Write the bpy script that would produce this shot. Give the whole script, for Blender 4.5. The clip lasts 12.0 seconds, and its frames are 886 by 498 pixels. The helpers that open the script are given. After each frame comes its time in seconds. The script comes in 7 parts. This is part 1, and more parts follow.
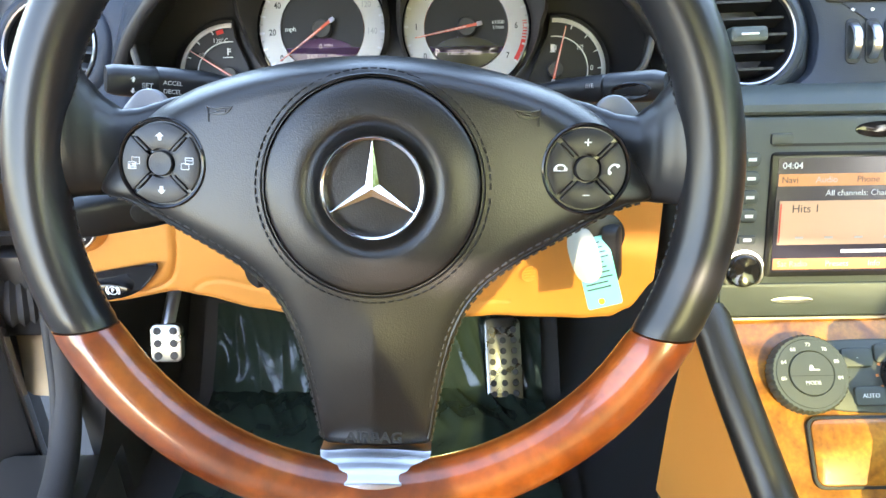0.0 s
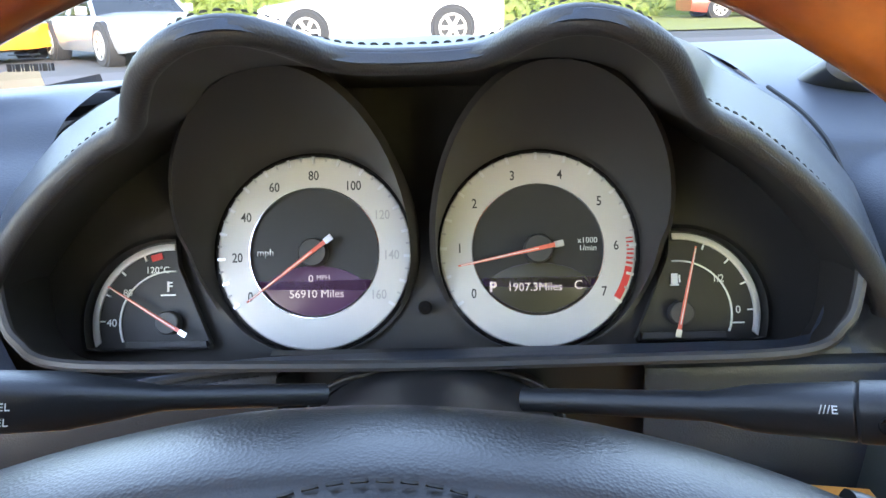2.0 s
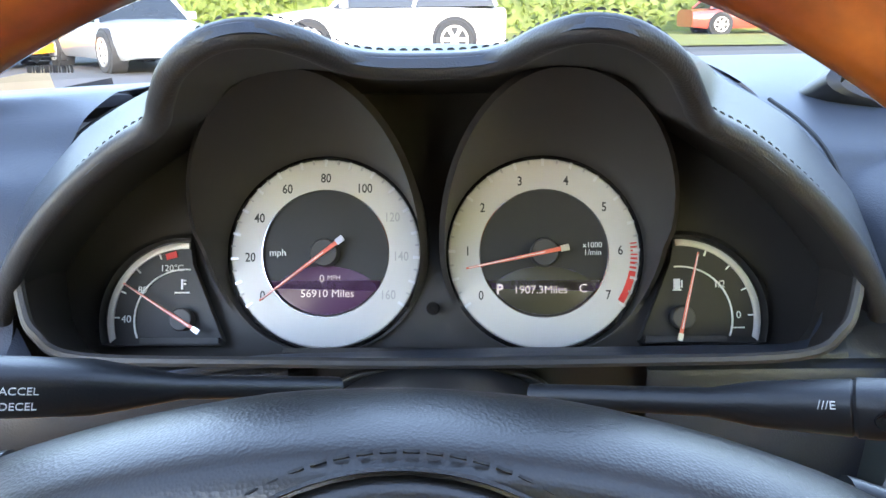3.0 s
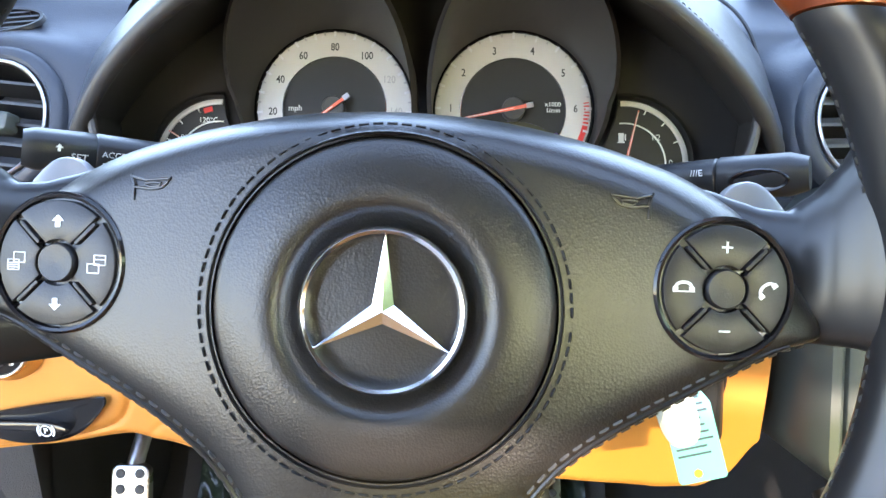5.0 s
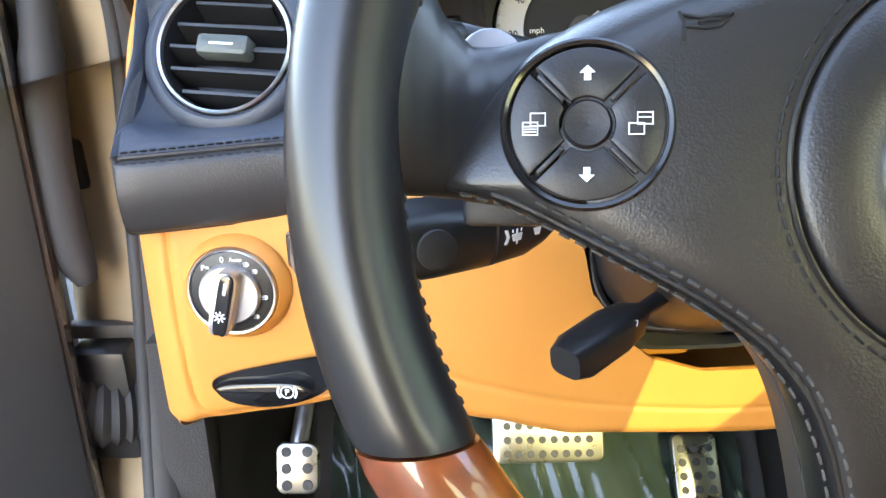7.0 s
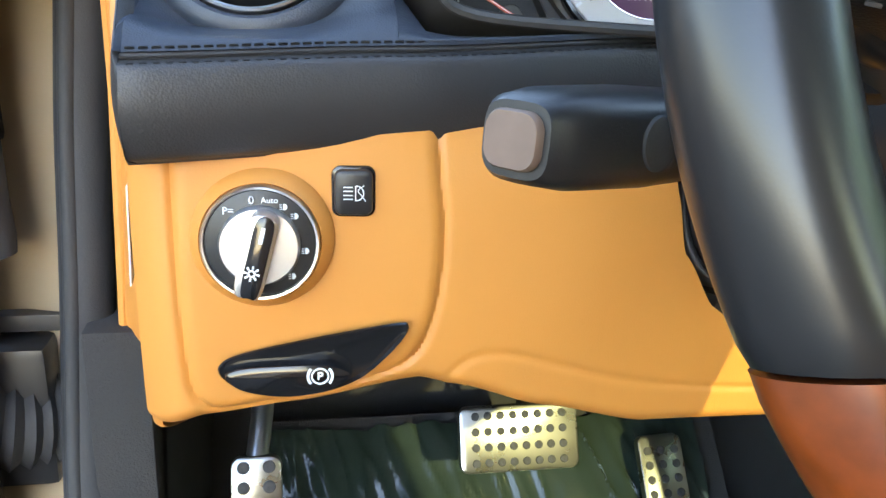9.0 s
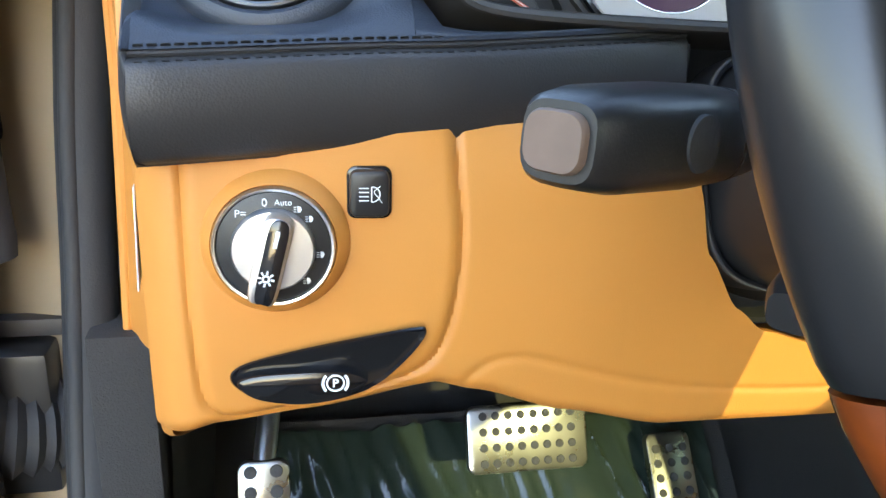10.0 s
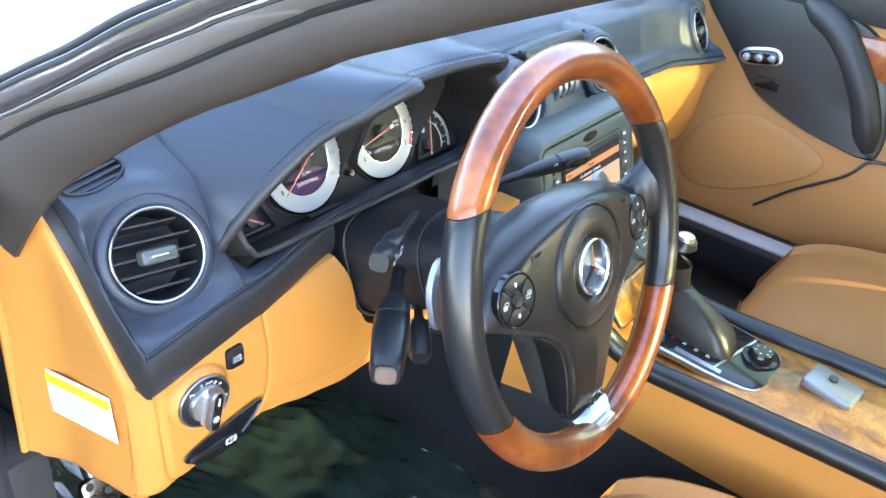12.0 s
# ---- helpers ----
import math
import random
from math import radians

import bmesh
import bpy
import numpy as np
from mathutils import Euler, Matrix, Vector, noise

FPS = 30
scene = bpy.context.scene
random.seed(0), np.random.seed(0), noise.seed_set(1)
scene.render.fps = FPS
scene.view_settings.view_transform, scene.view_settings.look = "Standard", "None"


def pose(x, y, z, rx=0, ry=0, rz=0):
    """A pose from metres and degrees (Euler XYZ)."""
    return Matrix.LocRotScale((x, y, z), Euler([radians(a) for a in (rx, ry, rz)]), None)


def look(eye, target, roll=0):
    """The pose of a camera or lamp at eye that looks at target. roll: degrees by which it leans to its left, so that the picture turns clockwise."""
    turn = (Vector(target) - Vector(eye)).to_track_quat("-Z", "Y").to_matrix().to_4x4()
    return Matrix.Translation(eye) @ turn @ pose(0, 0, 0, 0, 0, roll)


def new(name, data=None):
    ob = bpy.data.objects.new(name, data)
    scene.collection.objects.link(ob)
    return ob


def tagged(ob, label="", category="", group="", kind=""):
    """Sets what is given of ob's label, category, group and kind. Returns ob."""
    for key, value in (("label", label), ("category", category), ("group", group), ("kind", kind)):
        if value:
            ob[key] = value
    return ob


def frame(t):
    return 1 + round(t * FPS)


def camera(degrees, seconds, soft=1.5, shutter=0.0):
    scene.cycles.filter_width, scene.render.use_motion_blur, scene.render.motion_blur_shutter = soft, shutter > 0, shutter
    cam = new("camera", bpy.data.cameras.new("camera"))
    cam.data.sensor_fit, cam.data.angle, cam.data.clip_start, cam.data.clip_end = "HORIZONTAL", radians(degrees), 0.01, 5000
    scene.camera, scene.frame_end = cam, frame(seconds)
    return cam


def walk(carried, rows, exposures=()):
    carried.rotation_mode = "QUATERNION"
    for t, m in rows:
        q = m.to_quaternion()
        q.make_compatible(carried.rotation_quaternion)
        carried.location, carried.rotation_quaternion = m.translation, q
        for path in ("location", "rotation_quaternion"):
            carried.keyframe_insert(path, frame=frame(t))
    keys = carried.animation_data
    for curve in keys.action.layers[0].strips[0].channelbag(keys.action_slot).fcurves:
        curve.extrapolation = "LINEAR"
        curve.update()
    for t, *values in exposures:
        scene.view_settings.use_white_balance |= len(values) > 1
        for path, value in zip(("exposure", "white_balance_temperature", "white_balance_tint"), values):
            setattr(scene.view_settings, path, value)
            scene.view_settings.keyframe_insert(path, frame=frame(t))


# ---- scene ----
EXPOSURES = [(0.0, 4.1, 7700, 18), (0.9, 4.0, 7400, 18), (1.4, 4.0, 7400, 20), (3.5, 4.0, 7400, 20), (5.4, 4.3, 7500, 21), (6.6, 4.3, 7800, 21), (7.2, 4.25, 7900, 20), (9.0, 3.8, 7500, 15), (10.0, 3.66, 7400, 15), (10.5, 3.5, 7300, 15), (11.0, 3.55, 6900, 16), (11.5, 4.42, 7150, 19), (12.0, 4.15, 7050, 18)]
cam = camera(57.99, 12.0)
PATH = [
    (0, (0.03785, -0.35772, 0.95837), (0.03395, 0.52096, 0.48097), -1.04),
    (0.5, (0.02726, -0.35850, 0.95604), (0.02426, 0.53599, 0.50898), -1.44),
    (0.8, (0.02535, -0.32545, 0.95059), (0.02278, 0.59731, 0.56522), -1.40),
    (1, (0.02402, -0.27788, 0.94876), (0.01715, 0.66511, 0.61600), -1.69),
    (1.2, (0.02021, -0.23098, 0.94781), (0.01452, 0.71803, 0.63262), -1.54),
    (1.5, (0.02287, -0.17098, 0.94085), (0.00251, 0.78242, 0.63985), -1.85),
    (2, (0.01945, -0.09682, 0.93288), (-0.00899, 0.85610, 0.63099), -1.75),
    (2.5, (0.01413, -0.08393, 0.92788), (-0.01555, 0.86987, 0.62891), -1.45),
    (3, (0.01432, -0.10811, 0.93152), (-0.01198, 0.84903, 0.64311), -0.84),
    (3.5, (0.04101, -0.17859, 0.92542), (0.01914, 0.77367, 0.62091), -0.41),
    (3.7, (0.05450, -0.20682, 0.91881), (0.03178, 0.74455, 0.61160), -0.39),
    (5.3, (0.00437, -0.22158, 0.89755), (-0.02561, 0.71564, 0.55010), -0.04),
    (5.5, (-0.01723, -0.21994, 0.89564), (-0.04240, 0.71731, 0.54790), -0.15),
    (6, (-0.04409, -0.21540, 0.89172), (-0.06977, 0.72031, 0.53989), -0.48),
    (6.5, (-0.05692, -0.21245, 0.88404), (-0.09472, 0.72478, 0.53738), -0.92),
    (6.7, (-0.06574, -0.21148, 0.86778), (-0.18612, 0.72062, 0.52618), -2.37),
    (7, (-0.13974, -0.19417, 0.85017), (-0.15398, 0.74425, 0.50496), -1.70),
    (7.2, (-0.17463, -0.17880, 0.83406), (-0.16081, 0.76552, 0.50531), -0.85),
    (8.8, (-0.24392, -0.12139, 0.78815), (-0.07143, 0.81232, 0.47442), 2.24),
    (9, (-0.24504, -0.12098, 0.78643), (-0.06947, 0.81283, 0.47470), 2.32),
    (9.5, (-0.25345, -0.11441, 0.78597), (-0.07682, 0.81760, 0.46950), 2.06),
    (10, (-0.25329, -0.10789, 0.78592), (-0.07083, 0.82233, 0.46751), 2.03),
    (10.5, (-0.28399, -0.08382, 0.80151), (-0.01997, 0.81769, 0.45862), 3.27),
    (11, (-0.35624, -0.02171, 0.84844), (0.15769, 0.72415, 0.42471), 5.62),
    (11.1, (-0.37321, -0.02771, 0.87147), (0.18643, 0.67113, 0.42602), 4.35),
    (11.2, (-0.39277, -0.04098, 0.90279), (0.19974, 0.61003, 0.42833), 3.45),
    (11.3, (-0.40924, -0.06105, 0.93728), (0.20157, 0.55658, 0.44185), 2.24),
    (11.4, (-0.43294, -0.07249, 0.97462), (0.20456, 0.49193, 0.45019), 3.52),
    (11.5, (-0.45116, -0.09646, 1.01404), (0.20633, 0.43599, 0.48094), 5.46),
    (11.6, (-0.47167, -0.12212, 1.05701), (0.20560, 0.38371, 0.52274), 7.05),
    (11.7, (-0.49461, -0.14753, 1.09747), (0.19484, 0.34181, 0.56341), 8.23),
    (11.8, (-0.51938, -0.17362, 1.13082), (0.18200, 0.30293, 0.60076), 8.61),
    (12, (-0.56444, -0.22647, 1.16566), (0.13572, 0.25607, 0.63943), 6.82),
]
walk(cam, [(t, look(eye, target, roll)) for t, eye, target, roll in PATH], EXPOSURES)

# ---- sky and sun: the sun stands low behind the car, towards the passenger side ----
SUN_AZ, SUN_EL = radians(-72), radians(22)
to_sun = Vector((math.cos(SUN_EL) * math.cos(SUN_AZ), math.cos(SUN_EL) * math.sin(SUN_AZ), math.sin(SUN_EL)))
world = bpy.data.worlds.new("sky")
scene.world = world
world.use_nodes = True
wn = world.node_tree.nodes
sky = wn.new("ShaderNodeTexSky")
sky.sky_type, sky.sun_disc = 'NISHITA', False
sky.air_density, sky.dust_density, sky.ozone_density = 1.0, 0.3, 1.6
sky.sun_elevation, sky.sun_rotation = SUN_EL, math.pi / 2 - SUN_AZ
world.node_tree.links.new(sky.outputs[0], wn["Background"].inputs[0])
wn["Background"].inputs[1].default_value = 0.15
sun = new("sun", bpy.data.lights.new("sun", 'SUN'))
sun.data.energy, sun.data.angle, sun.data.color = 0.72, radians(0.6), (1.0, 0.95, 0.86)
sun.matrix_world = look(to_sun * 30, (0, 0, 0))


# ---- materials ----
def material(name, color, rough=0.5, metal=0.0, bump=0.0, scale=400.0, vary=0.12, coat=0.0, voronoi=False, spec=0.5, vscale=9.0):
    """A surface with grain at two scales: fine relief, and broad wear in tone and gloss."""
    m = bpy.data.materials.new(name)
    m.use_nodes = True
    n, l = m.node_tree.nodes, m.node_tree.links
    b = n["Principled BSDF"]
    b.inputs["Base Color"].default_value = (*color, 1)
    b.inputs["Metallic"].default_value, b.inputs["Roughness"].default_value = metal, rough
    b.inputs["Specular IOR Level"].default_value = spec
    b.inputs["Coat Weight"].default_value, b.inputs["Coat Roughness"].default_value = coat, 0.04
    co = n.new("ShaderNodeTexCoord")
    if vary:
        big = n.new("ShaderNodeTexNoise")
        big.inputs["Scale"].default_value, big.inputs["Detail"].default_value = vscale, 5
        l.new(co.outputs["Object"], big.inputs["Vector"])
        ramp = n.new("ShaderNodeMapRange")
        ramp.inputs["To Min"].default_value, ramp.inputs["To Max"].default_value = 1 - vary, 1 + vary
        l.new(big.outputs[0], ramp.inputs[0])
        mix = n.new("ShaderNodeVectorMath")
        mix.operation = 'SCALE'
        mix.inputs[0].default_value = color
        l.new(ramp.outputs[0], mix.inputs["Scale"])
        l.new(mix.outputs[0], b.inputs["Base Color"])
        rr = n.new("ShaderNodeMapRange")
        rr.inputs["To Min"].default_value, rr.inputs["To Max"].default_value = rough * (1 - vary), min(1.0, rough * (1 + vary))
        l.new(big.outputs[0], rr.inputs[0])
        l.new(rr.outputs[0], b.inputs["Roughness"])
    if bump:
        t = n.new("ShaderNodeTexVoronoi" if voronoi else "ShaderNodeTexNoise")
        t.inputs["Scale"].default_value = scale
        if not voronoi:
            t.inputs["Detail"].default_value = 4
        l.new(co.outputs["Object"], t.inputs["Vector"])
        bp = n.new("ShaderNodeBump")
        bp.inputs["Strength"].default_value, bp.inputs["Distance"].default_value = bump, 0.001
        l.new(t.outputs[0], bp.inputs["Height"])
        l.new(bp.outputs[0], b.inputs["Normal"])
    return m


def burl(name, dark, mid, light, scale=14.0):
    """Lacquered burl veneer: clouded figure with darker eyes under a clear coat."""
    m = bpy.data.materials.new(name)
    m.use_nodes = True
    n, l = m.node_tree.nodes, m.node_tree.links
    b = n["Principled BSDF"]
    b.inputs["Roughness"].default_value, b.inputs["Coat Weight"].default_value, b.inputs["Coat Roughness"].default_value = 0.35, 1.0, 0.03
    co = n.new("ShaderNodeTexCoord")
    a = n.new("ShaderNodeTexNoise")
    a.inputs["Scale"].default_value, a.inputs["Detail"].default_value, a.inputs["Distortion"].default_value = scale, 8, 1.6
    l.new(co.outputs["Object"], a.inputs["Vector"])
    r = n.new("ShaderNodeValToRGB")
    r.color_ramp.elements[0].position, r.color_ramp.elements[0].color = 0.28, (*dark, 1)
    r.color_ramp.elements[1].position, r.color_ramp.elements[1].color = 0.72, (*light, 1)
    e = r.color_ramp.elements.new(0.5)
    e.color = (*mid, 1)
    l.new(a.outputs[0], r.inputs[0])
    fine = n.new("ShaderNodeTexNoise")
    fine.inputs["Scale"].default_value, fine.inputs["Detail"].default_value = scale * 14, 6
    l.new(co.outputs["Object"], fine.inputs["Vector"])
    fr = n.new("ShaderNodeMapRange")
    fr.inputs["From Min"].default_value, fr.inputs["From Max"].default_value = 0.3, 0.7
    fr.inputs["To Min"].default_value, fr.inputs["To Max"].default_value = 0.72, 1.12
    l.new(fine.outputs[0], fr.inputs[0])
    s = n.new("ShaderNodeVectorMath")
    s.operation = 'SCALE'
    l.new(r.outputs[0], s.inputs[0])
    l.new(fr.outputs[0], s.inputs["Scale"])
    l.new(s.outputs[0], b.inputs["Base Color"])
    return m


def glass(name, tint=(1, 1, 1), rough=0.0, gloss=0.06):
    """A thin pane: clear, with a mirror-like film that grows at a slant."""
    m = bpy.data.materials.new(name)
    m.use_nodes = True
    n, l = m.node_tree.nodes, m.node_tree.links
    n.remove(n["Principled BSDF"])
    tr, gl, mx = n.new("ShaderNodeBsdfTransparent"), n.new("ShaderNodeBsdfGlossy"), n.new("ShaderNodeMixShader")
    tr.inputs[0].default_value = (*tint, 1)
    gl.inputs["Roughness"].default_value = rough
    lw, pw, ma = n.new("ShaderNodeLayerWeight"), n.new("ShaderNodeMath"), n.new("ShaderNodeMath")
    lw.inputs[0].default_value = 0.5
    pw.operation, ma.operation = 'POWER', 'MULTIPLY_ADD'
    pw.inputs[1].default_value = 4.0
    ma.inputs[1].default_value, ma.inputs[2].default_value = 0.85, gloss
    l.new(lw.outputs["Facing"], pw.inputs[0])
    l.new(pw.outputs[0], ma.inputs[0])
    l.new(ma.outputs[0], mx.inputs[0])
    l.new(tr.outputs[0], mx.inputs[1])
    l.new(gl.outputs[0], mx.inputs[2])
    l.new(mx.outputs[0], n["Material Output"].inputs[0])
    return m


def glowing(name, color, strength):
    m = bpy.data.materials.new(name)
    m.use_nodes = True
    b = m.node_tree.nodes["Principled BSDF"]
    b.inputs["Base Color"].default_value = (*[c * 0.4 for c in color], 1)
    b.inputs["Emission Color"].default_value, b.inputs["Emission Strength"].default_value = (*color, 1), strength
    b.inputs["Roughness"].default_value = 0.3
    return m


LEATHER = material("black_leather", (0.0125, 0.0117, 0.0113), 0.34, bump=0.11, scale=1200, voronoi=True, vary=0.18)
LEATHER_RIM = material("rim_leather", (0.014, 0.014, 0.0145), 0.31, bump=0.015, scale=1300, voronoi=True, vary=0.2)
for lea, cw, cr in ((LEATHER, 0.18, 0.24), (LEATHER_RIM, 0.12, 0.2)):
    lea.node_tree.nodes["Principled BSDF"].inputs["Coat Weight"].default_value = cw
    lea.node_tree.nodes["Principled BSDF"].inputs["Coat Roughness"].default_value = cr
# dark leather with the blue of the reflected sky put into its base colour
DASH = material("dash_leather", (0.035, 0.042, 0.055), 0.37, bump=0.13, scale=1000, voronoi=True, vary=0.14, spec=0.32)
PAD = material("pad_leather", (0.027, 0.0255, 0.0258), 0.46, bump=0.14, scale=1000, voronoi=True, vary=0.12)
TAN = material("tan_leather", (0.58, 0.228, 0.045), 0.52, bump=0.06, scale=1400, voronoi=True, vary=0.08)
TAN_SEAT = material("tan_seat_leather", (0.40, 0.168, 0.046), 0.6, bump=0.10, scale=1100, voronoi=True, vary=0.1)
PLASTIC = material("black_plastic", (0.014, 0.014, 0.015), 0.38, bump=0.1, scale=1200, vary=0.15)
GLOSS_BLACK = material("gloss_black", (0.01, 0.01, 0.011), 0.12, vary=0.1)
GREY_PLASTIC = material("grey_plastic", (0.045, 0.042, 0.040), 0.5, bump=0.15, scale=1000, vary=0.12)
HOUSING = material("housing_plastic", (0.028, 0.0245, 0.0225), 0.55, bump=0.12, scale=1500, vary=0.1)
STACK = material("stack_plastic", (0.062, 0.072, 0.065), 0.47, bump=0.08, scale=1500, vary=0.1, spec=0.5)
PILLAR = material("pillar_trim", (0.046, 0.036, 0.030), 0.55, bump=0.12, scale=900, voronoi=True, vary=0.15)
RUBBER = material("rubber_seal", (0.028, 0.028, 0.03), 0.7, bump=0.2, scale=500, vary=0.15)
SEAL_GREY = material("grey_door_seal", (0.16, 0.15, 0.145), 0.5, bump=0.2, scale=700, vary=0.15)
CARPET = material("black_carpet", (0.028, 0.026, 0.0255), 0.95, bump=0.9, scale=900, vary=0.3)
# clear film: the green light it reflects is put into its base colour
FILM = material("mat_film", (0.020, 0.031, 0.024), 0.14, bump=0.9, scale=28, vary=0.5, vscale=12)
CHROME = material("chrome", (0.86, 0.87, 0.88), 0.13, metal=1.0, vary=0.04)
SATIN = material("satin_silver", (0.62, 0.62, 0.63), 0.32, metal=1.0, bump=0.04, scale=1500, vary=0.08)
PADDLE = material("paddle_silver", (0.34, 0.34, 0.35), 0.45, metal=0.8, vary=0.08)
PEDAL = material("pedal_steel", (0.29, 0.29, 0.275), 0.28, metal=1.0, vary=0.15, vscale=40)
DIAL = material("dial_silver", (0.52, 0.50, 0.475), 0.45, metal=0.25, bump=0.03, scale=2500, vary=0.03)
DIAL_BLACK = material("dial_black", (0.012, 0.0115, 0.011), 0.5, vary=0.1, bump=0.05, scale=2500)
WHITE = material("white_print", (0.78, 0.78, 0.76), 0.6, vary=0.03)
BLACK_PRINT = material("black_print", (0.02, 0.02, 0.02), 0.6, vary=0.03)
GREY_PRINT = material("grey_print", (0.35, 0.34, 0.33), 0.6, vary=0.03)
RED = material("red_print", (0.62, 0.03, 0.025), 0.5, vary=0.05)
NEEDLE = material("needle_red", (0.80, 0.16, 0.10), 0.35, vary=0.05)
NEEDLE_WHITE = material("needle_white", (0.85, 0.72, 0.66), 0.35, vary=0.05)
STITCH = material("dark_thread", (0.007, 0.007, 0.007), 0.7, vary=0.2)
STITCH_LIGHT = material("grey_thread", (0.055, 0.050, 0.046), 0.7, vary=0.2)
WOOD_RIM = burl("rim_burl_wood", (0.10, 0.017, 0.003), (0.25, 0.050, 0.007), (0.45, 0.125, 0.015), 9)
WOOD_DASH = burl("console_burl_wood", (0.15, 0.045, 0.006), (0.44, 0.155, 0.016), (0.60, 0.27, 0.032), 20)
WOOD_DASH.node_tree.nodes["Principled BSDF"].inputs["Coat Weight"].default_value = 0.55
PANE = glass("window_glass", (0.93, 0.97, 0.95))
TINTED = glass("tinted_green_glass", (0.58, 0.64, 0.34), 0.0, 0.05)
LENS = glass("gauge_lens", (1, 1, 1), 0.02, 0.03)
SCREEN_ORANGE = glowing("screen_orange", (1.0, 0.42, 0.16), 0.022)
SCREEN_PEACH = glowing("screen_peach", (1.0, 0.62, 0.40), 0.022)
SCREEN_DARK = material("screen_dark", (0.02, 0.018, 0.03), 0.2, vary=0.05)
SCREEN_BEZEL = material("screen_bezel", (0.018, 0.018, 0.018), 0.2, vary=0.05)
# unlit displays: a faint glow is added, and violet sheen for slanted views
DISPLAY = glowing("purple_display", (0.10, 0.05, 0.12), 0.03)
DISPLAY_GREEN = glowing("olive_display", (0.07, 0.07, 0.04), 0.02)
for disp_mat in (DISPLAY, DISPLAY_GREEN):
    bs = disp_mat.node_tree.nodes["Principled BSDF"]
    bs.inputs["Sheen Weight"].default_value, bs.inputs["Sheen Roughness"].default_value = 1.0, 0.32
    bs.inputs["Sheen Tint"].default_value = (0.36, 0.16, 1.0, 1)
TEXT_GLOW = glowing("display_text", (0.8, 0.75, 0.8), 0.045)
TAG = material("teal_paper_tag", (0.10, 0.50, 0.50), 0.6, vary=0.06)
TAG_WHITE = material("white_tag", (0.40, 0.42, 0.38), 0.4, vary=0.05)
WORN = material("worn_end_button", (0.15, 0.095, 0.068), 0.55, vary=0.25, vscale=120)
PAPER = material("white_sticker_paper", (0.74, 0.72, 0.72), 0.6, vary=0.04)
YELLOW = material("yellow_sticker", (0.85, 0.60, 0.02), 0.6, vary=0.04)
BODY = material("pewter_paint", (0.060, 0.048, 0.043), 0.22, metal=0.15, vary=0.08, coat=0.4)
ASPHALT = material("asphalt", (0.060, 0.058, 0.056), 0.9, bump=0.6, scale=60, vary=0.25, vscale=1.5)
WHITE_PAINT = material("white_car_paint", (0.82, 0.82, 0.82), 0.25, vary=0.03, coat=1.0)
SILVER_PAINT = material("silver_car_paint", (0.50, 0.52, 0.53), 0.28, metal=0.5, vary=0.05, coat=1.0)
ORANGE_PAINT = material("orange_car_paint", (0.80, 0.30, 0.02), 0.28, vary=0.05, coat=1.0)
DARK_GLASS = material("dark_car_glass", (0.02, 0.025, 0.03), 0.05, vary=0.05)
TYRE = material("tyre_rubber", (0.025, 0.025, 0.026), 0.8, bump=0.3, scale=80, vary=0.15)
LEAF = material("hedge_leaves", (0.11, 0.15, 0.022), 0.6, vary=0.45, vscale=3)
GRASS = material("dry_grass", (0.16, 0.16, 0.03), 0.9, vary=0.4, bump=0.8, scale=20, vscale=1.2)

# ---- building tools ----
def face_frame(x, y, z, tilt=0.0, yaw=0.0):
    """A frame on a face that looks at the driver: x to the right, y up the face, z out of it. tilt: degrees the face leans back."""
    return pose(x, y, z, 90 - tilt, 0, yaw)


def thing(name, m, label, category, group="", kind=""):
    ob = new(name)
    ob.empty_display_size = 0.01
    ob.matrix_world = m
    return tagged(ob, label, category, group, kind)


def part(name, bm, mat, parent=None, label="", smooth=True, m=None):
    """Links a bmesh, or a pair of verts and faces, as one mesh under a thing or part."""
    me = bpy.data.meshes.new(name)
    if isinstance(bm, tuple):
        me.from_pydata([tuple(v) for v in bm[0]], [], bm[1])
        bm = bmesh.new()
        bm.from_mesh(me)
    bmesh.ops.recalc_face_normals(bm, faces=bm.faces)
    bm.to_mesh(me)
    bm.free()
    for p in me.polygons:
        p.use_smooth = bool(smooth)
    me.materials.append(mat)
    if smooth:
        me.set_sharp_from_angle(angle=radians(38))
    ob = new(name, me)
    ob.parent = parent
    if m is not None:
        ob.matrix_local = m
    return tagged(ob, label)


def joined(*pairs):
    V, F = [], []
    for v, f in pairs:
        k = len(V)
        V += [tuple(p) for p in v]
        F += [tuple(i + k for i in q) for q in f]
    return V, F


def moved(pair, m):
    return [tuple(m @ Vector(p)) for p in pair[0]], pair[1]


def loft(rings, closed=True, cap=True, cap2=None):
    """A skin through rings of equally many points."""
    n = len(rings[0])
    V = [p for r in rings for p in r]
    F = []
    for i in range(len(rings) - 1):
        for j in range(n if closed else n - 1):
            k = (j + 1) % n
            F.append((i * n + j, i * n + k, (i + 1) * n + k, (i + 1) * n + j))
    cap2 = cap if cap2 is None else cap2
    if closed and cap:
        F.append(tuple(range(n))[::-1])
    if closed and cap2:
        F.append(tuple(range(len(V) - n, len(V))))
    return V, F


def lathe(profile, seg=48):
    """Turns (radius, height) pairs round z."""
    rings = [[(max(r, 1e-5) * math.cos(2 * math.pi * i / seg), max(r, 1e-5) * math.sin(2 * math.pi * i / seg), z) for i in range(seg)] for r, z in profile]
    return loft(rings, cap=False)


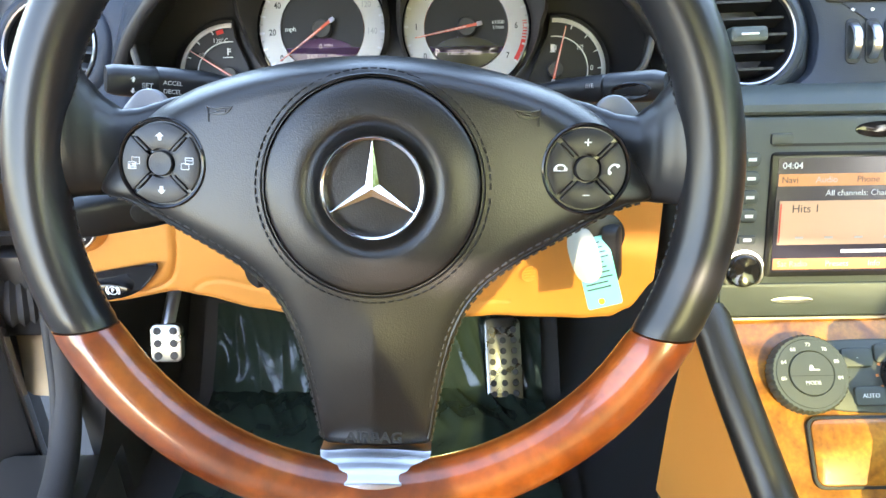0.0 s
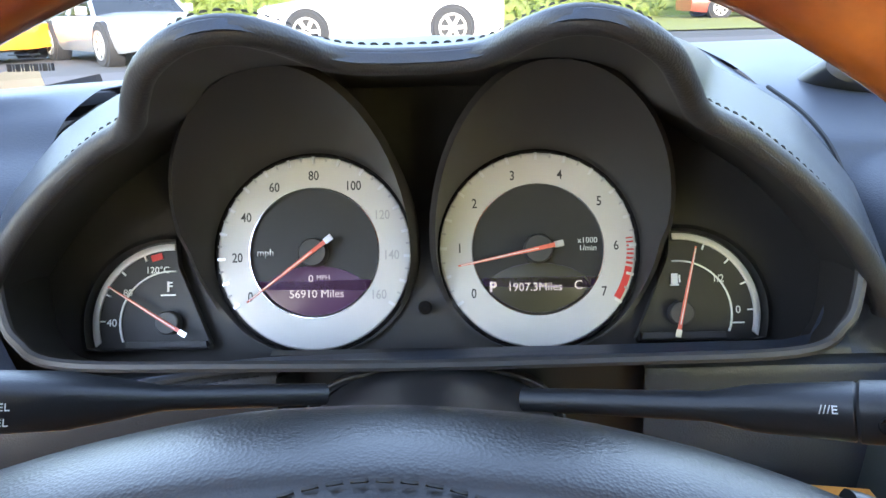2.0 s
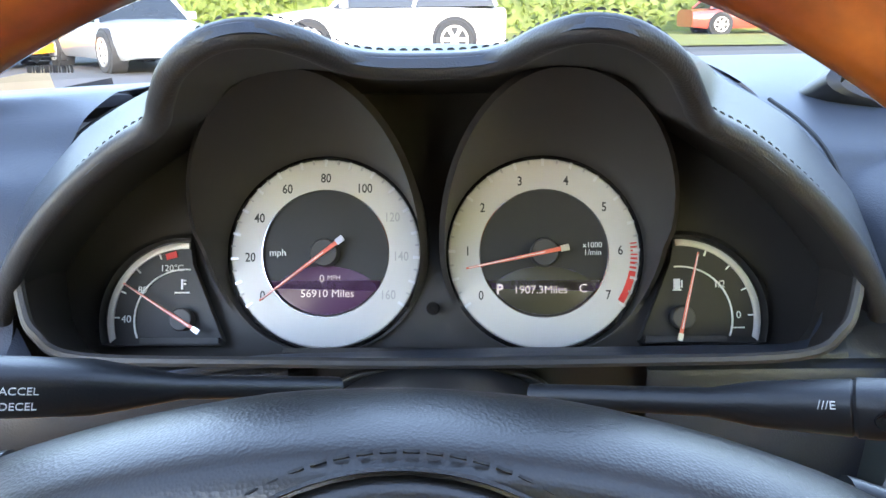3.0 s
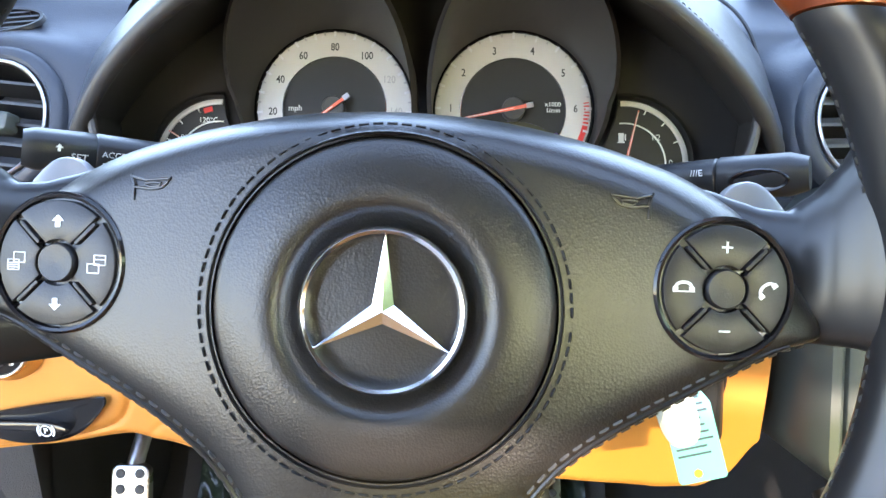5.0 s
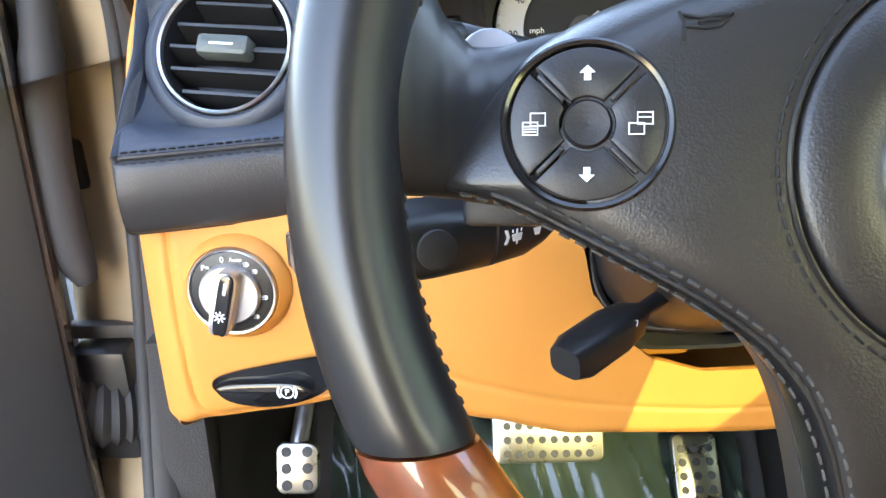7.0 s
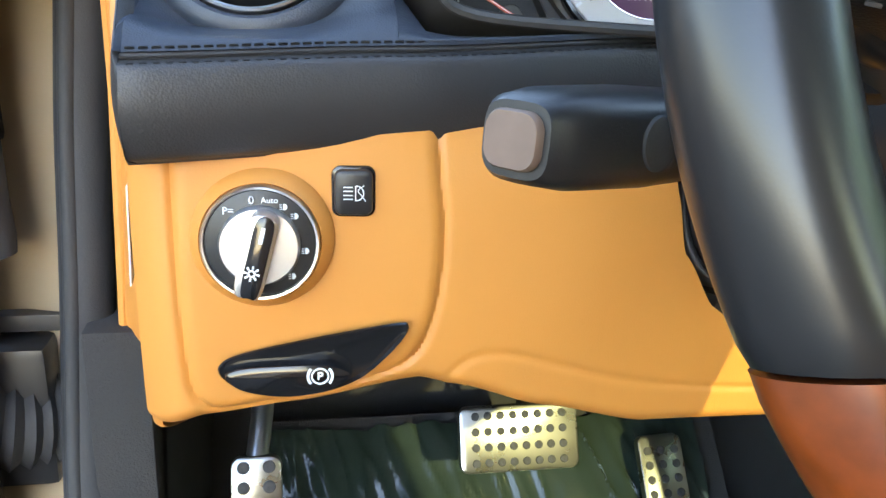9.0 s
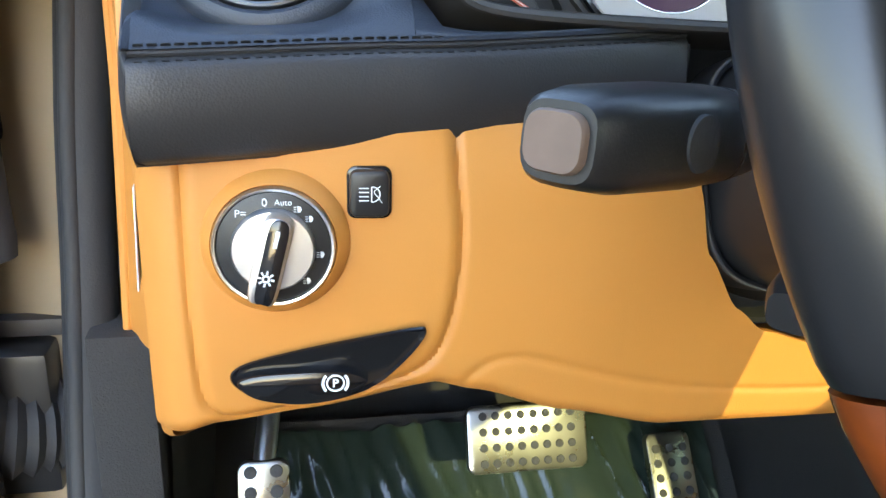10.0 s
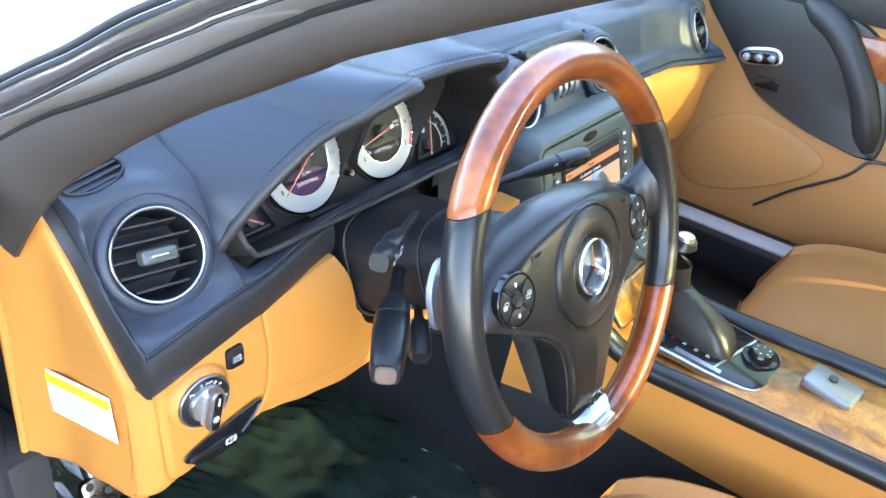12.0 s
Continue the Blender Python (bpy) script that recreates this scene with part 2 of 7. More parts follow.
def offset(outline, d):
    """Moves a counter-clockwise outline inwards by d."""
    n, out = len(outline), []
    for i in range(n):
        a, b, c = Vector(outline[i - 1][:2]), Vector(outline[i][:2]), Vector(outline[(i + 1) % n][:2])
        e1, e2 = (b - a), (c - b)
        e1 = e1.normalized() if e1.length > 1e-9 else Vector((1, 0))
        e2 = e2.normalized() if e2.length > 1e-9 else e1
        nn = Vector((-e1.y, e1.x)) + Vector((-e2.y, e2.x))
        nn = nn.normalized() if nn.length > 1e-6 else Vector((-e1.y, e1.x))
        k = max(0.5, nn.dot(Vector((-e1.y, e1.x))))
        out.append((b.x + nn.x * d / k, b.y + nn.y * d / k))
    return out


def prism(outline, z0, z1, b=0.001, lift=None):
    """A plate with rounded upper edges. lift(x, y): extra height."""
    f = lift or (lambda x, y: 0.0)
    rings = [[(x, y, z0 + f(x, y)) for x, y in outline]]
    for d, z in ((0, z1 - b), (b * 0.3, z1 - b * 0.3), (b, z1)):
        o = offset(outline, d) if d else outline
        rings.append([(x, y, z + f(x, y)) for x, y in o])
    return loft(rings)


def round_rect(w, h, r, seg=5, cx=0.0, cy=0.0):
    pts = []
    for sx, sy, a0 in ((1, -1, -90), (1, 1, 0), (-1, 1, 90), (-1, -1, 180)):
        for i in range(seg + 1):
            a = radians(a0 + 90 * i / seg)
            pts.append((cx + sx * (w / 2 - r) + r * math.cos(a), cy + sy * (h / 2 - r) + r * math.sin(a)))
    return pts


def circle(r, seg=40, cx=0.0, cy=0.0, a0=0.0, a1=360.0, ry=None):
    full = abs(a1 - a0) >= 359.9
    n = seg if full else seg + 1
    return [(cx + r * math.cos(radians(a0 + (a1 - a0) * i / seg)), cy + (ry or r) * math.sin(radians(a0 + (a1 - a0) * i / seg))) for i in range(n)]


def spline(pts, n, closed=False):
    """Points along a smooth curve through pts (Catmull-Rom), n to each span."""
    P = [Vector(p) for p in pts]
    out, m = [], len(P)
    for i in range(m if closed else m - 1):
        p1, p2 = P[i], P[(i + 1) % m]
        p0 = P[i - 1] if closed or i > 0 else p1 * 2 - p2
        p3 = P[(i + 2) % m] if closed or i + 2 < m else p2 * 2 - p1
        for j in range(n):
            t = j / n
            out.append(0.5 * ((2 * p1) + (p2 - p0) * t + (2 * p0 - 5 * p1 + 4 * p2 - p3) * t * t + (3 * p1 - p0 - 3 * p2 + p3) * t ** 3))
    if not closed:
        out.append(P[-1])
    return out


def sweep(path, radius, seg=10, closed=False, flat=1.0, up=(0, 0, 1)):
    """A tube along a path; radius is a number or one for each point."""
    P, rings, n = [Vector(p) for p in path], [], len(path)
    for i, p in enumerate(P):
        a = P[i - 1] if closed or i else p
        b = P[(i + 1) % n] if closed or i + 1 < n else p
        d = (b - a).normalized()
        s = d.cross(Vector(up))
        s = s.normalized() if s.length > 1e-5 else d.cross(Vector((1, 0, 0))).normalized()
        u = s.cross(d)
        r = radius[i] if isinstance(radius, (list, tuple)) else radius
        rings.append([tuple(p + s * r * math.cos(2 * math.pi * k / seg) + u * r * flat * math.sin(2 * math.pi * k / seg)) for k in range(seg)])
    if closed:
        rings.append(rings[0])
        return loft(rings, cap=False)
    return loft(rings)


def box(x0, x1, y0, y1, z0, z1):
    V = [(x, y, z) for x in (x0, x1) for y in (y0, y1) for z in (z0, z1)]
    return V, [(0, 1, 3, 2), (4, 6, 7, 5), (0, 4, 5, 1), (2, 3, 7, 6), (0, 2, 6, 4), (1, 5, 7, 3)]


def soft_box(x0, x1, y0, y1, z0, z1, b=0.003):
    bm = bmesh.new()
    V, F = box(x0, x1, y0, y1, z0, z1)
    vs = [bm.verts.new(v) for v in V]
    for f in F:
        bm.faces.new([vs[i] for i in f])
    bmesh.ops.bevel(bm, geom=bm.edges[:], offset=b, segments=2, affect='EDGES', profile=0.6)
    return bm


def lettering(name, text, size, m, parent, mat, align='CENTER', depth=0.00012, bold=0.0, wide=1.0):
    """Writing in the built-in font as a thin mesh; m places it on its face."""
    cu = bpy.data.curves.new(name, 'FONT')
    cu.body, cu.size, cu.align_x, cu.align_y, cu.extrude, cu.offset, cu.resolution_u = text, size, align, 'CENTER', depth, bold, 3
    tmp = bpy.data.objects.new(name, cu)
    me = bpy.data.meshes.new_from_object(tmp)
    bpy.data.objects.remove(tmp)
    if wide != 1.0:
        for v in me.vertices:
            v.co.x *= wide
    me.materials.clear()
    me.materials.append(mat)
    ob = new(name, me)
    ob.parent = parent
    ob.matrix_local = m
    return ob


def dashes(points, length=0.0035, gap=0.0018, r=0.00045, out=(0, 0, 1)):
    """Stitches along a curve."""
    P = [Vector(p) for p in points]
    V, F, run, on = [], [], 0.0, True
    dist = [0.0]
    for a, b in zip(P, P[1:]):
        dist.append(dist[-1] + (b - a).length)

    def at(s):
        for i in range(len(dist) - 1):
            if s <= dist[i + 1]:
                return P[i].lerp(P[i + 1], (s - dist[i]) / max(1e-9, dist[i + 1] - dist[i]))
        return P[-1]
    s = 0.0
    o = Vector(out).normalized()
    while s + length < dist[-1]:
        a, b = at(s), at(s + length)
        d = (b - a).normalized()
        w = d.cross(o).normalized()
        k = len(V)
        for p, h in ((a, -0.4), (a.lerp(b, 0.25), 1.0), (a.lerp(b, 0.75), 1.0), (b, -0.4)):
            V += [tuple(p - w * r), tuple(p + o * r * (h + 0.6)), tuple(p + w * r)]
        for q in range(3):
            F += [(k + q * 3, k + q * 3 + 1, k + q * 3 + 4, k + q * 3 + 3), (k + q * 3 + 1, k + q * 3 + 2, k + q * 3 + 5, k + q * 3 + 4)]
        s += length + gap
    return V, F

# ---- the car's dashboard: padded top, end cap, vents ----
MID = 0.375                                    # the car's centre line; the wheel's axis is x = 0


def lerp_table(table, x):
    if x <= table[0][0]:
        return table[0][1]
    for (a, p), (b, q) in zip(table, table[1:]):
        if x <= b:
            t = (x - a) / (b - a)
            t = t * t * (3 - 2 * t) * 0.5 + t * 0.5
            return p + (q - p) * t
    return table[-1][1]


def sag(x):
    """How far the passenger end drops and draws back."""
    return max(0.0, min(1.0, (x - 0.52) / 0.46))


def glass_base(x):
    return 0.62 - 0.37 * ((x - MID) / 0.8) ** 2


def seam_y(x):
    return lerp_table([(-0.33, 0.200), (-0.2, 0.218), (-0.072, 0.246), (0.05, 0.252), (0.18, 0.255), (0.80, 0.250), (0.92, 0.225), (1.02, 0.205)], x) + 0.035 * sag(x)


def seam_z(x):
    return lerp_table([(-0.33, 0.7565), (-0.2, 0.761), (-0.072, 0.7660), (0.0, 0.7625), (0.18, 0.7625), (0.57, 0.7640), (0.83, 0.7640), (0.95, 0.761), (1.08, 0.7565)], x) - 0.040 * sag(x)


def dash_profile(x):
    e, zs, wb = seam_y(x), seam_z(x), glass_base(x)
    top, g = 0.890, -0.040 * sag(x)
    k = max(0.0, min(1.0, (-0.165 - min(x, 0.69 - x)) / 0.038))       # the ends slope down to the pillar
    k = k * k * (3 - 2 * k)
    ya, yb = max(e + 0.10, wb - 0.16), e + 0.095
    return [(wb + 0.01, top - 0.004), (wb - 0.03, top - 0.006 * k), (ya + (e + 0.132 - ya) * k, top - 0.010 - 0.006 * k), (yb + 0.010 * k, 0.858 + 0.0015 * k + g), (e + 0.070, 0.846 + g), (e + 0.052, 0.829 + g),
            (e + 0.030, 0.786 + g), (e + 0.012, zs + 0.012), (e + 0.002, zs + 0.0015)]


VENTS = [(face_frame(-0.262, 0.2545, 0.8055, 28, -8), -4), (face_frame(0.2695, 0.256, 0.8065, 24, 6), 0), (face_frame(0.4805, 0.256, 0.8065, 24, -6), 0), (face_frame(0.948, 0.2890, 0.7655, 28, 8), 4)]
VENT_INV = [m.inverted() for m, _t in VENTS]


def seat_vents(p):
    """Eases the skin of the dash into the plane of each round vent, and opens it behind the vent."""
    p = Vector(p)
    for (m, _t), mi in zip(VENTS, VENT_INV):
        q = mi @ p
        r = math.hypot(q.x, q.y)
        if r < 0.072 and abs(q.z) < 0.06:
            if r < 0.036:
                q.z = min(q.z, -0.045)
            else:
                s = max(0.0, min(1.0, (r - 0.047) / 0.025))
                s = s * s * (3 - 2 * s)
                q.z = -0.0025 + (q.z + 0.0025) * s
            k = max(0.0, min(1.0, (p.z - 0.7635 + 0.040 * sag(p.x)) / 0.012))
            p = p.lerp(m @ q, k)
    return tuple(p)


dashboard = thing("dashboard", Matrix(), "dark leather dashboard, sky blue put into its colour, with stitched seam and tan lower panels", "dashboard")


def dash_rings(x0, x1, n, cut=None):
    rings = []
    for i in range(n + 1):
        x = x0 + (x1 - x0) * i / n
        prof = dash_profile(x)
        if cut == "back":
            wb = glass_base(x)
            prof = prof[:2] + [(max(0.42, wb - 0.16), 0.878), (0.385, 0.866), (0.37, 0.83)]
        elif cut == "front":
            e, zs = seam_y(x), seam_z(x)
            prof = [(e + 0.016, 0.7655), (e + 0.008, 0.7662), (e + 0.0022, zs + 0.0040), (e + 0.0018, zs + 0.0015)]
            k = max(0.0, min(1.0, (abs(x) - 0.183) / 0.020)) ** 2
            full = [(e + 0.030, 0.786), (e + 0.012, zs + 0.012), (e + 0.0045, zs + 0.0055), (e + 0.002, zs + 0.0015)]
            prof = [(a + (c - a) * k, b + (d - b) * k) for (a, b), (c, d) in zip(prof, full)]
        rings.append([seat_vents((x, p.y, p.z)) if cut != "front" else (x, p.y, p.z) for p in spline([(0, y, z) for y, z in prof], 9)])
    return loft(rings, closed=False)


part("top_pad", joined(dash_rings(-0.3105, -0.203, 52), dash_rings(-0.203, 0.203, 30, "back"), dash_rings(-0.203, 0.203, 30, "front"), dash_rings(0.203, 1.000, 250)), DASH, dashboard, "dark leather dash top")


def lower_pad(x0, x1, n, drop=0.043):
    rings = []
    for i in range(n + 1):
        x = x0 + (x1 - x0) * i / n
        e, zs = seam_y(x), seam_z(x)
        edge = min(1.0, min(i, n - i) / 1.5 + 0.35)
        prof = spline([(0, e + 0.012, zs - 0.0005), (0, e + 0.0015, zs - 0.002), (0, e - 0.002 * edge, zs - 0.007), (0, e - 0.003, zs - drop * 0.5), (0, e + 0.001, zs - drop + 0.006), (0, e + 0.006, zs - drop + 0.001),
                       (0, e + 0.013, zs - drop), (0, e + 0.06, zs - drop + 0.003)], 4)
        rings.append([(x, p.y, p.z) for p in prof])
    return loft(rings, closed=False)


part("lower_pad", lower_pad(-0.312, -0.072, 40), PAD, dashboard, "stitched black leather pad above the knee panel")
part("column_gap_cover", box(-0.080, 0.115, 0.268, 0.274, 0.66, 0.7630), PLASTIC, dashboard, smooth=False)
part("pad_end", loft([[(-0.072, seam_y(-0.072) + a, seam_z(-0.072) + b) for a, b in ((-0.002, -0.004), (-0.003, -0.022), (0.004, -0.042), (0.02, -0.040), (0.02, -0.006))],
                      [(-0.064, seam_y(-0.072) + a + 0.01, seam_z(-0.072) + b) for a, b in ((0.002, -0.006), (0.002, -0.022), (0.004, -0.038), (0.02, -0.036), (0.02, -0.008))]]), PAD, dashboard)
part("centre_pad", lower_pad(0.104, 0.56, 40, 0.078), DASH, dashboard)
part("passenger_pad", lower_pad(0.53, 1.004, 40, 0.014), DASH, dashboard)
part("seam_welt", sweep([(x, seam_y(x) + 0.0042, seam_z(x) - 0.0002) for x in [-0.3115 + 0.0024 * k for k in range(101)]], 0.0016, 8), PAD, dashboard, "dark welt in the seam")
for off in (0.0030, -0.0030):
    pts = []
    for i in range(80):
        x = -0.309 + 0.234 * i / 79
        pts.append((x, seam_y(x) + (0.0026 if off > 0 else 0.0004), seam_z(x) + off))
    part("seam_stitching", dashes(pts, 0.0036, 0.0012, 0.0006, (0, -1, 0.4)), STITCH, dashboard, "dark seam stitches")

# end cap: the pad turns the corner and climbs to the pillar
up = spline([(-0.3125, 0.198, 0.7555), (-0.3135, 0.216, 0.770), (-0.3140, 0.246, 0.796), (-0.3130, 0.276, 0.822), (-0.311, 0.316, 0.853), (-0.308, 0.37, 0.880)], 6)
lo = spline([(-0.3125, 0.207, 0.714), (-0.3145, 0.221, 0.724), (-0.3170, 0.243, 0.755), (-0.3185, 0.269, 0.792), (-0.3195, 0.303, 0.834), (-0.320, 0.36, 0.868)], 6)
rings = []
for a, b in zip(up, lo):
    c = a.lerp(b, 0.5) + Vector((-0.0025, -0.001, 0))
    ins = Vector((0.02, 0.01, -0.002))
    rings.append([tuple(p) for p in spline([a + Vector((0.005, 0.004, -0.004)), a, a.lerp(c, 0.25) + Vector((-0.0008, 0, 0)), c, b + Vector((-0.001, 0, 0.003)), b + Vector((0.003, 0, -0.001)), b + ins], 3)])
e, zs = seam_y(-0.312), seam_z(-0.312)
corner = spline([(-0.311, e + 0.004, zs + 0.001), (-0.3115, e + 0.0008, zs - 0.003), (-0.312, e - 0.002, zs - 0.010), (-0.312, e - 0.003, zs - 0.0215), (-0.312, e - 0.0005, zs - 0.035), (-0.311, e + 0.003, zs - 0.041), (-0.305, e + 0.012, zs - 0.043)], 3)
rings = [[tuple(p) for p in corner]] + rings[2:]
part("end_pad", loft(rings, closed=False), PAD, dashboard, "black leather end of the dash pad")
END_Q = [(-0.3103, p.y, p.z) for p in spline([(0, y, z) for y, z in dash_profile(-0.3105)], 40)][::-1]
END_Q = [seat_vents(p) for p in END_Q if p[1] < 0.372]


def along(pts, f):
    """The point at the share f of a line's length."""
    d = [0.0]
    for a, b in zip(pts, pts[1:]):
        d.append(d[-1] + (Vector(b) - Vector(a)).length)
    return pts[min(range(len(pts)), key=lambda j: abs(d[j] - f * d[-1]))]



rings = []
for a in up:
    inner_p = Vector(along(END_Q, len(rings) / (len(up) - 1)))
    rings.append([tuple(p) for p in spline([a + Vector((0.0, 0.0, 0.0005)), a.lerp(inner_p, 0.5) + Vector((-0.001, -0.0005, 0.002)), inner_p], 3)])
part("end_roll", loft(rings, closed=False), DASH, dashboard)


def round_vent(name, m, r=0.0375, label="round black air vent with a satin silver ring", turn=0.0):
    v = thing(name, m, label, "air vent", "round dash vents")
    part("collar", lathe([(r + 0.0115, -0.006), (r + 0.0105, 0.0005), (r + 0.008, 0.0032), (r + 0.004, 0.0042), (r + 0.002, 0.003)], 56), DASH, v)
    part("ring", lathe([(r + 0.0012, 0.001), (r + 0.0010, 0.0046), (r + 0.0002, 0.0054), (r - 0.0010, 0.0046), (r - 0.0016, 0.0), (r - 0.0020, -0.02)], 56), SATIN, v, "satin silver ring")
    part("barrel", lathe([(r - 0.0019, 0.002), (r - 0.003, -0.012), (r - 0.006, -0.03), (0.0, -0.032)], 48), PLASTIC, v)
    rot = Matrix.Rotation(radians(turn), 4, 'Z')
    for k in range(5):
        y = (k - 2) * 0.0128
        w = math.sqrt(max(1e-6, (r - 0.0035) ** 2 - y * y))
        o = [(-w, y - 0.0011 - 0.004, -0.016), (w, y - 0.0011 - 0.004, -0.016), (w * 0.99, y - 0.0008, -0.001), (-w * 0.99, y - 0.0008, -0.001)]
        o2 = [(a, b + 0.0018, c) for a, b, c in o]
        part("louvre", moved(loft([o, o2]), rot), PLASTIC, v, smooth=False)
    part("slider", moved(prism(round_rect(0.030, 0.0120, 0.003), -0.004, 0.0075, 0.003), rot), STACK, v, "grey slider tab on the middle louvre")
    part("slider_strip", moved(prism(round_rect(0.014, 0.0014, 0.0006), 0.0073, 0.0078, 0.0003, ), rot), SATIN, v)
    return v


for vm, vt in VENTS:
    round_vent("air_vent", vm, turn=vt)


def slot_vent(m):
    v = thing("defroster_vent", m, "small oval black defroster grille in the dash top", "air vent")
    o = circle(0.033, 36, ry=0.0155)
    part("bezel", loft([[(x, y, -0.001) for x, y in circle(0.037, 36, ry=0.019)], [(x, y, 0.0025) for x, y in circle(0.0355, 36, ry=0.0178)], [(x, y, 0.0022) for x, y in o], [(x, y, -0.014) for x, y in circle(0.032, 36, ry=0.0145)]], cap=False, cap2=True), PLASTIC, v)
    for k in range(4):
        y = (k - 1.5) * 0.0072
        w = 0.032 * math.sqrt(max(0.01, 1 - (y / 0.0155) ** 2))
        part("slat", box(-w, w, y - 0.0012, y + 0.0012, -0.009, 0.0012), PLASTIC, v, smooth=False)


slot_vent(pose(-0.278, 0.307, 0.8600, 27, -4, 10) @ Matrix.Scale(0.82, 4))

# clock display on the dash top, under a small cowl
clock = thing("dash_clock", face_frame(0.375, 0.408, 0.880, 30), "oval clock display sunk into the dash top", "clock")
o = circle(0.128, 56, ry=0.024)
part("cowl", loft([[(x * 1.12, y * 1.25 + 0.002, -0.018) for x, y in o], [(x * 1.06, y * 1.15 + 0.002, 0.008) for x, y in o], [(x, y, 0.010) for x, y in o], [(x * 0.97, y * 0.93, 0.002) for x, y in o]], cap=False, cap2=True), PLASTIC, clock)
part("lens", prism(circle(0.080, 40, ry=0.012), 0.002, 0.0035, 0.0005), SCREEN_DARK, clock, "dark display")
lettering("digits", "404", 0.0115, Matrix.Translation((-0.012, 0, 0.0037)), clock, glowing("amber_digits", (1.0, 0.25, 0.10), 0.10))

# ---- instrument hood and gauges ----
GT = 22.0
cluster = thing("instrument_cluster", face_frame(0, 0.298, 0.79, GT), "hooded instrument cluster with two silver-ringed dials and two small gauges", "instrument cluster")
inv = cluster.matrix_world.inverted()


def to_cluster(x, y, z):
    return inv @ Vector((x, y, z))


half = [(0.0, 0.203, 0.9135), (0.018, 0.202, 0.914), (0.030, 0.196, 0.9165), (0.043, 0.179, 0.924), (0.056, 0.166, 0.928), (0.072, 0.166, 0.9255), (0.088, 0.175, 0.916), (0.098, 0.187, 0.904),
        (0.105, 0.199, 0.895), (0.113, 0.207, 0.889), (0.130, 0.213, 0.880), (0.153, 0.219, 0.863), (0.175, 0.226, 0.843), (0.193, 0.233, 0.822), (0.206, 0.240, 0.802), (0.209, 0.243, 0.794)]
lip = [(-x, y, z) for x, y, z in half[::-1]] + half[1:]
lip = [Vector(p) for p in spline(lip, 4)]
n_lip = len(lip)
REAR = [(0.0, 0.0, 0.50, 0.886), (0.25, 0.110, 0.50, 0.886), (0.5, 0.186, 0.47, 0.884), (0.75, 0.208, 0.390, 0.873), (0.9, 0.209, 0.318, 0.852), (1.0, 0.209, 0.262, 0.808)]
rings = [[] for _ in range(9)]
for p in lip:
    a = min(1.0, abs(p.x) / 0.206)
    k = [lerp_table([(q[0], q[i]) for q in REAR], a) for i in (1, 2, 3)]
    rear = Vector((math.copysign(k[0], p.x), k[1], k[2]))
    d = (rear - p)
    nrm = Vector((p.x * 1.1, 0, max(0.02, p.z - 0.80))).normalized()
    mid = p.lerp(rear, 0.5) + Vector((0, 0, 0.008 * (1 - a))) + nrm * 0.005
    inner = -nrm
    pts = [p + inner * 0.0065 + Vector((0, 0.012, 0)), p + inner * 0.0062 + Vector((0, 0.002, 0)), p + inner * 0.0035 + Vector((0, -0.0025, 0)), p + Vector((0, -0.0008, 0)), p + nrm * 0.0016 + Vector((0, 0.005, 0)),
           p.lerp(rear, 0.12) + nrm * 0.003, mid, p.lerp(rear, 0.8), rear + Vector((0, 0.01, -0.012))]
    for r, q in zip(rings, pts):
        r.append(tuple(inv @ q))
part("hood", loft(rings, closed=False), DASH, cluster, "leather-wrapped double-humped hood")
part("hood_lip", sweep([tuple(inv @ (p + Vector((0, 0.0035, -0.0035)))) for p in lip], 0.0052, 12, up=(0, 0, 1)), PAD, cluster, "dark rolled leather edge of the hood")
part("hood_stitching", dashes([inv @ (p + Vector((p.x * 0.012, 0.0088, 0.0026))) for p in lip], 0.003, 0.0016, 0.0005, (0, 0.6, 0.8)), STITCH, cluster, "dark stitches along the hood edge")

for s in (-1, 1):
    crease = spline([(s * 0.2095, 0.262, 0.8085), (s * 0.2097, 0.290, 0.8330), (s * 0.2097, 0.318, 0.8525), (s * 0.2090, 0.355, 0.8650), (s * 0.205, 0.400, 0.8745)], 6)
    part("hood_seam", sweep([inv @ p for p in crease], 0.0013, 6), STITCH, cluster, "dark joint beside the hood")
# lining from the lip down to the gauge plate
outl = []
for p in lip:
    q = inv @ p
    top_v = 0.106 if abs(q.x) < 0.095 else 0.106 - (abs(q.x) - 0.095) * 0.7
    outl.append(Vector((q.x * 1.0, max(-0.030, min(top_v, q.y * 1.25 + 0.02)), 0.0)))
rings = [[], [], [], []]
for p, b in zip(lip, outl):
    q = inv @ p
    nrm = Vector((q.x * 1.1, max(0.02, q.y), 0)).normalized()
    s = q - nrm * 0.006 - Vector((0, 0, 0.004))
    rings[0].append(tuple(s))
    rings[1].append(tuple(s.lerp(b, 0.3)))
    rings[2].append(tuple(s.lerp(b, 0.7)))
    rings[3].append(tuple(b - Vector((0, 0, 0.006))))
part("lining", loft(rings, closed=False), HOUSING, cluster, "dark plastic lining under the hood")
plate = [(-0.214, -0.034)] + [(v.x * 1.03, v.y + 0.004) for v in outl] + [(0.214, -0.034), (0.205, -0.040), (-0.205, -0.040)]
part("gauge_plate", prism(plate[::-1], -0.012, -0.0045, 0.0008), HOUSING, cluster)
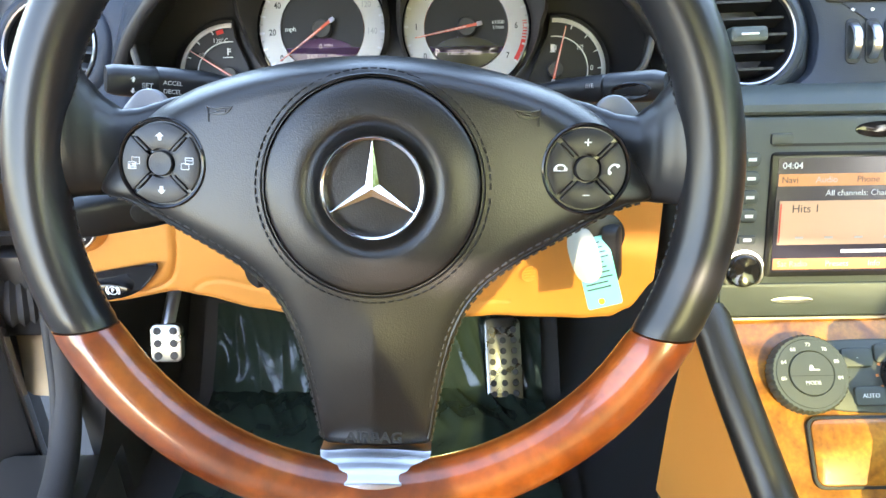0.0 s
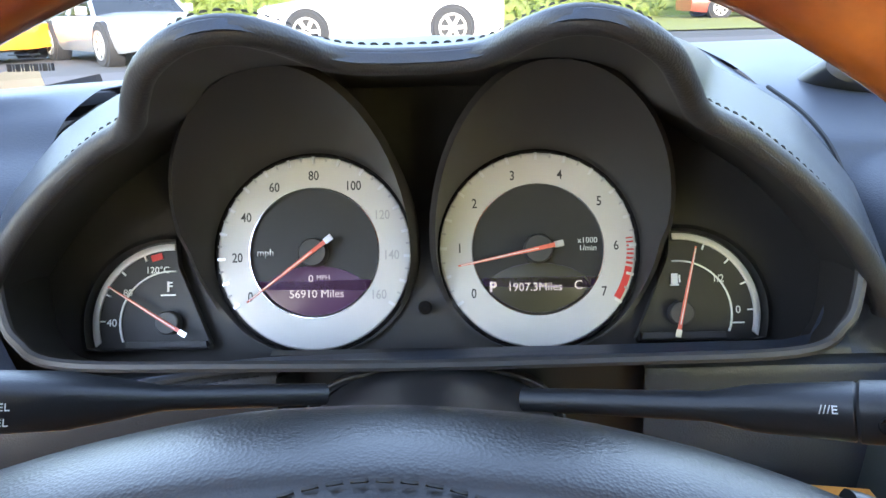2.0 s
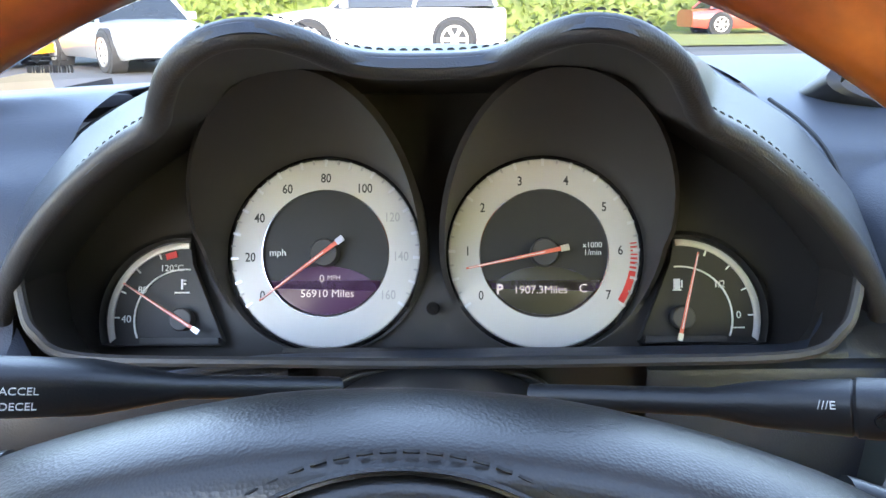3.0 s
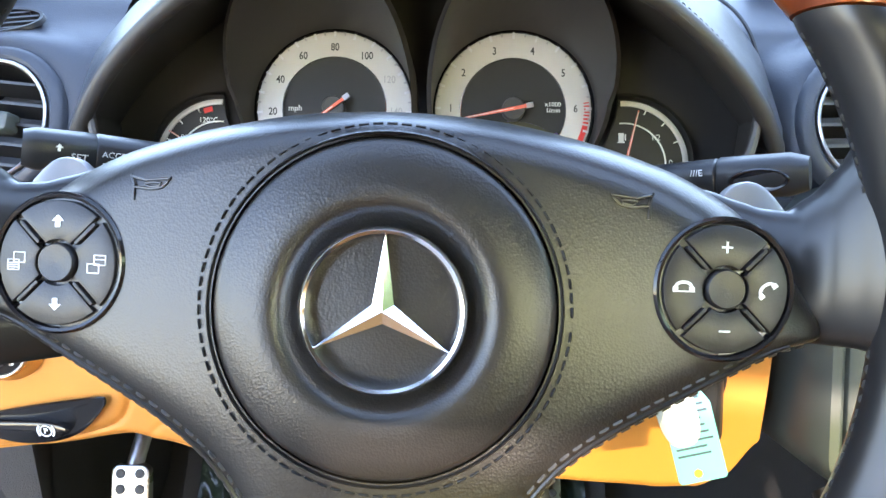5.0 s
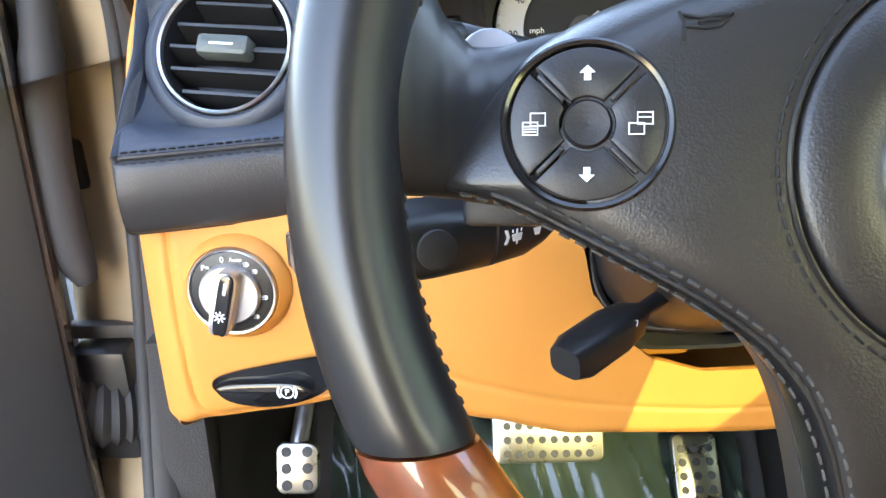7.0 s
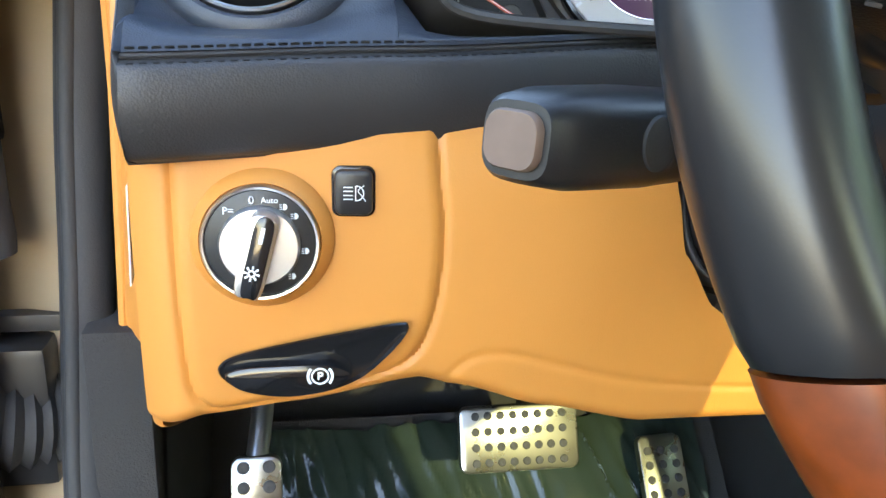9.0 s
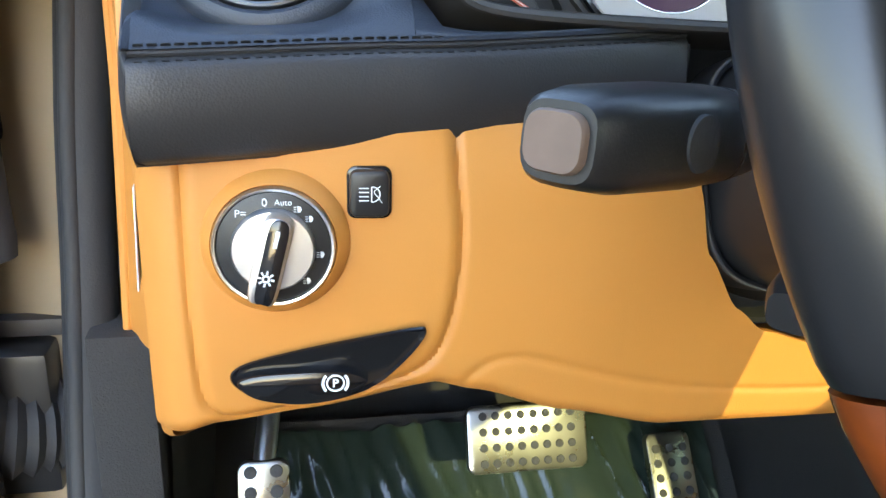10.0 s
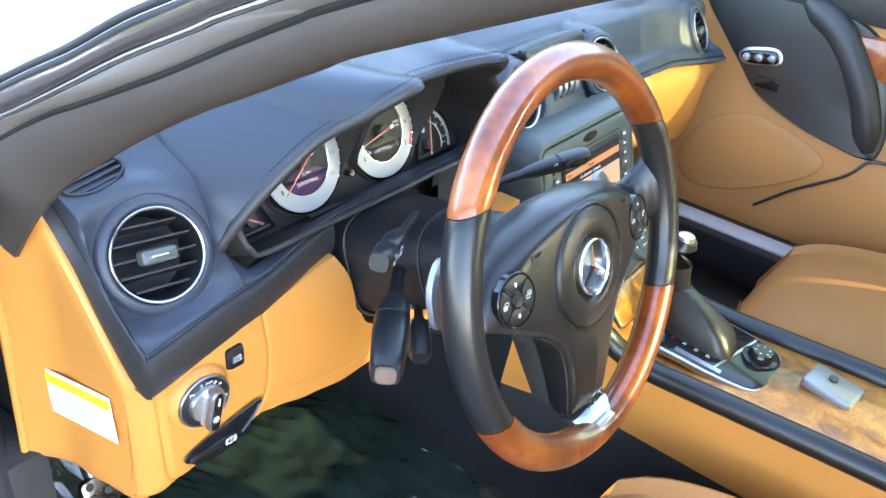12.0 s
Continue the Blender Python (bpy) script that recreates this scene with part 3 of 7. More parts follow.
# lower bezel: a lip that returns towards the driver
brow = spline([(-0.196, 0.012, 0.062), (-0.192, -0.012, 0.061), (-0.186, -0.026, 0.059), (-0.168, -0.0370, 0.052), (-0.09, -0.0395, 0.046), (0.0, -0.0405, 0.045), (0.09, -0.0395, 0.046), (0.168, -0.0370, 0.052), (0.186, -0.026, 0.059), (0.192, -0.012, 0.061), (0.196, 0.012, 0.062)], 6)
part("lower_bezel", sweep(brow, 0.0028, 8, up=(0, 0.5, 1)), GREY_PLASTIC, cluster, "grey plastic edge below the dials")
rings = [[tuple(p) for p in brow], [(p.x * 1.05, p.y - 0.002, -0.005) for p in brow]]
part("lower_shelf", loft(rings, closed=False), HOUSING, cluster)


def tunnel(cx, cy, side):
    """The deep oval funnel round one large dial."""
    rings = []
    for k in range(8):
        t = k / 7
        ring = []
        for i in range(56):
            a = 2 * math.pi * i / 56
            u, v = math.cos(a), math.sin(a)
            up_ = max(0.0, v)
            r0 = 0.0525
            gx = 1.0 + t * ((0.10 + 0.16 * up_ ** 0.5) if u * side > 0 else 0.03 * up_)
            gy = 1.0 + (0.44 * t if v > 0 else 0.03 * t)
            z = 0.100 * t * (0.04 + 0.96 * max(0.0, (v + 0.55) / 1.55) ** 1.3)
            ring.append((cx + r0 * u * gx, cy + r0 * v * gy - 0.004 * t * up_, z - 0.004))
        rings.append(ring)
    outer = []
    for (x, y, z), (bx, by, bz) in zip(rings[-1], rings[0]):
        outer.append((x + (x - cx) * 0.06, y + max(0, y - cy) * 0.06, max(0.0, z - 0.005)))
    rings.append(outer)
    rings.append([(x, y, -0.004) for x, y, z in outer])
    return loft(rings, cap=False)


NUM_A0, NUM_A1 = 214.0, -34.0


def polar(r, a, z=0.0):
    return (r * math.cos(radians(a)), r * math.sin(radians(a)), z)


def big_dial(name, cx, cy, label, numbers, ticks, sub, needle_a, side, faded):
    g = part(name, lathe([(0.0535, -0.004), (0.0535, 0.0005), (0.0518, 0.0012), (0.0512, 0.0004)], 64), GLOSS_BLACK, cluster, label, m=Matrix.Translation((cx, cy, 0.0)))
    part("silver_ring", lathe([(0.0515, 0.0), (0.0505, 0.0012), (0.0345, 0.0012), (0.0342, -0.001)], 72), DIAL, g, "satin silver number ring")
    part("bright_ring", lathe([(0.0350, 0.0010), (0.0346, 0.0018), (0.0341, 0.0018), (0.0338, 0.0)], 72), CHROME, g, "thin bright inner ring")
    part("inner_disc", lathe([(0.0343, -0.0008), (0.0, -0.0008)], 48), DIAL_BLACK, g)
    step = (NUM_A1 - NUM_A0) / (len(numbers) - 1)
    for i, s in enumerate(numbers):
        lettering("numeral", s, 0.0070, Matrix.Translation(polar(0.0408, NUM_A0 + step * i, 0.0014)), g, GREY_PRINT if faded(i) else BLACK_PRINT, bold=0.00008, wide=0.82)
    for i in range(ticks + 1):
        a = NUM_A0 + (NUM_A1 - NUM_A0) * i / ticks
        w, l = (0.0007, 0.0038) if i % 2 == 0 else (0.0005, 0.0024)
        part("tick", moved(box(0.0512 - l, 0.0512, -w, w, 0.0010, 0.0022), Matrix.Rotation(radians(a), 4, 'Z')), GREY_PRINT if i % 2 else SATIN, g, smooth=False)
    disp = [p for p in circle(0.0330, 24, a0=207, a1=333)]
    arc = [(0.0290 * math.cos(radians(a)), -0.0235 + 0.0165 * math.sin(radians(a))) for a in range(12, 170, 10)]
    part("display", prism(disp + arc, -0.0006, 0.0, 0.0002), sub, g, "unlit trip display with a faint added glow")
    hub = part("needle", lathe([(0.0075, -0.0005), (0.0075, 0.006), (0.0068, 0.007), (0.0, 0.007)], 28), GREY_PLASTIC, g, "red needle on a grey hub")
    rot = Matrix.Rotation(radians(needle_a), 4, 'Z')
    part("pointer", moved(prism([(-0.0095, -0.0012), (0.0425, -0.00045), (0.0425, 0.00045), (-0.0095, 0.0012)], 0.0072, 0.0084, 0.0003), rot), NEEDLE, hub, smooth=False)
    part("pointer_stripe", moved(box(0.0, 0.041, -0.00022, 0.00022, 0.0084, 0.0087), rot), NEEDLE_WHITE, hub, smooth=False)
    part("counterweight", moved(box(-0.0130, -0.0085, -0.0016, 0.0016, 0.0070, 0.0088), rot), SATIN, hub, smooth=False)
    part("funnel", moved(tunnel(0, 0, side), Matrix()), HOUSING, g, "deep oval funnel")
    return g


speedo = big_dial("speedometer", -0.0605, 0.0164, "round speedometer with a silver number ring", ["0", "20", "40", "60", "80", "100", "120", "140", "160"], 32, DISPLAY, 217, -1, lambda i: i >= 6)
lettering("unit", "mph", 0.0052, Matrix.Translation((-0.0262, 0.0005, 0.0)), speedo, WHITE)
lettering("reading", "0", 0.0056, Matrix.Translation((-0.002, -0.0138, 0.0004)), speedo, TEXT_GLOW)
lettering("reading_unit", "MPH", 0.0036, Matrix.Translation((0.0045, -0.0132, 0.0004)), speedo, TEXT_GLOW)
lettering("odometer", "56910 Miles", 0.0060, Matrix.Translation((0.001, -0.0218, 0.0004)), speedo, TEXT_GLOW)
tacho = big_dial("tachometer", 0.0571, 0.0158, "round rev counter with a silver number ring and red zone", ["0", "1", "2", "3", "4", "5", "6", "7"], 28, DISPLAY_GREEN, 191.5, 1, lambda i: False)
lettering("unit", "x1000", 0.0042, Matrix.Translation((0.0262, 0.0042, 0.0)), tacho, WHITE)
lettering("unit", "1/min", 0.0042, Matrix.Translation((0.0262, 0.0002, 0.0)), tacho, WHITE)
lettering("gear_letter", "P", 0.0074, Matrix.Translation((-0.0238, -0.0196, 0.0004)), tacho, TEXT_GLOW, bold=0.0002)
lettering("trip_reading", "1907.3Miles", 0.0060, Matrix.Translation((-0.002, -0.0198, 0.0004)), tacho, TEXT_GLOW)
lettering("unit_letter", "C", 0.0066, Matrix.Translation((0.0208, -0.0192, 0.0004)), tacho, TEXT_GLOW)
for a0, a1 in ((-33, -12), (-10.5, -9.0), (-7.5, -6.0), (-4.5, -3.2), (-1.8, -0.8), (0.6, 1.6), (3.0, 4.0), (5.6, 6.4)):
    o = circle(0.0498, 8, a0=a0, a1=a1) + circle(0.0462, 8, a0=a1, a1=a0)
    part("red_zone", prism(o, 0.0011, 0.0016, 0.0001), RED, tacho, "red zone mark", smooth=False)


def small_gauge(name, px, py, side, label, needle_a, needle_len):
    g = part(name, lathe([(0.0062, -0.003), (0.0062, 0.0035), (0.0055, 0.0042), (0.0, 0.0042)], 24), GREY_PLASTIC, cluster, label, m=Matrix.Translation((px, py, 0.0)))
    def arc(r, a0, a1, n=18):
        return [(side * r * math.cos(radians(a)), r * math.sin(radians(a))) for a in [a0 + (a1 - a0) * i / n for i in range(n + 1)]]
    shell = arc(0.0440, -17, 96) + [(-side * 0.006, 0.030), (-side * 0.021, -0.006), (-side * 0.0235, -0.0115), (-side * 0.022, -0.0140), (side * 0.036, -0.0140)]
    ccw = shell if side > 0 else shell[::-1]
    part("well", loft([[(x * 1.06, y * 1.05, 0.002) for x, y in ccw], [(x, y, 0.0035) for x, y in ccw], [(x * 0.985, y * 0.985, -0.0035) for x, y in ccw]], cap=False, cap2=True), DIAL_BLACK, g)
    band = arc(0.0420, -17, 93) + arc(0.0386, 93, -15)
    part("silver_arc", prism(band if side > 0 else band[::-1], -0.0032, -0.0018, 0.0003), DIAL, g, "silver edge arc")
    band = arc(0.0278, -21, 96) + arc(0.0270, 96, -21)
    part("scale_arc", prism(band if side > 0 else band[::-1], -0.0033, -0.0022, 0.0001), WHITE, g, smooth=False)
    for a in (2, 24, 46, 68):
        part("tick", moved(box(0.0356, 0.0388, -0.0004, 0.0004, -0.0033, -0.0024), Matrix.Rotation(radians(a if side > 0 else 180 - a), 4, 'Z')), WHITE, g, smooth=False)
    rot = Matrix.Rotation(radians(needle_a), 4, 'Z')
    nd = part("needle", moved(prism([(-0.010, -0.0010), (needle_len, -0.0004), (needle_len, 0.0004), (-0.010, 0.0010)], 0.0042, 0.0052, 0.0002), rot), NEEDLE, g, "red needle", smooth=False)
    part("pointer_stripe", moved(box(-0.006, needle_len - 0.001, -0.0002, 0.0002, 0.0052, 0.0055), rot), NEEDLE_WHITE, nd, smooth=False)
    part("counterweight", moved(box(-0.0125, -0.0085, -0.0013, 0.0013, 0.0042, 0.0056), rot), SATIN, nd, smooth=False)
    part("foot_strip", moved(box(-0.020, 0.023, -0.0128, -0.0098, -0.0030, 0.0005), Matrix.Diagonal((side, 1, 1, 1))), GREY_PLASTIC, g)
    return g


temp = small_gauge("temperature_gauge", -0.1380, -0.0190, -1, "quarter-round coolant temperature gauge", 147.5, 0.0365)
lettering("numeral", "40", 0.0056, Matrix.Translation((-0.0312, 0.0003, -0.0012)), temp, WHITE)
lettering("numeral", "80", 0.0052, Matrix.Translation((-0.0231, 0.0162, -0.0022)), temp, WHITE)
lettering("numeral", "120°C", 0.0050, Matrix.Translation((-0.0072, 0.0280, -0.0022)), temp, WHITE)
part("red_mark", moved(box(0, 0.006, -0.0017, 0.0017, -0.0030, -0.002), Matrix.Translation((-0.0105, 0.0342, 0)) @ Matrix.Rotation(radians(15), 4, 'Z')), RED, temp, smooth=False)
part("coolant_icon", joined(box(-0.0005, 0.0005, 0.0, 0.0055, -0.003, -0.0022), box(0.0005, 0.0022, 0.0044, 0.0052, -0.003, -0.0022), box(0.0005, 0.0022, 0.0026, 0.0034, -0.003, -0.0022), box(-0.004, 0.004, -0.0022, -0.0014, -0.003, -0.0022)), WHITE, temp, smooth=False, m=Matrix.Translation((-0.0015, 0.0165, 0)))
fuel = small_gauge("fuel_gauge", 0.1300, -0.0190, 1, "quarter-round fuel gauge with a pump symbol", 76.5, 0.0352)
lettering("numeral", "1/2", 0.0056, Matrix.Translation((0.0205, 0.0176, -0.0010)), fuel, WHITE, wide=0.85)
lettering("numeral", "0", 0.0056, Matrix.Translation((0.0305, 0.0012, -0.0022)), fuel, WHITE)
part("zero_dash", box(0.0262, 0.0335, -0.0058, -0.0050, -0.003, -0.0022), WHITE, fuel, smooth=False)
part("pump_icon", joined(box(-0.0022, 0.0012, -0.0028, 0.0028, -0.003, -0.0022), box(0.0018, 0.0026, -0.002, 0.002, -0.003, -0.0022), box(-0.0028, 0.0018, -0.0036, -0.0029, -0.003, -0.0022)), WHITE, fuel, smooth=False, m=Matrix.Translation((-0.0012, 0.0180, 0)))
part("reset_button", lathe([(0.0036, -0.004), (0.0036, 0.004), (0.0030, 0.0052), (0.0016, 0.0052), (0.0012, 0.0040), (0.0, 0.0040)], 20), GLOSS_BLACK, cluster, "small black reset button", m=Matrix.Translation((-0.0024, -0.0136, 0)))

# ---- steering wheel ----
WT = 19.0
wheel = thing("steering_wheel", face_frame(0.002, 0, 0.798, WT) @ Matrix.Rotation(radians(-1.7), 4, 'Z'), "four-spoke-style steering wheel in black leather and glossy burl wood", "steering wheel")
RIM_R, RIM_T, RIM_W, RIM_V = 0.1713, 0.0158, -0.0150, 0.0055


def rim_piece(a_in0, a_out0, a_in1, a_out1, grow=0.0, n=44, seg=24):
    """A stretch of the rim; the joints run slantwise from the inner to the outer side."""
    rings = []
    for i in range(n + 1):
        t = i / n
        ring = []
        for k in range(seg):
            b = 2 * math.pi * k / seg
            f = (1 - math.cos(b)) / 2                 # 0 outside, 1 inside
            a = radians((a_out0 + (a_in0 - a_out0) * f) * (1 - t) + (a_out1 + (a_in1 - a_out1) * f) * t)
            e = min(t, 1 - t) * n
            tk = (RIM_T + grow) * (1.0 if e > 0.9 else 0.965)
            r = RIM_R + tk * math.cos(b) * (0.98 + 0.02 * math.cos(2 * b))
            ring.append((r * math.cos(a), RIM_V + r * math.sin(a), RIM_W + tk * 1.0 * math.sin(b)))
        rings.append(ring)
    return loft(rings)


part("rim_wood", rim_piece(36.6, 28.8, 143.4, 151.2, 0.0005, 64), WOOD_RIM, wheel, "lacquered reddish burl wood upper rim")
part("rim_wood", rim_piece(210.6, 206.2, 329.4, 333.8, 0.0005, 70), WOOD_RIM, wheel, "lacquered reddish burl wood lower rim")
part("rim_leather", rim_piece(-30.2, -25.9, 36.2, 28.5), LEATHER_RIM, wheel, "smooth black leather grip")
part("rim_leather", rim_piece(143.8, 151.5, 210.2, 205.9), LEATHER_RIM, wheel, "smooth black leather grip")
for s in (1, -1):
    pts = []
    for i in range(60):
        a = radians(-27 + 62 * i / 59)
        r = RIM_R - 0.0156
        pts.append((s * r * math.cos(a), RIM_V + r * math.sin(a), RIM_W - 0.0015))
    part("grip_stitching", dashes(pts, 0.003, 0.0018, 0.0006, (-s, 0, 0.2)), STITCH, wheel, "dark stitches inside the grip")

# airbag cover: a shallow dome with pointed arms and a stem
right = [(0.0, 0.0668), (0.0365, 0.0645), (0.0693, 0.0574), (0.0968, 0.0484), (0.1177, 0.0362), (0.1320, 0.0192), (0.1405, 0.0060), (0.1450, -0.0030), (0.1440, -0.0062), (0.1275, -0.0100), (0.1015, -0.0235), (0.0760, -0.0370), (0.0590, -0.0490), (0.0480, -0.0625),
         (0.0412, -0.0790), (0.0370, -0.0970), (0.0340, -0.1140), (0.0312, -0.1330), (0.0298, -0.1432), (0.0200, -0.1434), (0.0100, -0.1435)]
outline = [Vector((x, y, 0)) for x, y in right] + [Vector((0, -0.1436, 0))] + [Vector((-x, y, 0)) for x, y in right[:0:-1]]
dense = []
for i, p in enumerate(outline):
    q = outline[(i + 1) % len(outline)]
    for k in range(4):
        dense.append(p.lerp(q, k / 4))
for _ in range(2):
    dense = [(dense[i - 1] + dense[i] * 2 + dense[(i + 1) % len(dense)]) / 4 for i in range(len(dense))]


def cover_w(x, y):
    r2 = x * x + y * y
    w = -0.0035 - 0.80 * r2
    if y < -0.06:
        ridge = max(0.0, 1 - abs(x) / 0.03)
        w += 0.0035 * ridge * min(1.0, (-0.06 - y) / 0.03)
    return w


rings = []
for s in (0.355, 0.40, 0.46, 0.52, 0.58, 0.64, 0.70, 0.76, 0.82, 0.87, 0.91, 0.945, 0.972, 0.99, 1.0):
    ring = []
    for p in dense:
        q = p * s
        top = max(0.0, p.y / 0.0668) if p.y > 0 else 0.0
        edge = max(0.0, (s - 0.80) / 0.20)
        roll = (0.004 + 0.022 * top) * edge ** 2.2 + 0.004 * max(0.0, (s - 0.965) / 0.035) ** 2
        if q.length < 0.0545:                        # the cover ends under the round hub pad
            q = q * (0.0545 / q.length)
        ring.append((q.x, q.y, cover_w(q.x, q.y) - roll))
    rings.append(ring)
rings.append([(p.x * 0.99, p.y * 0.985, cover_w(p.x, p.y) - 0.018 - 0.022 * max(0.0, p.y / 0.0668)) for p in dense])
rings.append([(p.x * 0.90, p.y * 0.93, -0.048) for p in dense])
part("airbag_cover", loft(rings, cap=False, cap2=True), LEATHER, wheel, "grained black leather airbag cover")
part("hub_pad", lathe([(0.0540, -0.012), (0.0538, -0.0060), (0.0530, -0.0045), (0.0515, -0.0038), (0.046, -0.0024), (0.040, -0.0016), (0.0365, -0.0014), (0.0345, -0.0017), (0.0328, -0.0024), (0.0308, -0.0042), (0.0290, -0.0066), (0.0272, -0.0088), (0.026, -0.0100), (0.0, -0.0105)], 96), LEATHER, wheel, "round leather hub pad with a sunken centre")
part("hub_groove", lathe([(0.0562, -0.0055), (0.0556, -0.0046), (0.0546, -0.0072), (0.0538, -0.0110)], 96), LEATHER, wheel)
ring_pts = [(0.0585 * math.cos(2 * math.pi * i / 160), 0.0585 * math.sin(2 * math.pi * i / 160), cover_w(0.0585, 0) + 0.0006 - (0.0022 * max(0.0, math.sin(2 * math.pi * i / 160)) ** 6)) for i in range(161)]
part("hub_stitching", dashes(ring_pts, 0.0032, 0.0013, 0.00042), STITCH, wheel, "ring of dark stitches round the hub")
for s in (1, -1):
    pts = [Vector((x, y, 0)) for x, y in offset([(p.x, p.y) for p in dense][::-1], 0.0042) if x * s > 0.0285 and -0.1415 < y < -0.0085]
    pts = [(p.x, p.y, cover_w(p.x, p.y) - 0.0016) for p in pts]
    part("edge_stitching", dashes(pts, 0.0034, 0.0016, 0.0006), STITCH_LIGHT, wheel, "stitches along the lower edge")
    low = [(x, y) for x, y in offset([(p.x, p.y) for p in dense][::-1], 0.0019) if x * s > 0.0285 and -0.1415 < y < -0.0065]
    part("edge_piping", sweep([(x, y, cover_w(x, y) - 0.0032) for x, y in low], 0.0011, 8), LEATHER, wheel, "raised seam along the lower edge")
    low = [(x, y) for x, y in offset([(p.x, p.y) for p in dense][::-1], -0.0002) if x * s > 0.0285 and -0.1415 < y < -0.0065]
    part("edge_stitching", dashes([(x, y, cover_w(x, y) - 0.0062) for x, y in low], 0.0034, 0.0016, 0.0006), STITCH_LIGHT, wheel, "second row of stitches on the folded edge")

# emblem: chrome ring and three-pointed star
emblem = part("emblem", lathe([(0.0232, -0.0085), (0.0232, -0.0022), (0.0240, -0.0002), (0.0250, 0.0003), (0.0259, -0.0006), (0.0262, -0.0030), (0.0262, -0.0100)], 80), CHROME, wheel, "chrome ring with a raised three-pointed star")
V, F = [(0, 0, -0.0002)], []
for k in range(3):
    a = radians(90 + 120 * k)
    V += [(0.0243 * math.cos(a), 0.0243 * math.sin(a), -0.0022), (0.0039 * math.cos(a + radians(60)), 0.0039 * math.sin(a + radians(60)), -0.0026)]
for k in range(3):
    tip, notch, prev = 1 + 2 * k, 2 + 2 * k, 2 + 2 * ((k - 1) % 3)
    F += [(0, tip, notch), (0, prev, tip)]
k0 = len(V)
V += [(x, y, -0.0078) for x, y, z in V[1:7]]
for i in range(6):
    F.append((1 + i, k0 + i, k0 + (i + 1) % 6, 1 + (i + 1) % 6))
part("star", (V, F), CHROME, emblem, smooth=False)
part("emblem_disc", lathe([(0.0234, -0.0075), (0.0, -0.0068)], 48), LEATHER, emblem)


def pod(cx, icons):
    w0 = cover_w(cx, 0.0105)
    tilt = Matrix.Rotation(radians(6 if cx > 0 else -6), 4, 'Y') @ Matrix.Rotation(radians(-1), 4, 'X')
    p = part("button_pod", lathe([(0.0232, -0.004), (0.0230, 0.0012), (0.0222, 0.0020), (0.0212, 0.0016), (0.0208, -0.0006), (0.0, -0.0006)], 64), GLOSS_BLACK, wheel, "round four-way button pad", m=Matrix.Translation((cx, 0.0105, w0)) @ tilt)
    for k in range(4):
        a0, a1 = 45 + 90 * k + 3.5, 135 + 90 * k - 3.5
        o = circle(0.0202, 14, a0=a0, a1=a1) + circle(0.0073, 8, a0=a1 - 6, a1=a0 + 6)
        part("button", prism(o, -0.0006, 0.0022, 0.0006), PLASTIC, p)
        part("button_rib", moved(prism(round_rect(0.0095, 0.0013, 0.0005, 2, 0.0135), -0.0004, 0.0028, 0.0003), Matrix.Rotation(radians(45 + 90 * k), 4, 'Z')), PLASTIC, p)
    part("centre_button", lathe([(0.0064, -0.0006), (0.0064, 0.0024), (0.0058, 0.0032), (0.003, 0.0029), (0.0, 0.0027)], 32), PLASTIC, p)
    for pair, x, y in icons:
        part("icon", pair, WHITE, p, "white printed symbol", smooth=False, m=Matrix.Translation((x, y, 0.0023)))
    return p


def plate_icon(*outs):
    return joined(*[prism(o, -0.0002, 0.0002, 0.00005) for o in outs])


arrow_up = plate_icon([(-0.0009, -0.0018), (0.0009, -0.0018), (0.0009, 0.0002), (0.0021, 0.0002), (0.0, 0.0022), (-0.0021, 0.0002), (-0.0009, 0.0002)])
arrow_dn = plate_icon([(0.0009, 0.0018), (-0.0009, 0.0018), (-0.0009, -0.0002), (-0.0021, -0.0002), (0.0, -0.0022), (0.0021, -0.0002), (0.0009, -0.0002)])


def frame_icon(x, y, w, h, t=0.0004):
    return [[(x, y), (x + w, y), (x + w, y + t), (x, y + t)], [(x, y + h - t), (x + w, y + h - t), (x + w, y + h), (x, y + h)], [(x, y), (x + t, y), (x + t, y + h), (x, y + h)], [(x + w - t, y), (x + w, y), (x + w, y + h), (x + w - t, y + h)]]


def lines_icon(x, y, w, h):
    return [[(x, y + h * k / 4), (x + w, y + h * k / 4), (x + w, y + h * k / 4 + 0.00028), (x, y + h * k / 4 + 0.00028)] for k in range(4)]


pages_l = plate_icon(*frame_icon(-0.0012, -0.0006, 0.0042, 0.0036, 0.0003), *frame_icon(-0.0032, -0.0030, 0.0042, 0.0036, 0.0003), *lines_icon(-0.0027, -0.0022, 0.0032, 0.0028)[:3])
pages_r = plate_icon(*frame_icon(-0.0010, -0.0004, 0.0042, 0.0034, 0.0003), *frame_icon(-0.0032, -0.0030, 0.0042, 0.0032, 0.0003), *lines_icon(-0.0005, 0.0004, 0.0032, 0.0020)[2:3])
plus = plate_icon([(-0.0018, -0.0003), (0.0018, -0.0003), (0.0018, 0.0003), (-0.0018, 0.0003)], [(-0.0003, -0.0018), (0.0003, -0.0018), (0.0003, 0.0018), (-0.0003, 0.0018)])
minus = plate_icon([(-0.0018, -0.0003), (0.0018, -0.0003), (0.0018, 0.0003), (-0.0018, 0.0003)])
arc_o = [(0.0032 * math.cos(radians(a)), 0.0024 * math.sin(radians(a))) for a in range(0, 181, 20)]
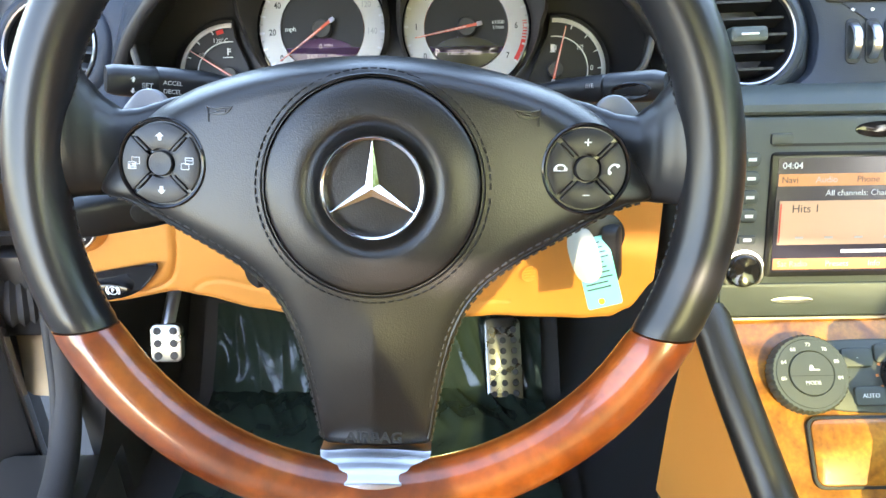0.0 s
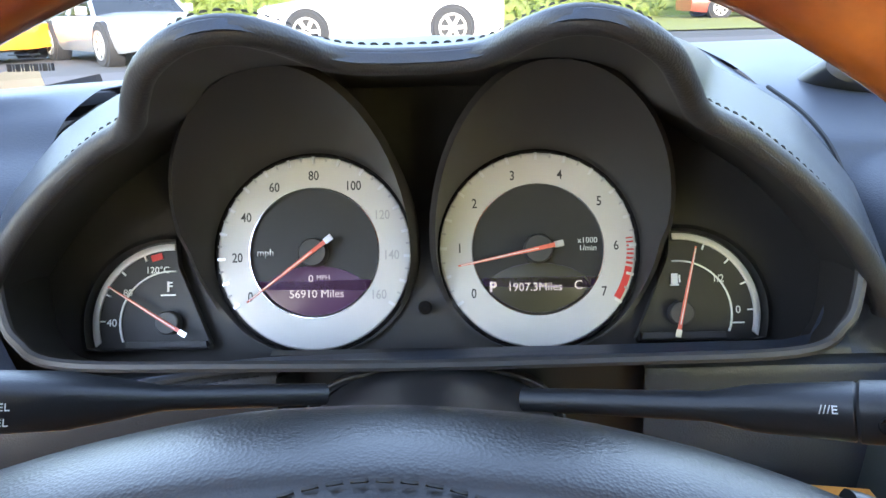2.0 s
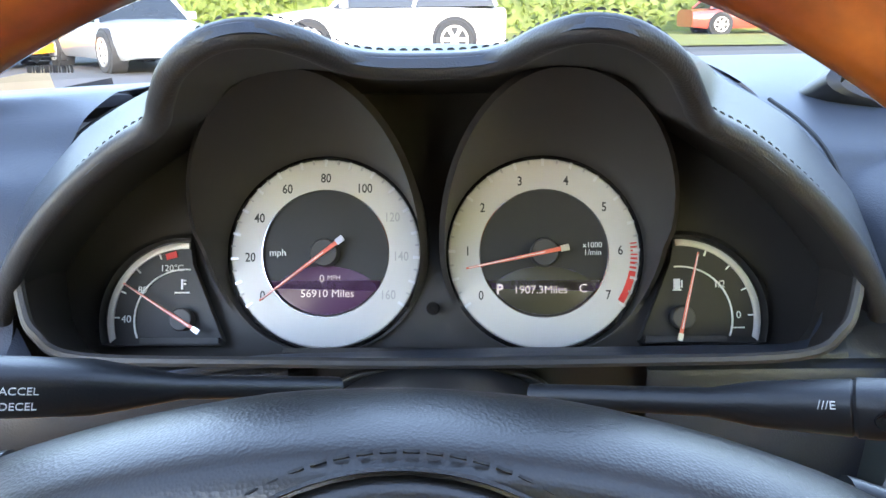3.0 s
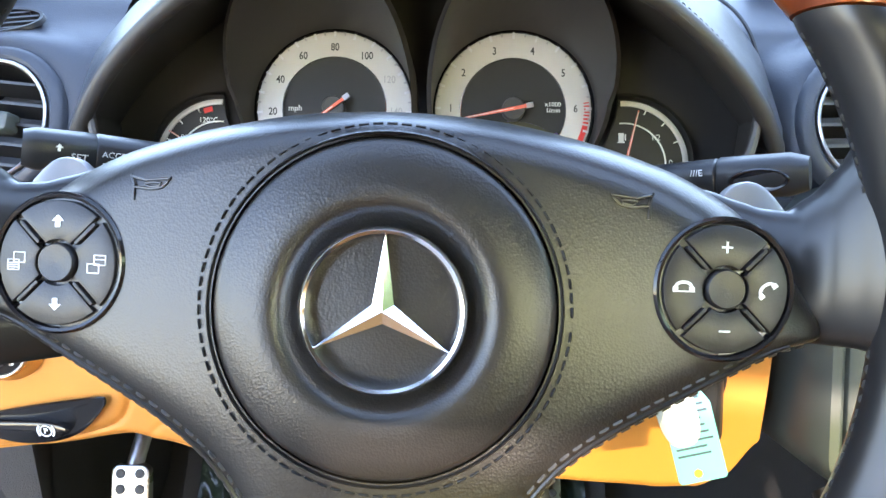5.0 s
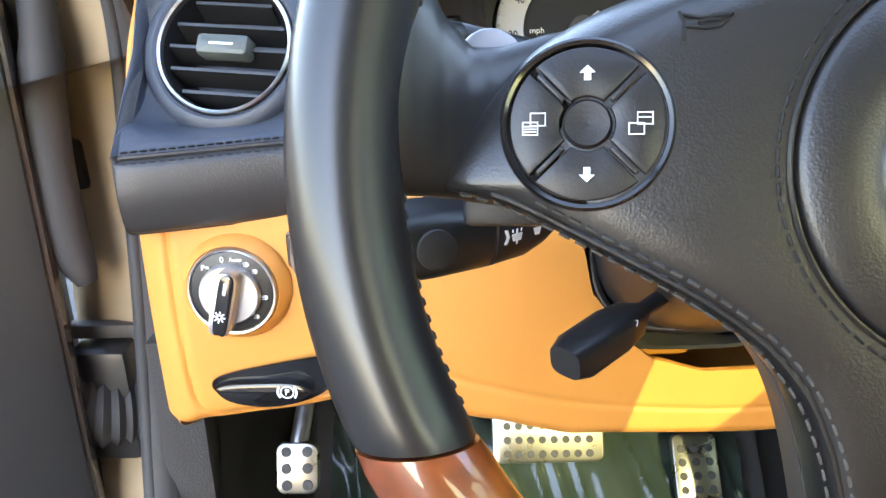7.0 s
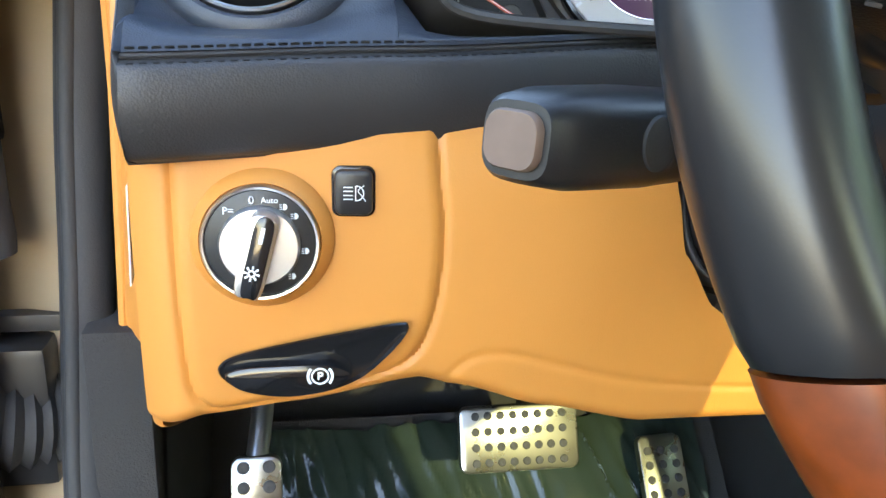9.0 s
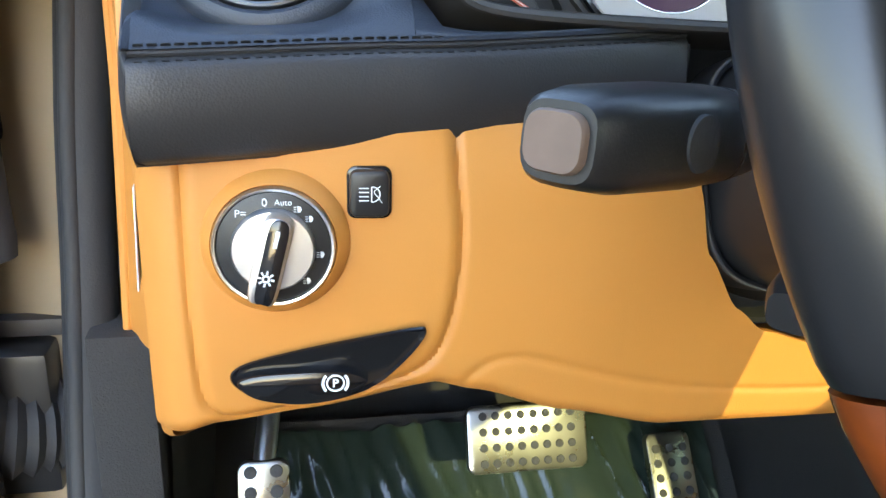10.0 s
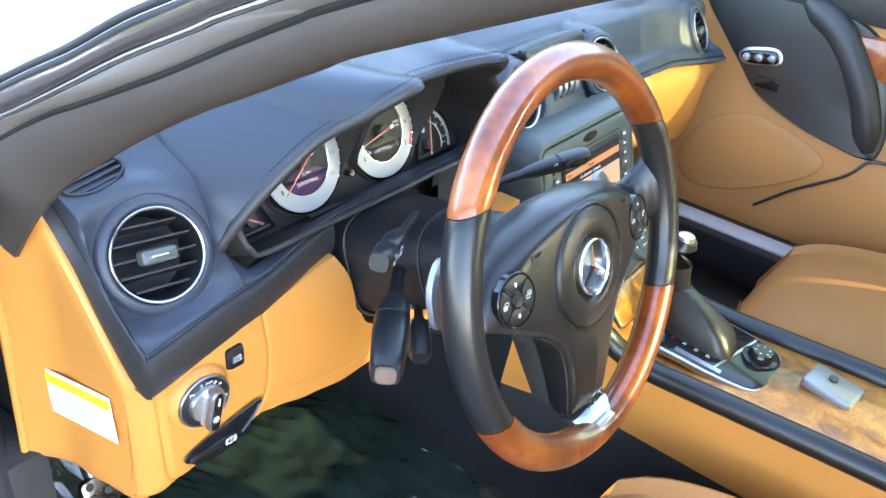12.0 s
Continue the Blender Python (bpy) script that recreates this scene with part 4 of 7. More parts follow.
hang = plate_icon(arc_o + [(x * 0.72, y * 0.60) for x, y in arc_o[::-1]], [(-0.0035, -0.0012), (-0.0018, -0.0012), (-0.0018, 0.0004), (-0.0035, 0.0004)], [(0.0018, -0.0012), (0.0035, -0.0012), (0.0035, 0.0004), (0.0018, 0.0004)], [(-0.0022, -0.0012), (0.0022, -0.0012), (0.0022, -0.0008), (-0.0022, -0.0008)])
lift_i = moved(plate_icon(arc_o + [(x * 0.72, y * 0.60) for x, y in arc_o[::-1]], [(-0.0036, -0.0010), (-0.0018, -0.0010), (-0.0018, 0.0004), (-0.0036, 0.0004)], [(0.0018, -0.0010), (0.0036, -0.0010), (0.0036, 0.0004), (0.0018, 0.0004)]), Matrix.Rotation(radians(40), 4, 'Z'))
pod(-0.1062, [(arrow_up, 0, 0.0132), (arrow_dn, 0, -0.0132), (pages_l, -0.0138, 0), (pages_r, 0.0138, 0)])
pod(0.1065, [(plus, 0, 0.0132), (minus, 0, -0.0132), (hang, -0.0136, 0), (lift_i, 0.0136, 0)])


def horn_mark(s):
    """The embossed horn: an outline in raised beads."""
    loops = [[(-0.0060, 0.0038), (-0.0048, 0.0010), (-0.0048, -0.0045)], [(-0.0055, 0.0030), (-0.0010, 0.0020), (0.0075, 0.0028), (0.0062, 0.0014), (0.0045, -0.0002), (0.0010, -0.0008), (-0.0048, -0.0002)], [(-0.0010, 0.0010), (0.0015, 0.0014), (0.0042, 0.0012), (0.0036, 0.0002), (0.0008, -0.0002), (-0.0008, 0.0004), (-0.0010, 0.0010)]]
    out = []
    for lp in loops:
        pts = [(s * x + s * -0.0768, y + 0.036, cover_w(s * x - s * 0.0768, y + 0.036) + 0.0003) for x, y in lp]
        out.append(sweep(pts, 0.00050, 6))
    return joined(*out)


part("horn_mark", horn_mark(1), LEATHER_RIM, wheel, "embossed horn symbol")
part("horn_mark", horn_mark(-1), LEATHER_RIM, wheel, "embossed horn symbol")
lettering("airbag_lettering", "AIRBAG", 0.0078, Matrix.Translation((0, -0.1335, cover_w(0, -0.1335) + 0.0026)) @ Matrix.Rotation(radians(-12), 4, 'X'), wheel, STITCH, depth=0.0004, bold=0.0002, wide=1.12)

# silver chin clip where the stem meets the wood
rings = []
for i in range(19):
    y = -0.1425 - 0.0150 * i / 18
    h = lerp_table([(-0.1580, 0.0225), (-0.1560, 0.0245), (-0.1520, 0.0270), (-0.1425, 0.0302)], y)
    z = lerp_table([(-0.1580, -0.0010), (-0.1550, -0.0016), (-0.1500, -0.0070), (-0.1460, -0.0130), (-0.1425, -0.0185)], y)
    top = [(h * u, y - 0.0022 * u * u, z - 0.0010 * u * u - 0.0020 * max(0.0, abs(u) - 0.86) / 0.14) for u in [-1 + k / 10 for k in range(21)]]
    rings.append(top + [(x, y, z - 0.014) for x, y, z in top[::-1]])
part("chin_clip", loft(rings), SATIN, wheel, "satin silver clip at the foot of the stem")

# leather arms from the cover into the rim: x, lower and upper edge, front, half depth
ARM = [(0.104, -0.014, 0.046, -0.044, 0.010), (0.112, -0.013, 0.044, -0.041, 0.011), (0.120, -0.012, 0.041, -0.037, 0.012), (0.128, -0.010, 0.038, -0.033, 0.012), (0.136, -0.009, 0.037, -0.028, 0.012),
       (0.143, -0.008, 0.043, -0.0225, 0.012), (0.149, -0.008, 0.052, -0.0165, 0.012), (0.155, -0.008, 0.066, -0.0105, 0.012), (0.160, -0.010, 0.080, -0.0065, 0.012), (0.168, -0.010, 0.070, -0.006, 0.010)]
for s in (1, -1):
    rings = []
    for i in range(29):
        x = 0.104 + 0.064 * i / 28
        lo, hi, zf, hz = [lerp_table([(q[0], q[k]) for q in ARM], x) for k in (1, 2, 3, 4)]
        ring = []
        for k in range(32):
            a = 2 * math.pi * k / 32
            cs, sn = math.cos(a), math.sin(a)
            ring.append((s * x, (lo + hi) / 2 + (hi - lo) / 2 * math.copysign(abs(sn) ** 0.8, sn), zf - hz + hz * math.copysign(abs(cs) ** 0.8, cs)))
        rings.append(ring)
    part("spoke_arm", loft(rings), LEATHER_RIM, wheel, "leather spoke arm")
    # shift paddle behind the arm
    o = spline([(s * 0.110, 0.040), (s * 0.118, 0.0520), (s * 0.130, 0.0515), (s * 0.143, 0.034), (s * 0.146, 0.014), (s * 0.144, 0.002), (s * 0.138, -0.002), (s * 0.126, 0.000), (s * 0.114, 0.010), (s * 0.109, 0.026)], 4, closed=True)
    o = [(p.x, p.y) for p in o]
    area = sum(a[0] * b[1] - b[0] * a[1] for a, b in zip(o, o[1:] + o[:1]))
    o = o if area > 0 else o[::-1]
    part("shift_paddle", prism([(x + s * 0.006, y - 0.005) for x, y in o], -0.066, -0.060, 0.0018), PADDLE, wheel, "satin silver shift paddle")
    part("paddle_mount", soft_box(s * 0.112 - 0.026, s * 0.112 + 0.018, -0.016, 0.012, -0.078, -0.064, 0.003), PLASTIC, wheel)
back = [(p.x * 0.90, p.y * 0.94 - 0.003) for p in dense]
part("back_cover", loft([[(x, y, -0.046) for x, y in back], [(x * 0.96, y * 0.96, -0.066) for x, y in back], [(x * 0.6, y * 0.55, -0.090) for x, y in back]]), GREY_PLASTIC, wheel, "grey-brown plastic back cover")

# ---- steering column, stalks ----
axis_m = face_frame(0.002, 0, 0.798, WT)
column = thing("steering_column", axis_m, "black plastic steering column shroud behind the wheel", "steering column")
rings = []
for w, rx, ry, cy in ((-0.088, 0.040, 0.034, -0.002), (-0.096, 0.046, 0.040, -0.004), (-0.135, 0.049, 0.044, -0.006), (-0.160, 0.052, 0.047, -0.007), (-0.1605, 0.0545, 0.0495, -0.007), (-0.200, 0.059, 0.054, -0.009), (-0.240, 0.064, 0.060, -0.011), (-0.275, 0.067, 0.064, -0.014)):
    rings.append([(rx * math.copysign(abs(math.cos(a)) ** 0.75, math.cos(a)), cy + ry * math.copysign(abs(math.sin(a)) ** 0.75, math.sin(a)), w) for a in [2 * math.pi * k / 48 for k in range(48)]])
part("shroud", loft(rings), PLASTIC, column)
def squarish(rx, ry, cy, w, n=56, e=0.55):
    return [(rx * math.copysign(abs(math.cos(a)) ** e, math.cos(a)), cy + ry * math.copysign(abs(math.sin(a)) ** e, math.sin(a)), w) for a in [2 * math.pi * k / n for k in range(n)]]


part("boot_plate", loft([squarish(0.0665, 0.0600, -0.012, -0.275), squarish(0.0665, 0.0600, -0.012, -0.248), squarish(0.0652, 0.0587, -0.012, -0.2465), squarish(0.0635, 0.0570, -0.012, -0.2475), squarish(0.060, 0.055, -0.012, -0.262)], cap=False), PLASTIC, column, "black boot plate where the column enters the dash")
part("shroud_rim", sweep([Vector(p) for p in squarish(0.0659, 0.0594, -0.012, -0.2468)], 0.0009, 6, closed=True), GREY_PLASTIC, column, "thin grey edge of the boot plate")
ribs = []
for k in range(19):
    g = 0.0014 if k % 2 else -0.0014
    ribs.append(squarish(0.0690 + g, 0.0700 + g, -0.018, -0.288 - 0.0035 * k))
part("bellows", loft(ribs, cap=False), RUBBER, column, "ribbed black rubber bellows")
part("shroud_seam", sweep([Vector(p) for p in squarish(0.0546, 0.0496, -0.007, -0.1606, 56, 0.75)], 0.0006, 6, closed=True), GREY_PLASTIC, column)



def stalk(name, root, end, radii, label, flat=0.85, mat=None):
    """A lever from the column: a thin neck and a thick grip. radii: (share of the length, radius)."""
    a, b = Vector(root), Vector(end)
    s = thing(name, Matrix.Translation(a), label, "control stalk")
    d = (b - a).normalized()
    side = d.cross(Vector((0, 0, 1))).normalized()
    upv = side.cross(d)
    rings = []
    for t, r, p in radii:
        c = (b - a) * t
        ring = []
        for k in range(28):
            q = 2 * math.pi * k / 28
            cs, sn = math.cos(q), math.sin(q)
            e = 2.0 / p
            ring.append(tuple(c + side * r * math.copysign(abs(cs) ** e, cs) + upv * r * flat * math.copysign(abs(sn) ** e, sn)))
        rings.append(ring)
    part("lever", loft(rings), mat or PLASTIC, s)
    return s, d, side, upv, (b - a)


main, d, sd, upv, vec = stalk("turn_signal_stalk", (-0.052, 0.176, 0.736), (-0.192, 0.070, 0.751), ((0, 0.006, 2), (0.33, 0.0068, 2), (0.39, 0.0115, 2.4), (0.46, 0.0146, 2.8), (0.568, 0.0158, 3), (0.573, 0.0150, 3), (0.580, 0.0158, 3), (0.72, 0.0158, 3.4), (0.92, 0.0142, 3.6), (0.985, 0.0122, 3.6), (1.0, 0.0105, 3.6)), "black turn signal and wiper stalk with a worn end button", 0.92)
M_end = Matrix((sd.to_4d(), upv.to_4d(), (sd.cross(upv)).to_4d(), (0, 0, 0, 1))).transposed()
part("end_button", loft([[tuple(vec + d * h + sd * x * k + upv * y * k) for x, y in round_rect(0.0172, 0.0150, 0.005)] for h, k in ((-0.002, 1.0), (0.0015, 1.0), (0.0025, 0.93))]), WORN, main, "worn brown-grey end button")
front = -sd if sd.y > 0 else sd
iconf = Matrix((( -d).to_4d(), upv.to_4d(), ((-d).cross(upv)).to_4d(), (0, 0, 0, 1))).transposed()


part("ribbed_grip", moved(prism(circle(0.0105, 28, ry=0.0080), -0.002, 0.0008, 0.0006), Matrix.Translation(vec * 0.74 + front * 0.0156) @ iconf), RUBBER, main, "matt thumb patch")


def on_stalk(pair, t, r, name="icon", mat=None, parent=None, v=None, u=0.0):
    c = (v or vec) * t + front * r + upv * u
    return part(name, pair, mat or WHITE, parent or main, "white printed symbol", smooth=False, m=Matrix.Translation(c) @ iconf)


wiper = plate_icon([(-0.003, 0.001), (0.003, 0.001), (0.0022, -0.002), (-0.0022, -0.002)], [(-0.0004, -0.0034), (0.0004, -0.0034), (0.0004, 0.0030), (-0.0004, 0.0030)], [(-0.0028, 0.0018), (-0.0022, 0.0018), (-0.0022, 0.003), (-0.0028, 0.003)], [(0.0022, 0.0018), (0.0028, 0.0018), (0.0028, 0.003), (0.0022, 0.003)])
on_stalk(wiper, 0.515, 0.0160)
on_stalk(plate_icon([(-0.001, -0.003), (0.0006, -0.003), (0.002, 0), (0.0006, 0.003), (-0.001, 0.003), (0.0004, 0)]), 0.548, 0.0161)
on_stalk(plate_icon(*frame_icon(-0.0028, -0.002, 0.0056, 0.004)), 0.455, 0.0152, u=0.005)
on_stalk(plate_icon([(-0.0022, 0.0015), (0.0022, 0.0015), (0.0012, -0.0015), (-0.0012, -0.0015)]), 0.445, 0.0146)
part("dot", moved(lathe([(0.0009, 0), (0.0007, 0.0005), (0, 0.0005)], 10), Matrix.Translation(vec * 0.74 + front * 0.0105 + upv * 0.0118) @ iconf), WHITE, main, "tiny white dot")

cruise, d2, sd2, up2, vec2 = stalk("cruise_control_stalk", (-0.035, 0.175, 0.790), (-0.163, 0.109, 0.8235), ((0, 0.0042, 2), (0.40, 0.0046, 2), (0.5, 0.007, 2.6), (0.60, 0.0092, 3), (0.80, 0.0098, 3), (0.805, 0.0093, 3), (0.81, 0.0098, 3), (0.97, 0.0092, 3), (1.0, 0.0078, 3)), "short black cruise control stalk with white lettering", 0.95)
n2 = (-d2).cross(up2).normalized()
f2 = Matrix(((-d2).to_4d(), up2.to_4d(), n2.to_4d(), (0, 0, 0, 1))).transposed()
for i in range(3):
    f2[3][i] = 0.0
    f2[i][3] = 0.0
for s, t, z in (("SET", 0.850, 0.0), ("ACCEL", 0.752, 0.0026), ("DECEL", 0.752, -0.0026)):
    lettering("lettering", s, 0.0043 if s == "SET" else 0.0037, Matrix.Translation(vec2 * t + n2 * 0.0101 + up2 * z) @ f2, cruise, WHITE)
for k, ar in ((1, arrow_up), (-1, arrow_dn)):
    part("icon", moved(ar, Matrix.Diagonal((0.7, 0.8, 1, 1))), WHITE, cruise, "white arrow", smooth=False, m=Matrix.Translation(vec2 * 0.905 + n2 * 0.0099 + up2 * k * 0.0034) @ f2)

rstalk, d3, sd3, up3, vec3 = stalk("seat_memory_stalk", (0.040, 0.172, 0.788), (0.171, 0.108, 0.8145), ((0, 0.0045, 2), (0.45, 0.0052, 2), (0.55, 0.0075, 2.6), (0.745, 0.0088, 3), (0.75, 0.0082, 3), (0.757, 0.0092, 3), (0.95, 0.0094, 3), (1.0, 0.0072, 3)), "black column stalk with an oval thumb recess", 0.95)
n3 = d3.cross(up3).normalized()
f3 = Matrix(((d3.x, up3.x, n3.x, 0), (d3.y, up3.y, n3.y, 0), (d3.z, up3.z, n3.z, 0), (0, 0, 0, 1)))
lettering("lettering", "///E", 0.004, Matrix.Translation(vec3 * 0.70 + n3 * 0.0089 + up3 * 0.0045) @ f3, rstalk, WHITE)
part("thumb_recess", loft([[(x, y, z) for x, y in circle(r, 28, ry=r * 0.42)] for r, z in ((0.0125, 0.0), (0.0118, 0.0008), (0.010, 0.0002))]), GLOSS_BLACK, rstalk, m=Matrix.Translation(vec3 * 0.87 + n3 * 0.0090) @ f3)
tilt_l, *_x, vec4 = stalk("column_adjust_lever", (-0.020, 0.175, 0.698), (-0.094, 0.108, 0.686), ((0, 0.0042, 2), (0.45, 0.0045, 2), (0.55, 0.009, 3), (0.68, 0.0108, 3.2), (0.93, 0.0105, 3.4), (1.0, 0.0082, 3.4)), "short black column adjustment lever", 0.85)
part("icon", plate_icon(*frame_icon(-0.002, -0.0014, 0.004, 0.0028)), WHITE, tilt_l, "white printed symbol", smooth=False, m=Matrix.Translation(vec4 * 0.60 + Vector((0.003, -0.0082, 0.0045))) @ face_frame(0, 0, 0, 25, -30))

# ---- tan knee panel below the pad ----
K_TOP = [(-0.312, 0.716), (-0.298, 0.717), (-0.188, 0.727), (-0.078, 0.732), (-0.074, 0.722), (-0.069, 0.697), (-0.062, 0.668), (-0.042, 0.639), (-0.025, 0.626), (0.005, 0.617), (0.05, 0.617), (0.082, 0.632), (0.100, 0.662), (0.108, 0.70), (0.115, 0.702), (0.205, 0.708)]
K_BOT = [(-0.312, 0.585), (-0.290, 0.592), (-0.247, 0.597), (-0.190, 0.607), (-0.172, 0.602), (-0.125, 0.587), (-0.07, 0.574), (0.035, 0.570), (0.1, 0.572), (0.15, 0.576), (0.175, 0.581), (0.19, 0.592), (0.205, 0.62)]


def seg_dist(p, pts):
    best = 1e9
    for a, b in zip(pts, pts[1:]):
        ax_, ay, bx, by = *a, *b
        t = max(0.0, min(1.0, ((p[0] - ax_) * (bx - ax_) + (p[1] - ay) * (by - ay)) / max(1e-12, (bx - ax_) ** 2 + (by - ay) ** 2)))
        best = min(best, math.hypot(p[0] - ax_ - t * (bx - ax_), p[1] - ay - t * (by - ay)))
    return best


SEAM_A = [(p.x, p.y) for p in spline([(-0.298, 0.755), (-0.2985, 0.690), (-0.298, 0.655), (-0.2955, 0.612), (-0.290, 0.600), (-0.279, 0.5965), (-0.247, 0.602), (-0.215, 0.6095), (-0.196, 0.618), (-0.187, 0.632), (-0.182, 0.655), (-0.181, 0.685), (-0.1835, 0.708), (-0.1860, 0.755)], 4)]
SEAM_B = [(p.x, p.y) for p in spline([(-0.179, 0.606), (-0.166, 0.6175), (-0.148, 0.6195), (-0.122, 0.612), (-0.067, 0.598), (0.014, 0.590), (0.09, 0.590)], 4)]


def knee_y(x, z):
    y = 0.2195 + 0.008 * max(0.0, (x + 0.10) / 0.2) - 0.003 * math.sin(max(0.0, min(1.0, (z - 0.58) / 0.15)) * math.pi)
    if x > 0.08:
        y -= 0.35 * (x - 0.08) ** 1.15
    if x < 0.0 and z > 0.700:                            # the top tucks in under the pad
        y += 0.018 * min(1.0, (z - 0.700) / 0.030) ** 2 * max(0.0, min(1.0, (x + 0.20) / 0.11))
    if x < -0.296:
        y += ((-0.296 - x) / 0.016) ** 2 * 0.008
    dA, dB = seg_dist((x, z), SEAM_A), seg_dist((x, z), SEAM_B)
    y += 0.0019 * math.exp(-(dA / 0.0017) ** 2) + 0.0010 * math.exp(-(dB / 0.0020) ** 2)
    crossings = sum((b > z) != (d > z) and x < (c - a) * (z - b) / (d - b) + a for (a, b), (c, d) in zip(SEAM_A, SEAM_A[1:]))
    if crossings % 2:
        y -= 0.0018 * min(1.0, dA / 0.006)
    return y


knee = thing("knee_panel", Matrix(), "tan leather knee panel with a raised switch field", "trim panel")
rings = []
nx, nz = 400, 80
for i in range(nx + 1):
    x = -0.318 + 0.523 * i / nx
    zt, zb = lerp_table(K_TOP, x), lerp_table(K_BOT, x)
    back = 0.006 if -0.0785 < x < 0.109 else 0.03
    ring = [(x, knee_y(x, zt) + back, zt - (0.004 if back < 0.01 else 0.0)), (x, knee_y(x, zt) + 0.004, zt)]
    for k in range(nz + 1):
        z = zt + (zb - zt) * k / nz
        e = max(0.0, (zb + 0.008 - z) / 0.008)
        ring.append((x, knee_y(x, z) + 0.005 * e ** 2, z))
    ring += [(x, knee_y(x, zb) + 0.012, zb - 0.001), (x, knee_y(x, zb) + 0.10, zb + 0.010)]
    rings.append(ring)
part("panel", loft(rings, closed=False), TAN, knee)
cup = part("fastener_mark", lathe([(0.0075, 0), (0.0070, 0.0006), (0.0060, 0.0002), (0.0, 0.0002)], 28), TAN, knee, m=face_frame(0.107, knee_y(0.107, 0.620) - 0.0012, 0.620, 0, 15))
for k in range(6):
    part("emboss_bar", box(-0.0045 + (k % 2) * 0.005, -0.0005 + (k % 2) * 0.005, 0.0024 - (k // 2) * 0.0028, 0.0036 - (k // 2) * 0.0028, 0.0, 0.0008), TAN, cup, smooth=False)

# side of the dash towards the door, with a sticker
side = thing("dash_side_panel", Matrix(), "tan leather end panel of the dash facing the door opening", "trim panel")
prof_top = [(-0.3105, 0.2265, 0.716), (-0.3185, 0.233, 0.728), (-0.3225, 0.248, 0.760), (-0.3250, 0.275, 0.803), (-0.3275, 0.312, 0.840), (-0.346, 0.362, 0.868)]
prof_bot = [(-0.3105, 0.2300, 0.584), (-0.3175, 0.244, 0.578), (-0.3230, 0.268, 0.580), (-0.3275, 0.290, 0.580), (-0.3320, 0.322, 0.580), (-0.352, 0.358, 0.580)]
tp, bt = spline(prof_top, 6), spline(prof_bot, 6)
rings = []
for a, b in zip(tp, bt):
    m = a.lerp(b, 0.5) + Vector((0.003, -0.002, 0))
    rings.append([tuple(p) for p in spline([a + Vector((0.016, 0.003, 0.002)), a, a.lerp(m, 0.5), m, m.lerp(b, 0.6), b, b + Vector((0.01, 0.006, -0.002))], 4)])
part("panel", loft(rings, closed=False), TAN, side)
part("panel_edge", sweep([tp[-1], tp[-1].lerp(bt[-1], 0.5) + Vector((0.003, -0.002, 0)), bt[-1]], 0.004, 8), TAN, side)
part("seam_groove", sweep(spline([(-0.3150, 0.2325, 0.715), (-0.3160, 0.2370, 0.68), (-0.3165, 0.2400, 0.625), (-0.3175, 0.2450, 0.598), (-0.3215, 0.262, 0.588)], 8), 0.0010, 6), TAN, side)
corner = [Vector(p) for p in ((-0.3300, 0.327, 0.639), (-0.3180, 0.236, 0.650), (-0.3185, 0.238, 0.698), (-0.3285, 0.327, 0.687))]
ex, ey = (corner[1] - corner[0]).normalized(), (corner[3] - corner[0]).normalized()
ez = ex.cross(ey).normalized()
ey = ez.cross(ex)
S_M = Matrix((ex.to_4d(), ey.to_4d(), ez.to_4d(), (*(corner[0] + ez * 0.0032), 1))).transposed()
for i in range(3):
    S_M[3][i] = 0.0
sticker = thing("warning_sticker", S_M, "white sticker with a yellow band and fine print", "sticker")
part("paper", prism([(0, 0), (0.084, 0), (0.084, 0.047), (0, 0.047)], 0, 0.0006, 0.0001), PAPER, sticker, smooth=False)
part("yellow_band", prism([(0.001, 0.033), (0.083, 0.033), (0.083, 0.043), (0.001, 0.043)], 0.0006, 0.0009, 0.0001), YELLOW, sticker, smooth=False)
for i in range(9):
    part("print_line", box(0.006, 0.076 - (i * 7 % 5) * 0.006, 0.0285 - i * 0.003, 0.0293 - i * 0.003, 0.0006, 0.0008), GREY_PRINT, sticker, smooth=False)
for i in range(3):
    part("print_line", box(0.020, 0.066 - i * 0.004, 0.0402 - i * 0.0027, 0.0410 - i * 0.0027, 0.0009, 0.0011), material("band_print", (0.45, 0.33, 0.05), 0.6), sticker, smooth=False)

# ---- light switch, washer button, parking brake handle ----
SW_M = face_frame(-0.2615, knee_y(-0.2615, 0.681) - 0.0075, 0.681, 3, -3) @ Matrix.Scale(0.955, 4)
sw = thing("light_switch", SW_M, "rotary light switch with a silver ring and a satin knob", "light switch")
part("collar", lathe([(0.0325, -0.0085), (0.0312, -0.0052), (0.0296, -0.0030), (0.0280, -0.0008), (0.0268, 0.0006), (0.0258, -0.002)], 64), TAN, sw, "tan leather swell round the switch")
part("ring", lathe([(0.0262, -0.003), (0.0260, 0.0020), (0.0254, 0.0030), (0.0244, 0.0028), (0.0240, 0.001)], 64), SATIN, sw, "satin silver ring")
part("scale_disc", lathe([(0.0244, 0.0005), (0.0238, 0.0018), (0.0160, 0.0036), (0.0, 0.0036)], 64), PLASTIC, sw)
part("knob", lathe([(0.0176, 0.002), (0.0176, 0.0062), (0.0166, 0.0082), (0.0, 0.0086)], 56), SATIN, sw, "round satin knob")
rotk = Matrix.Rotation(radians(-14), 4, 'Z')
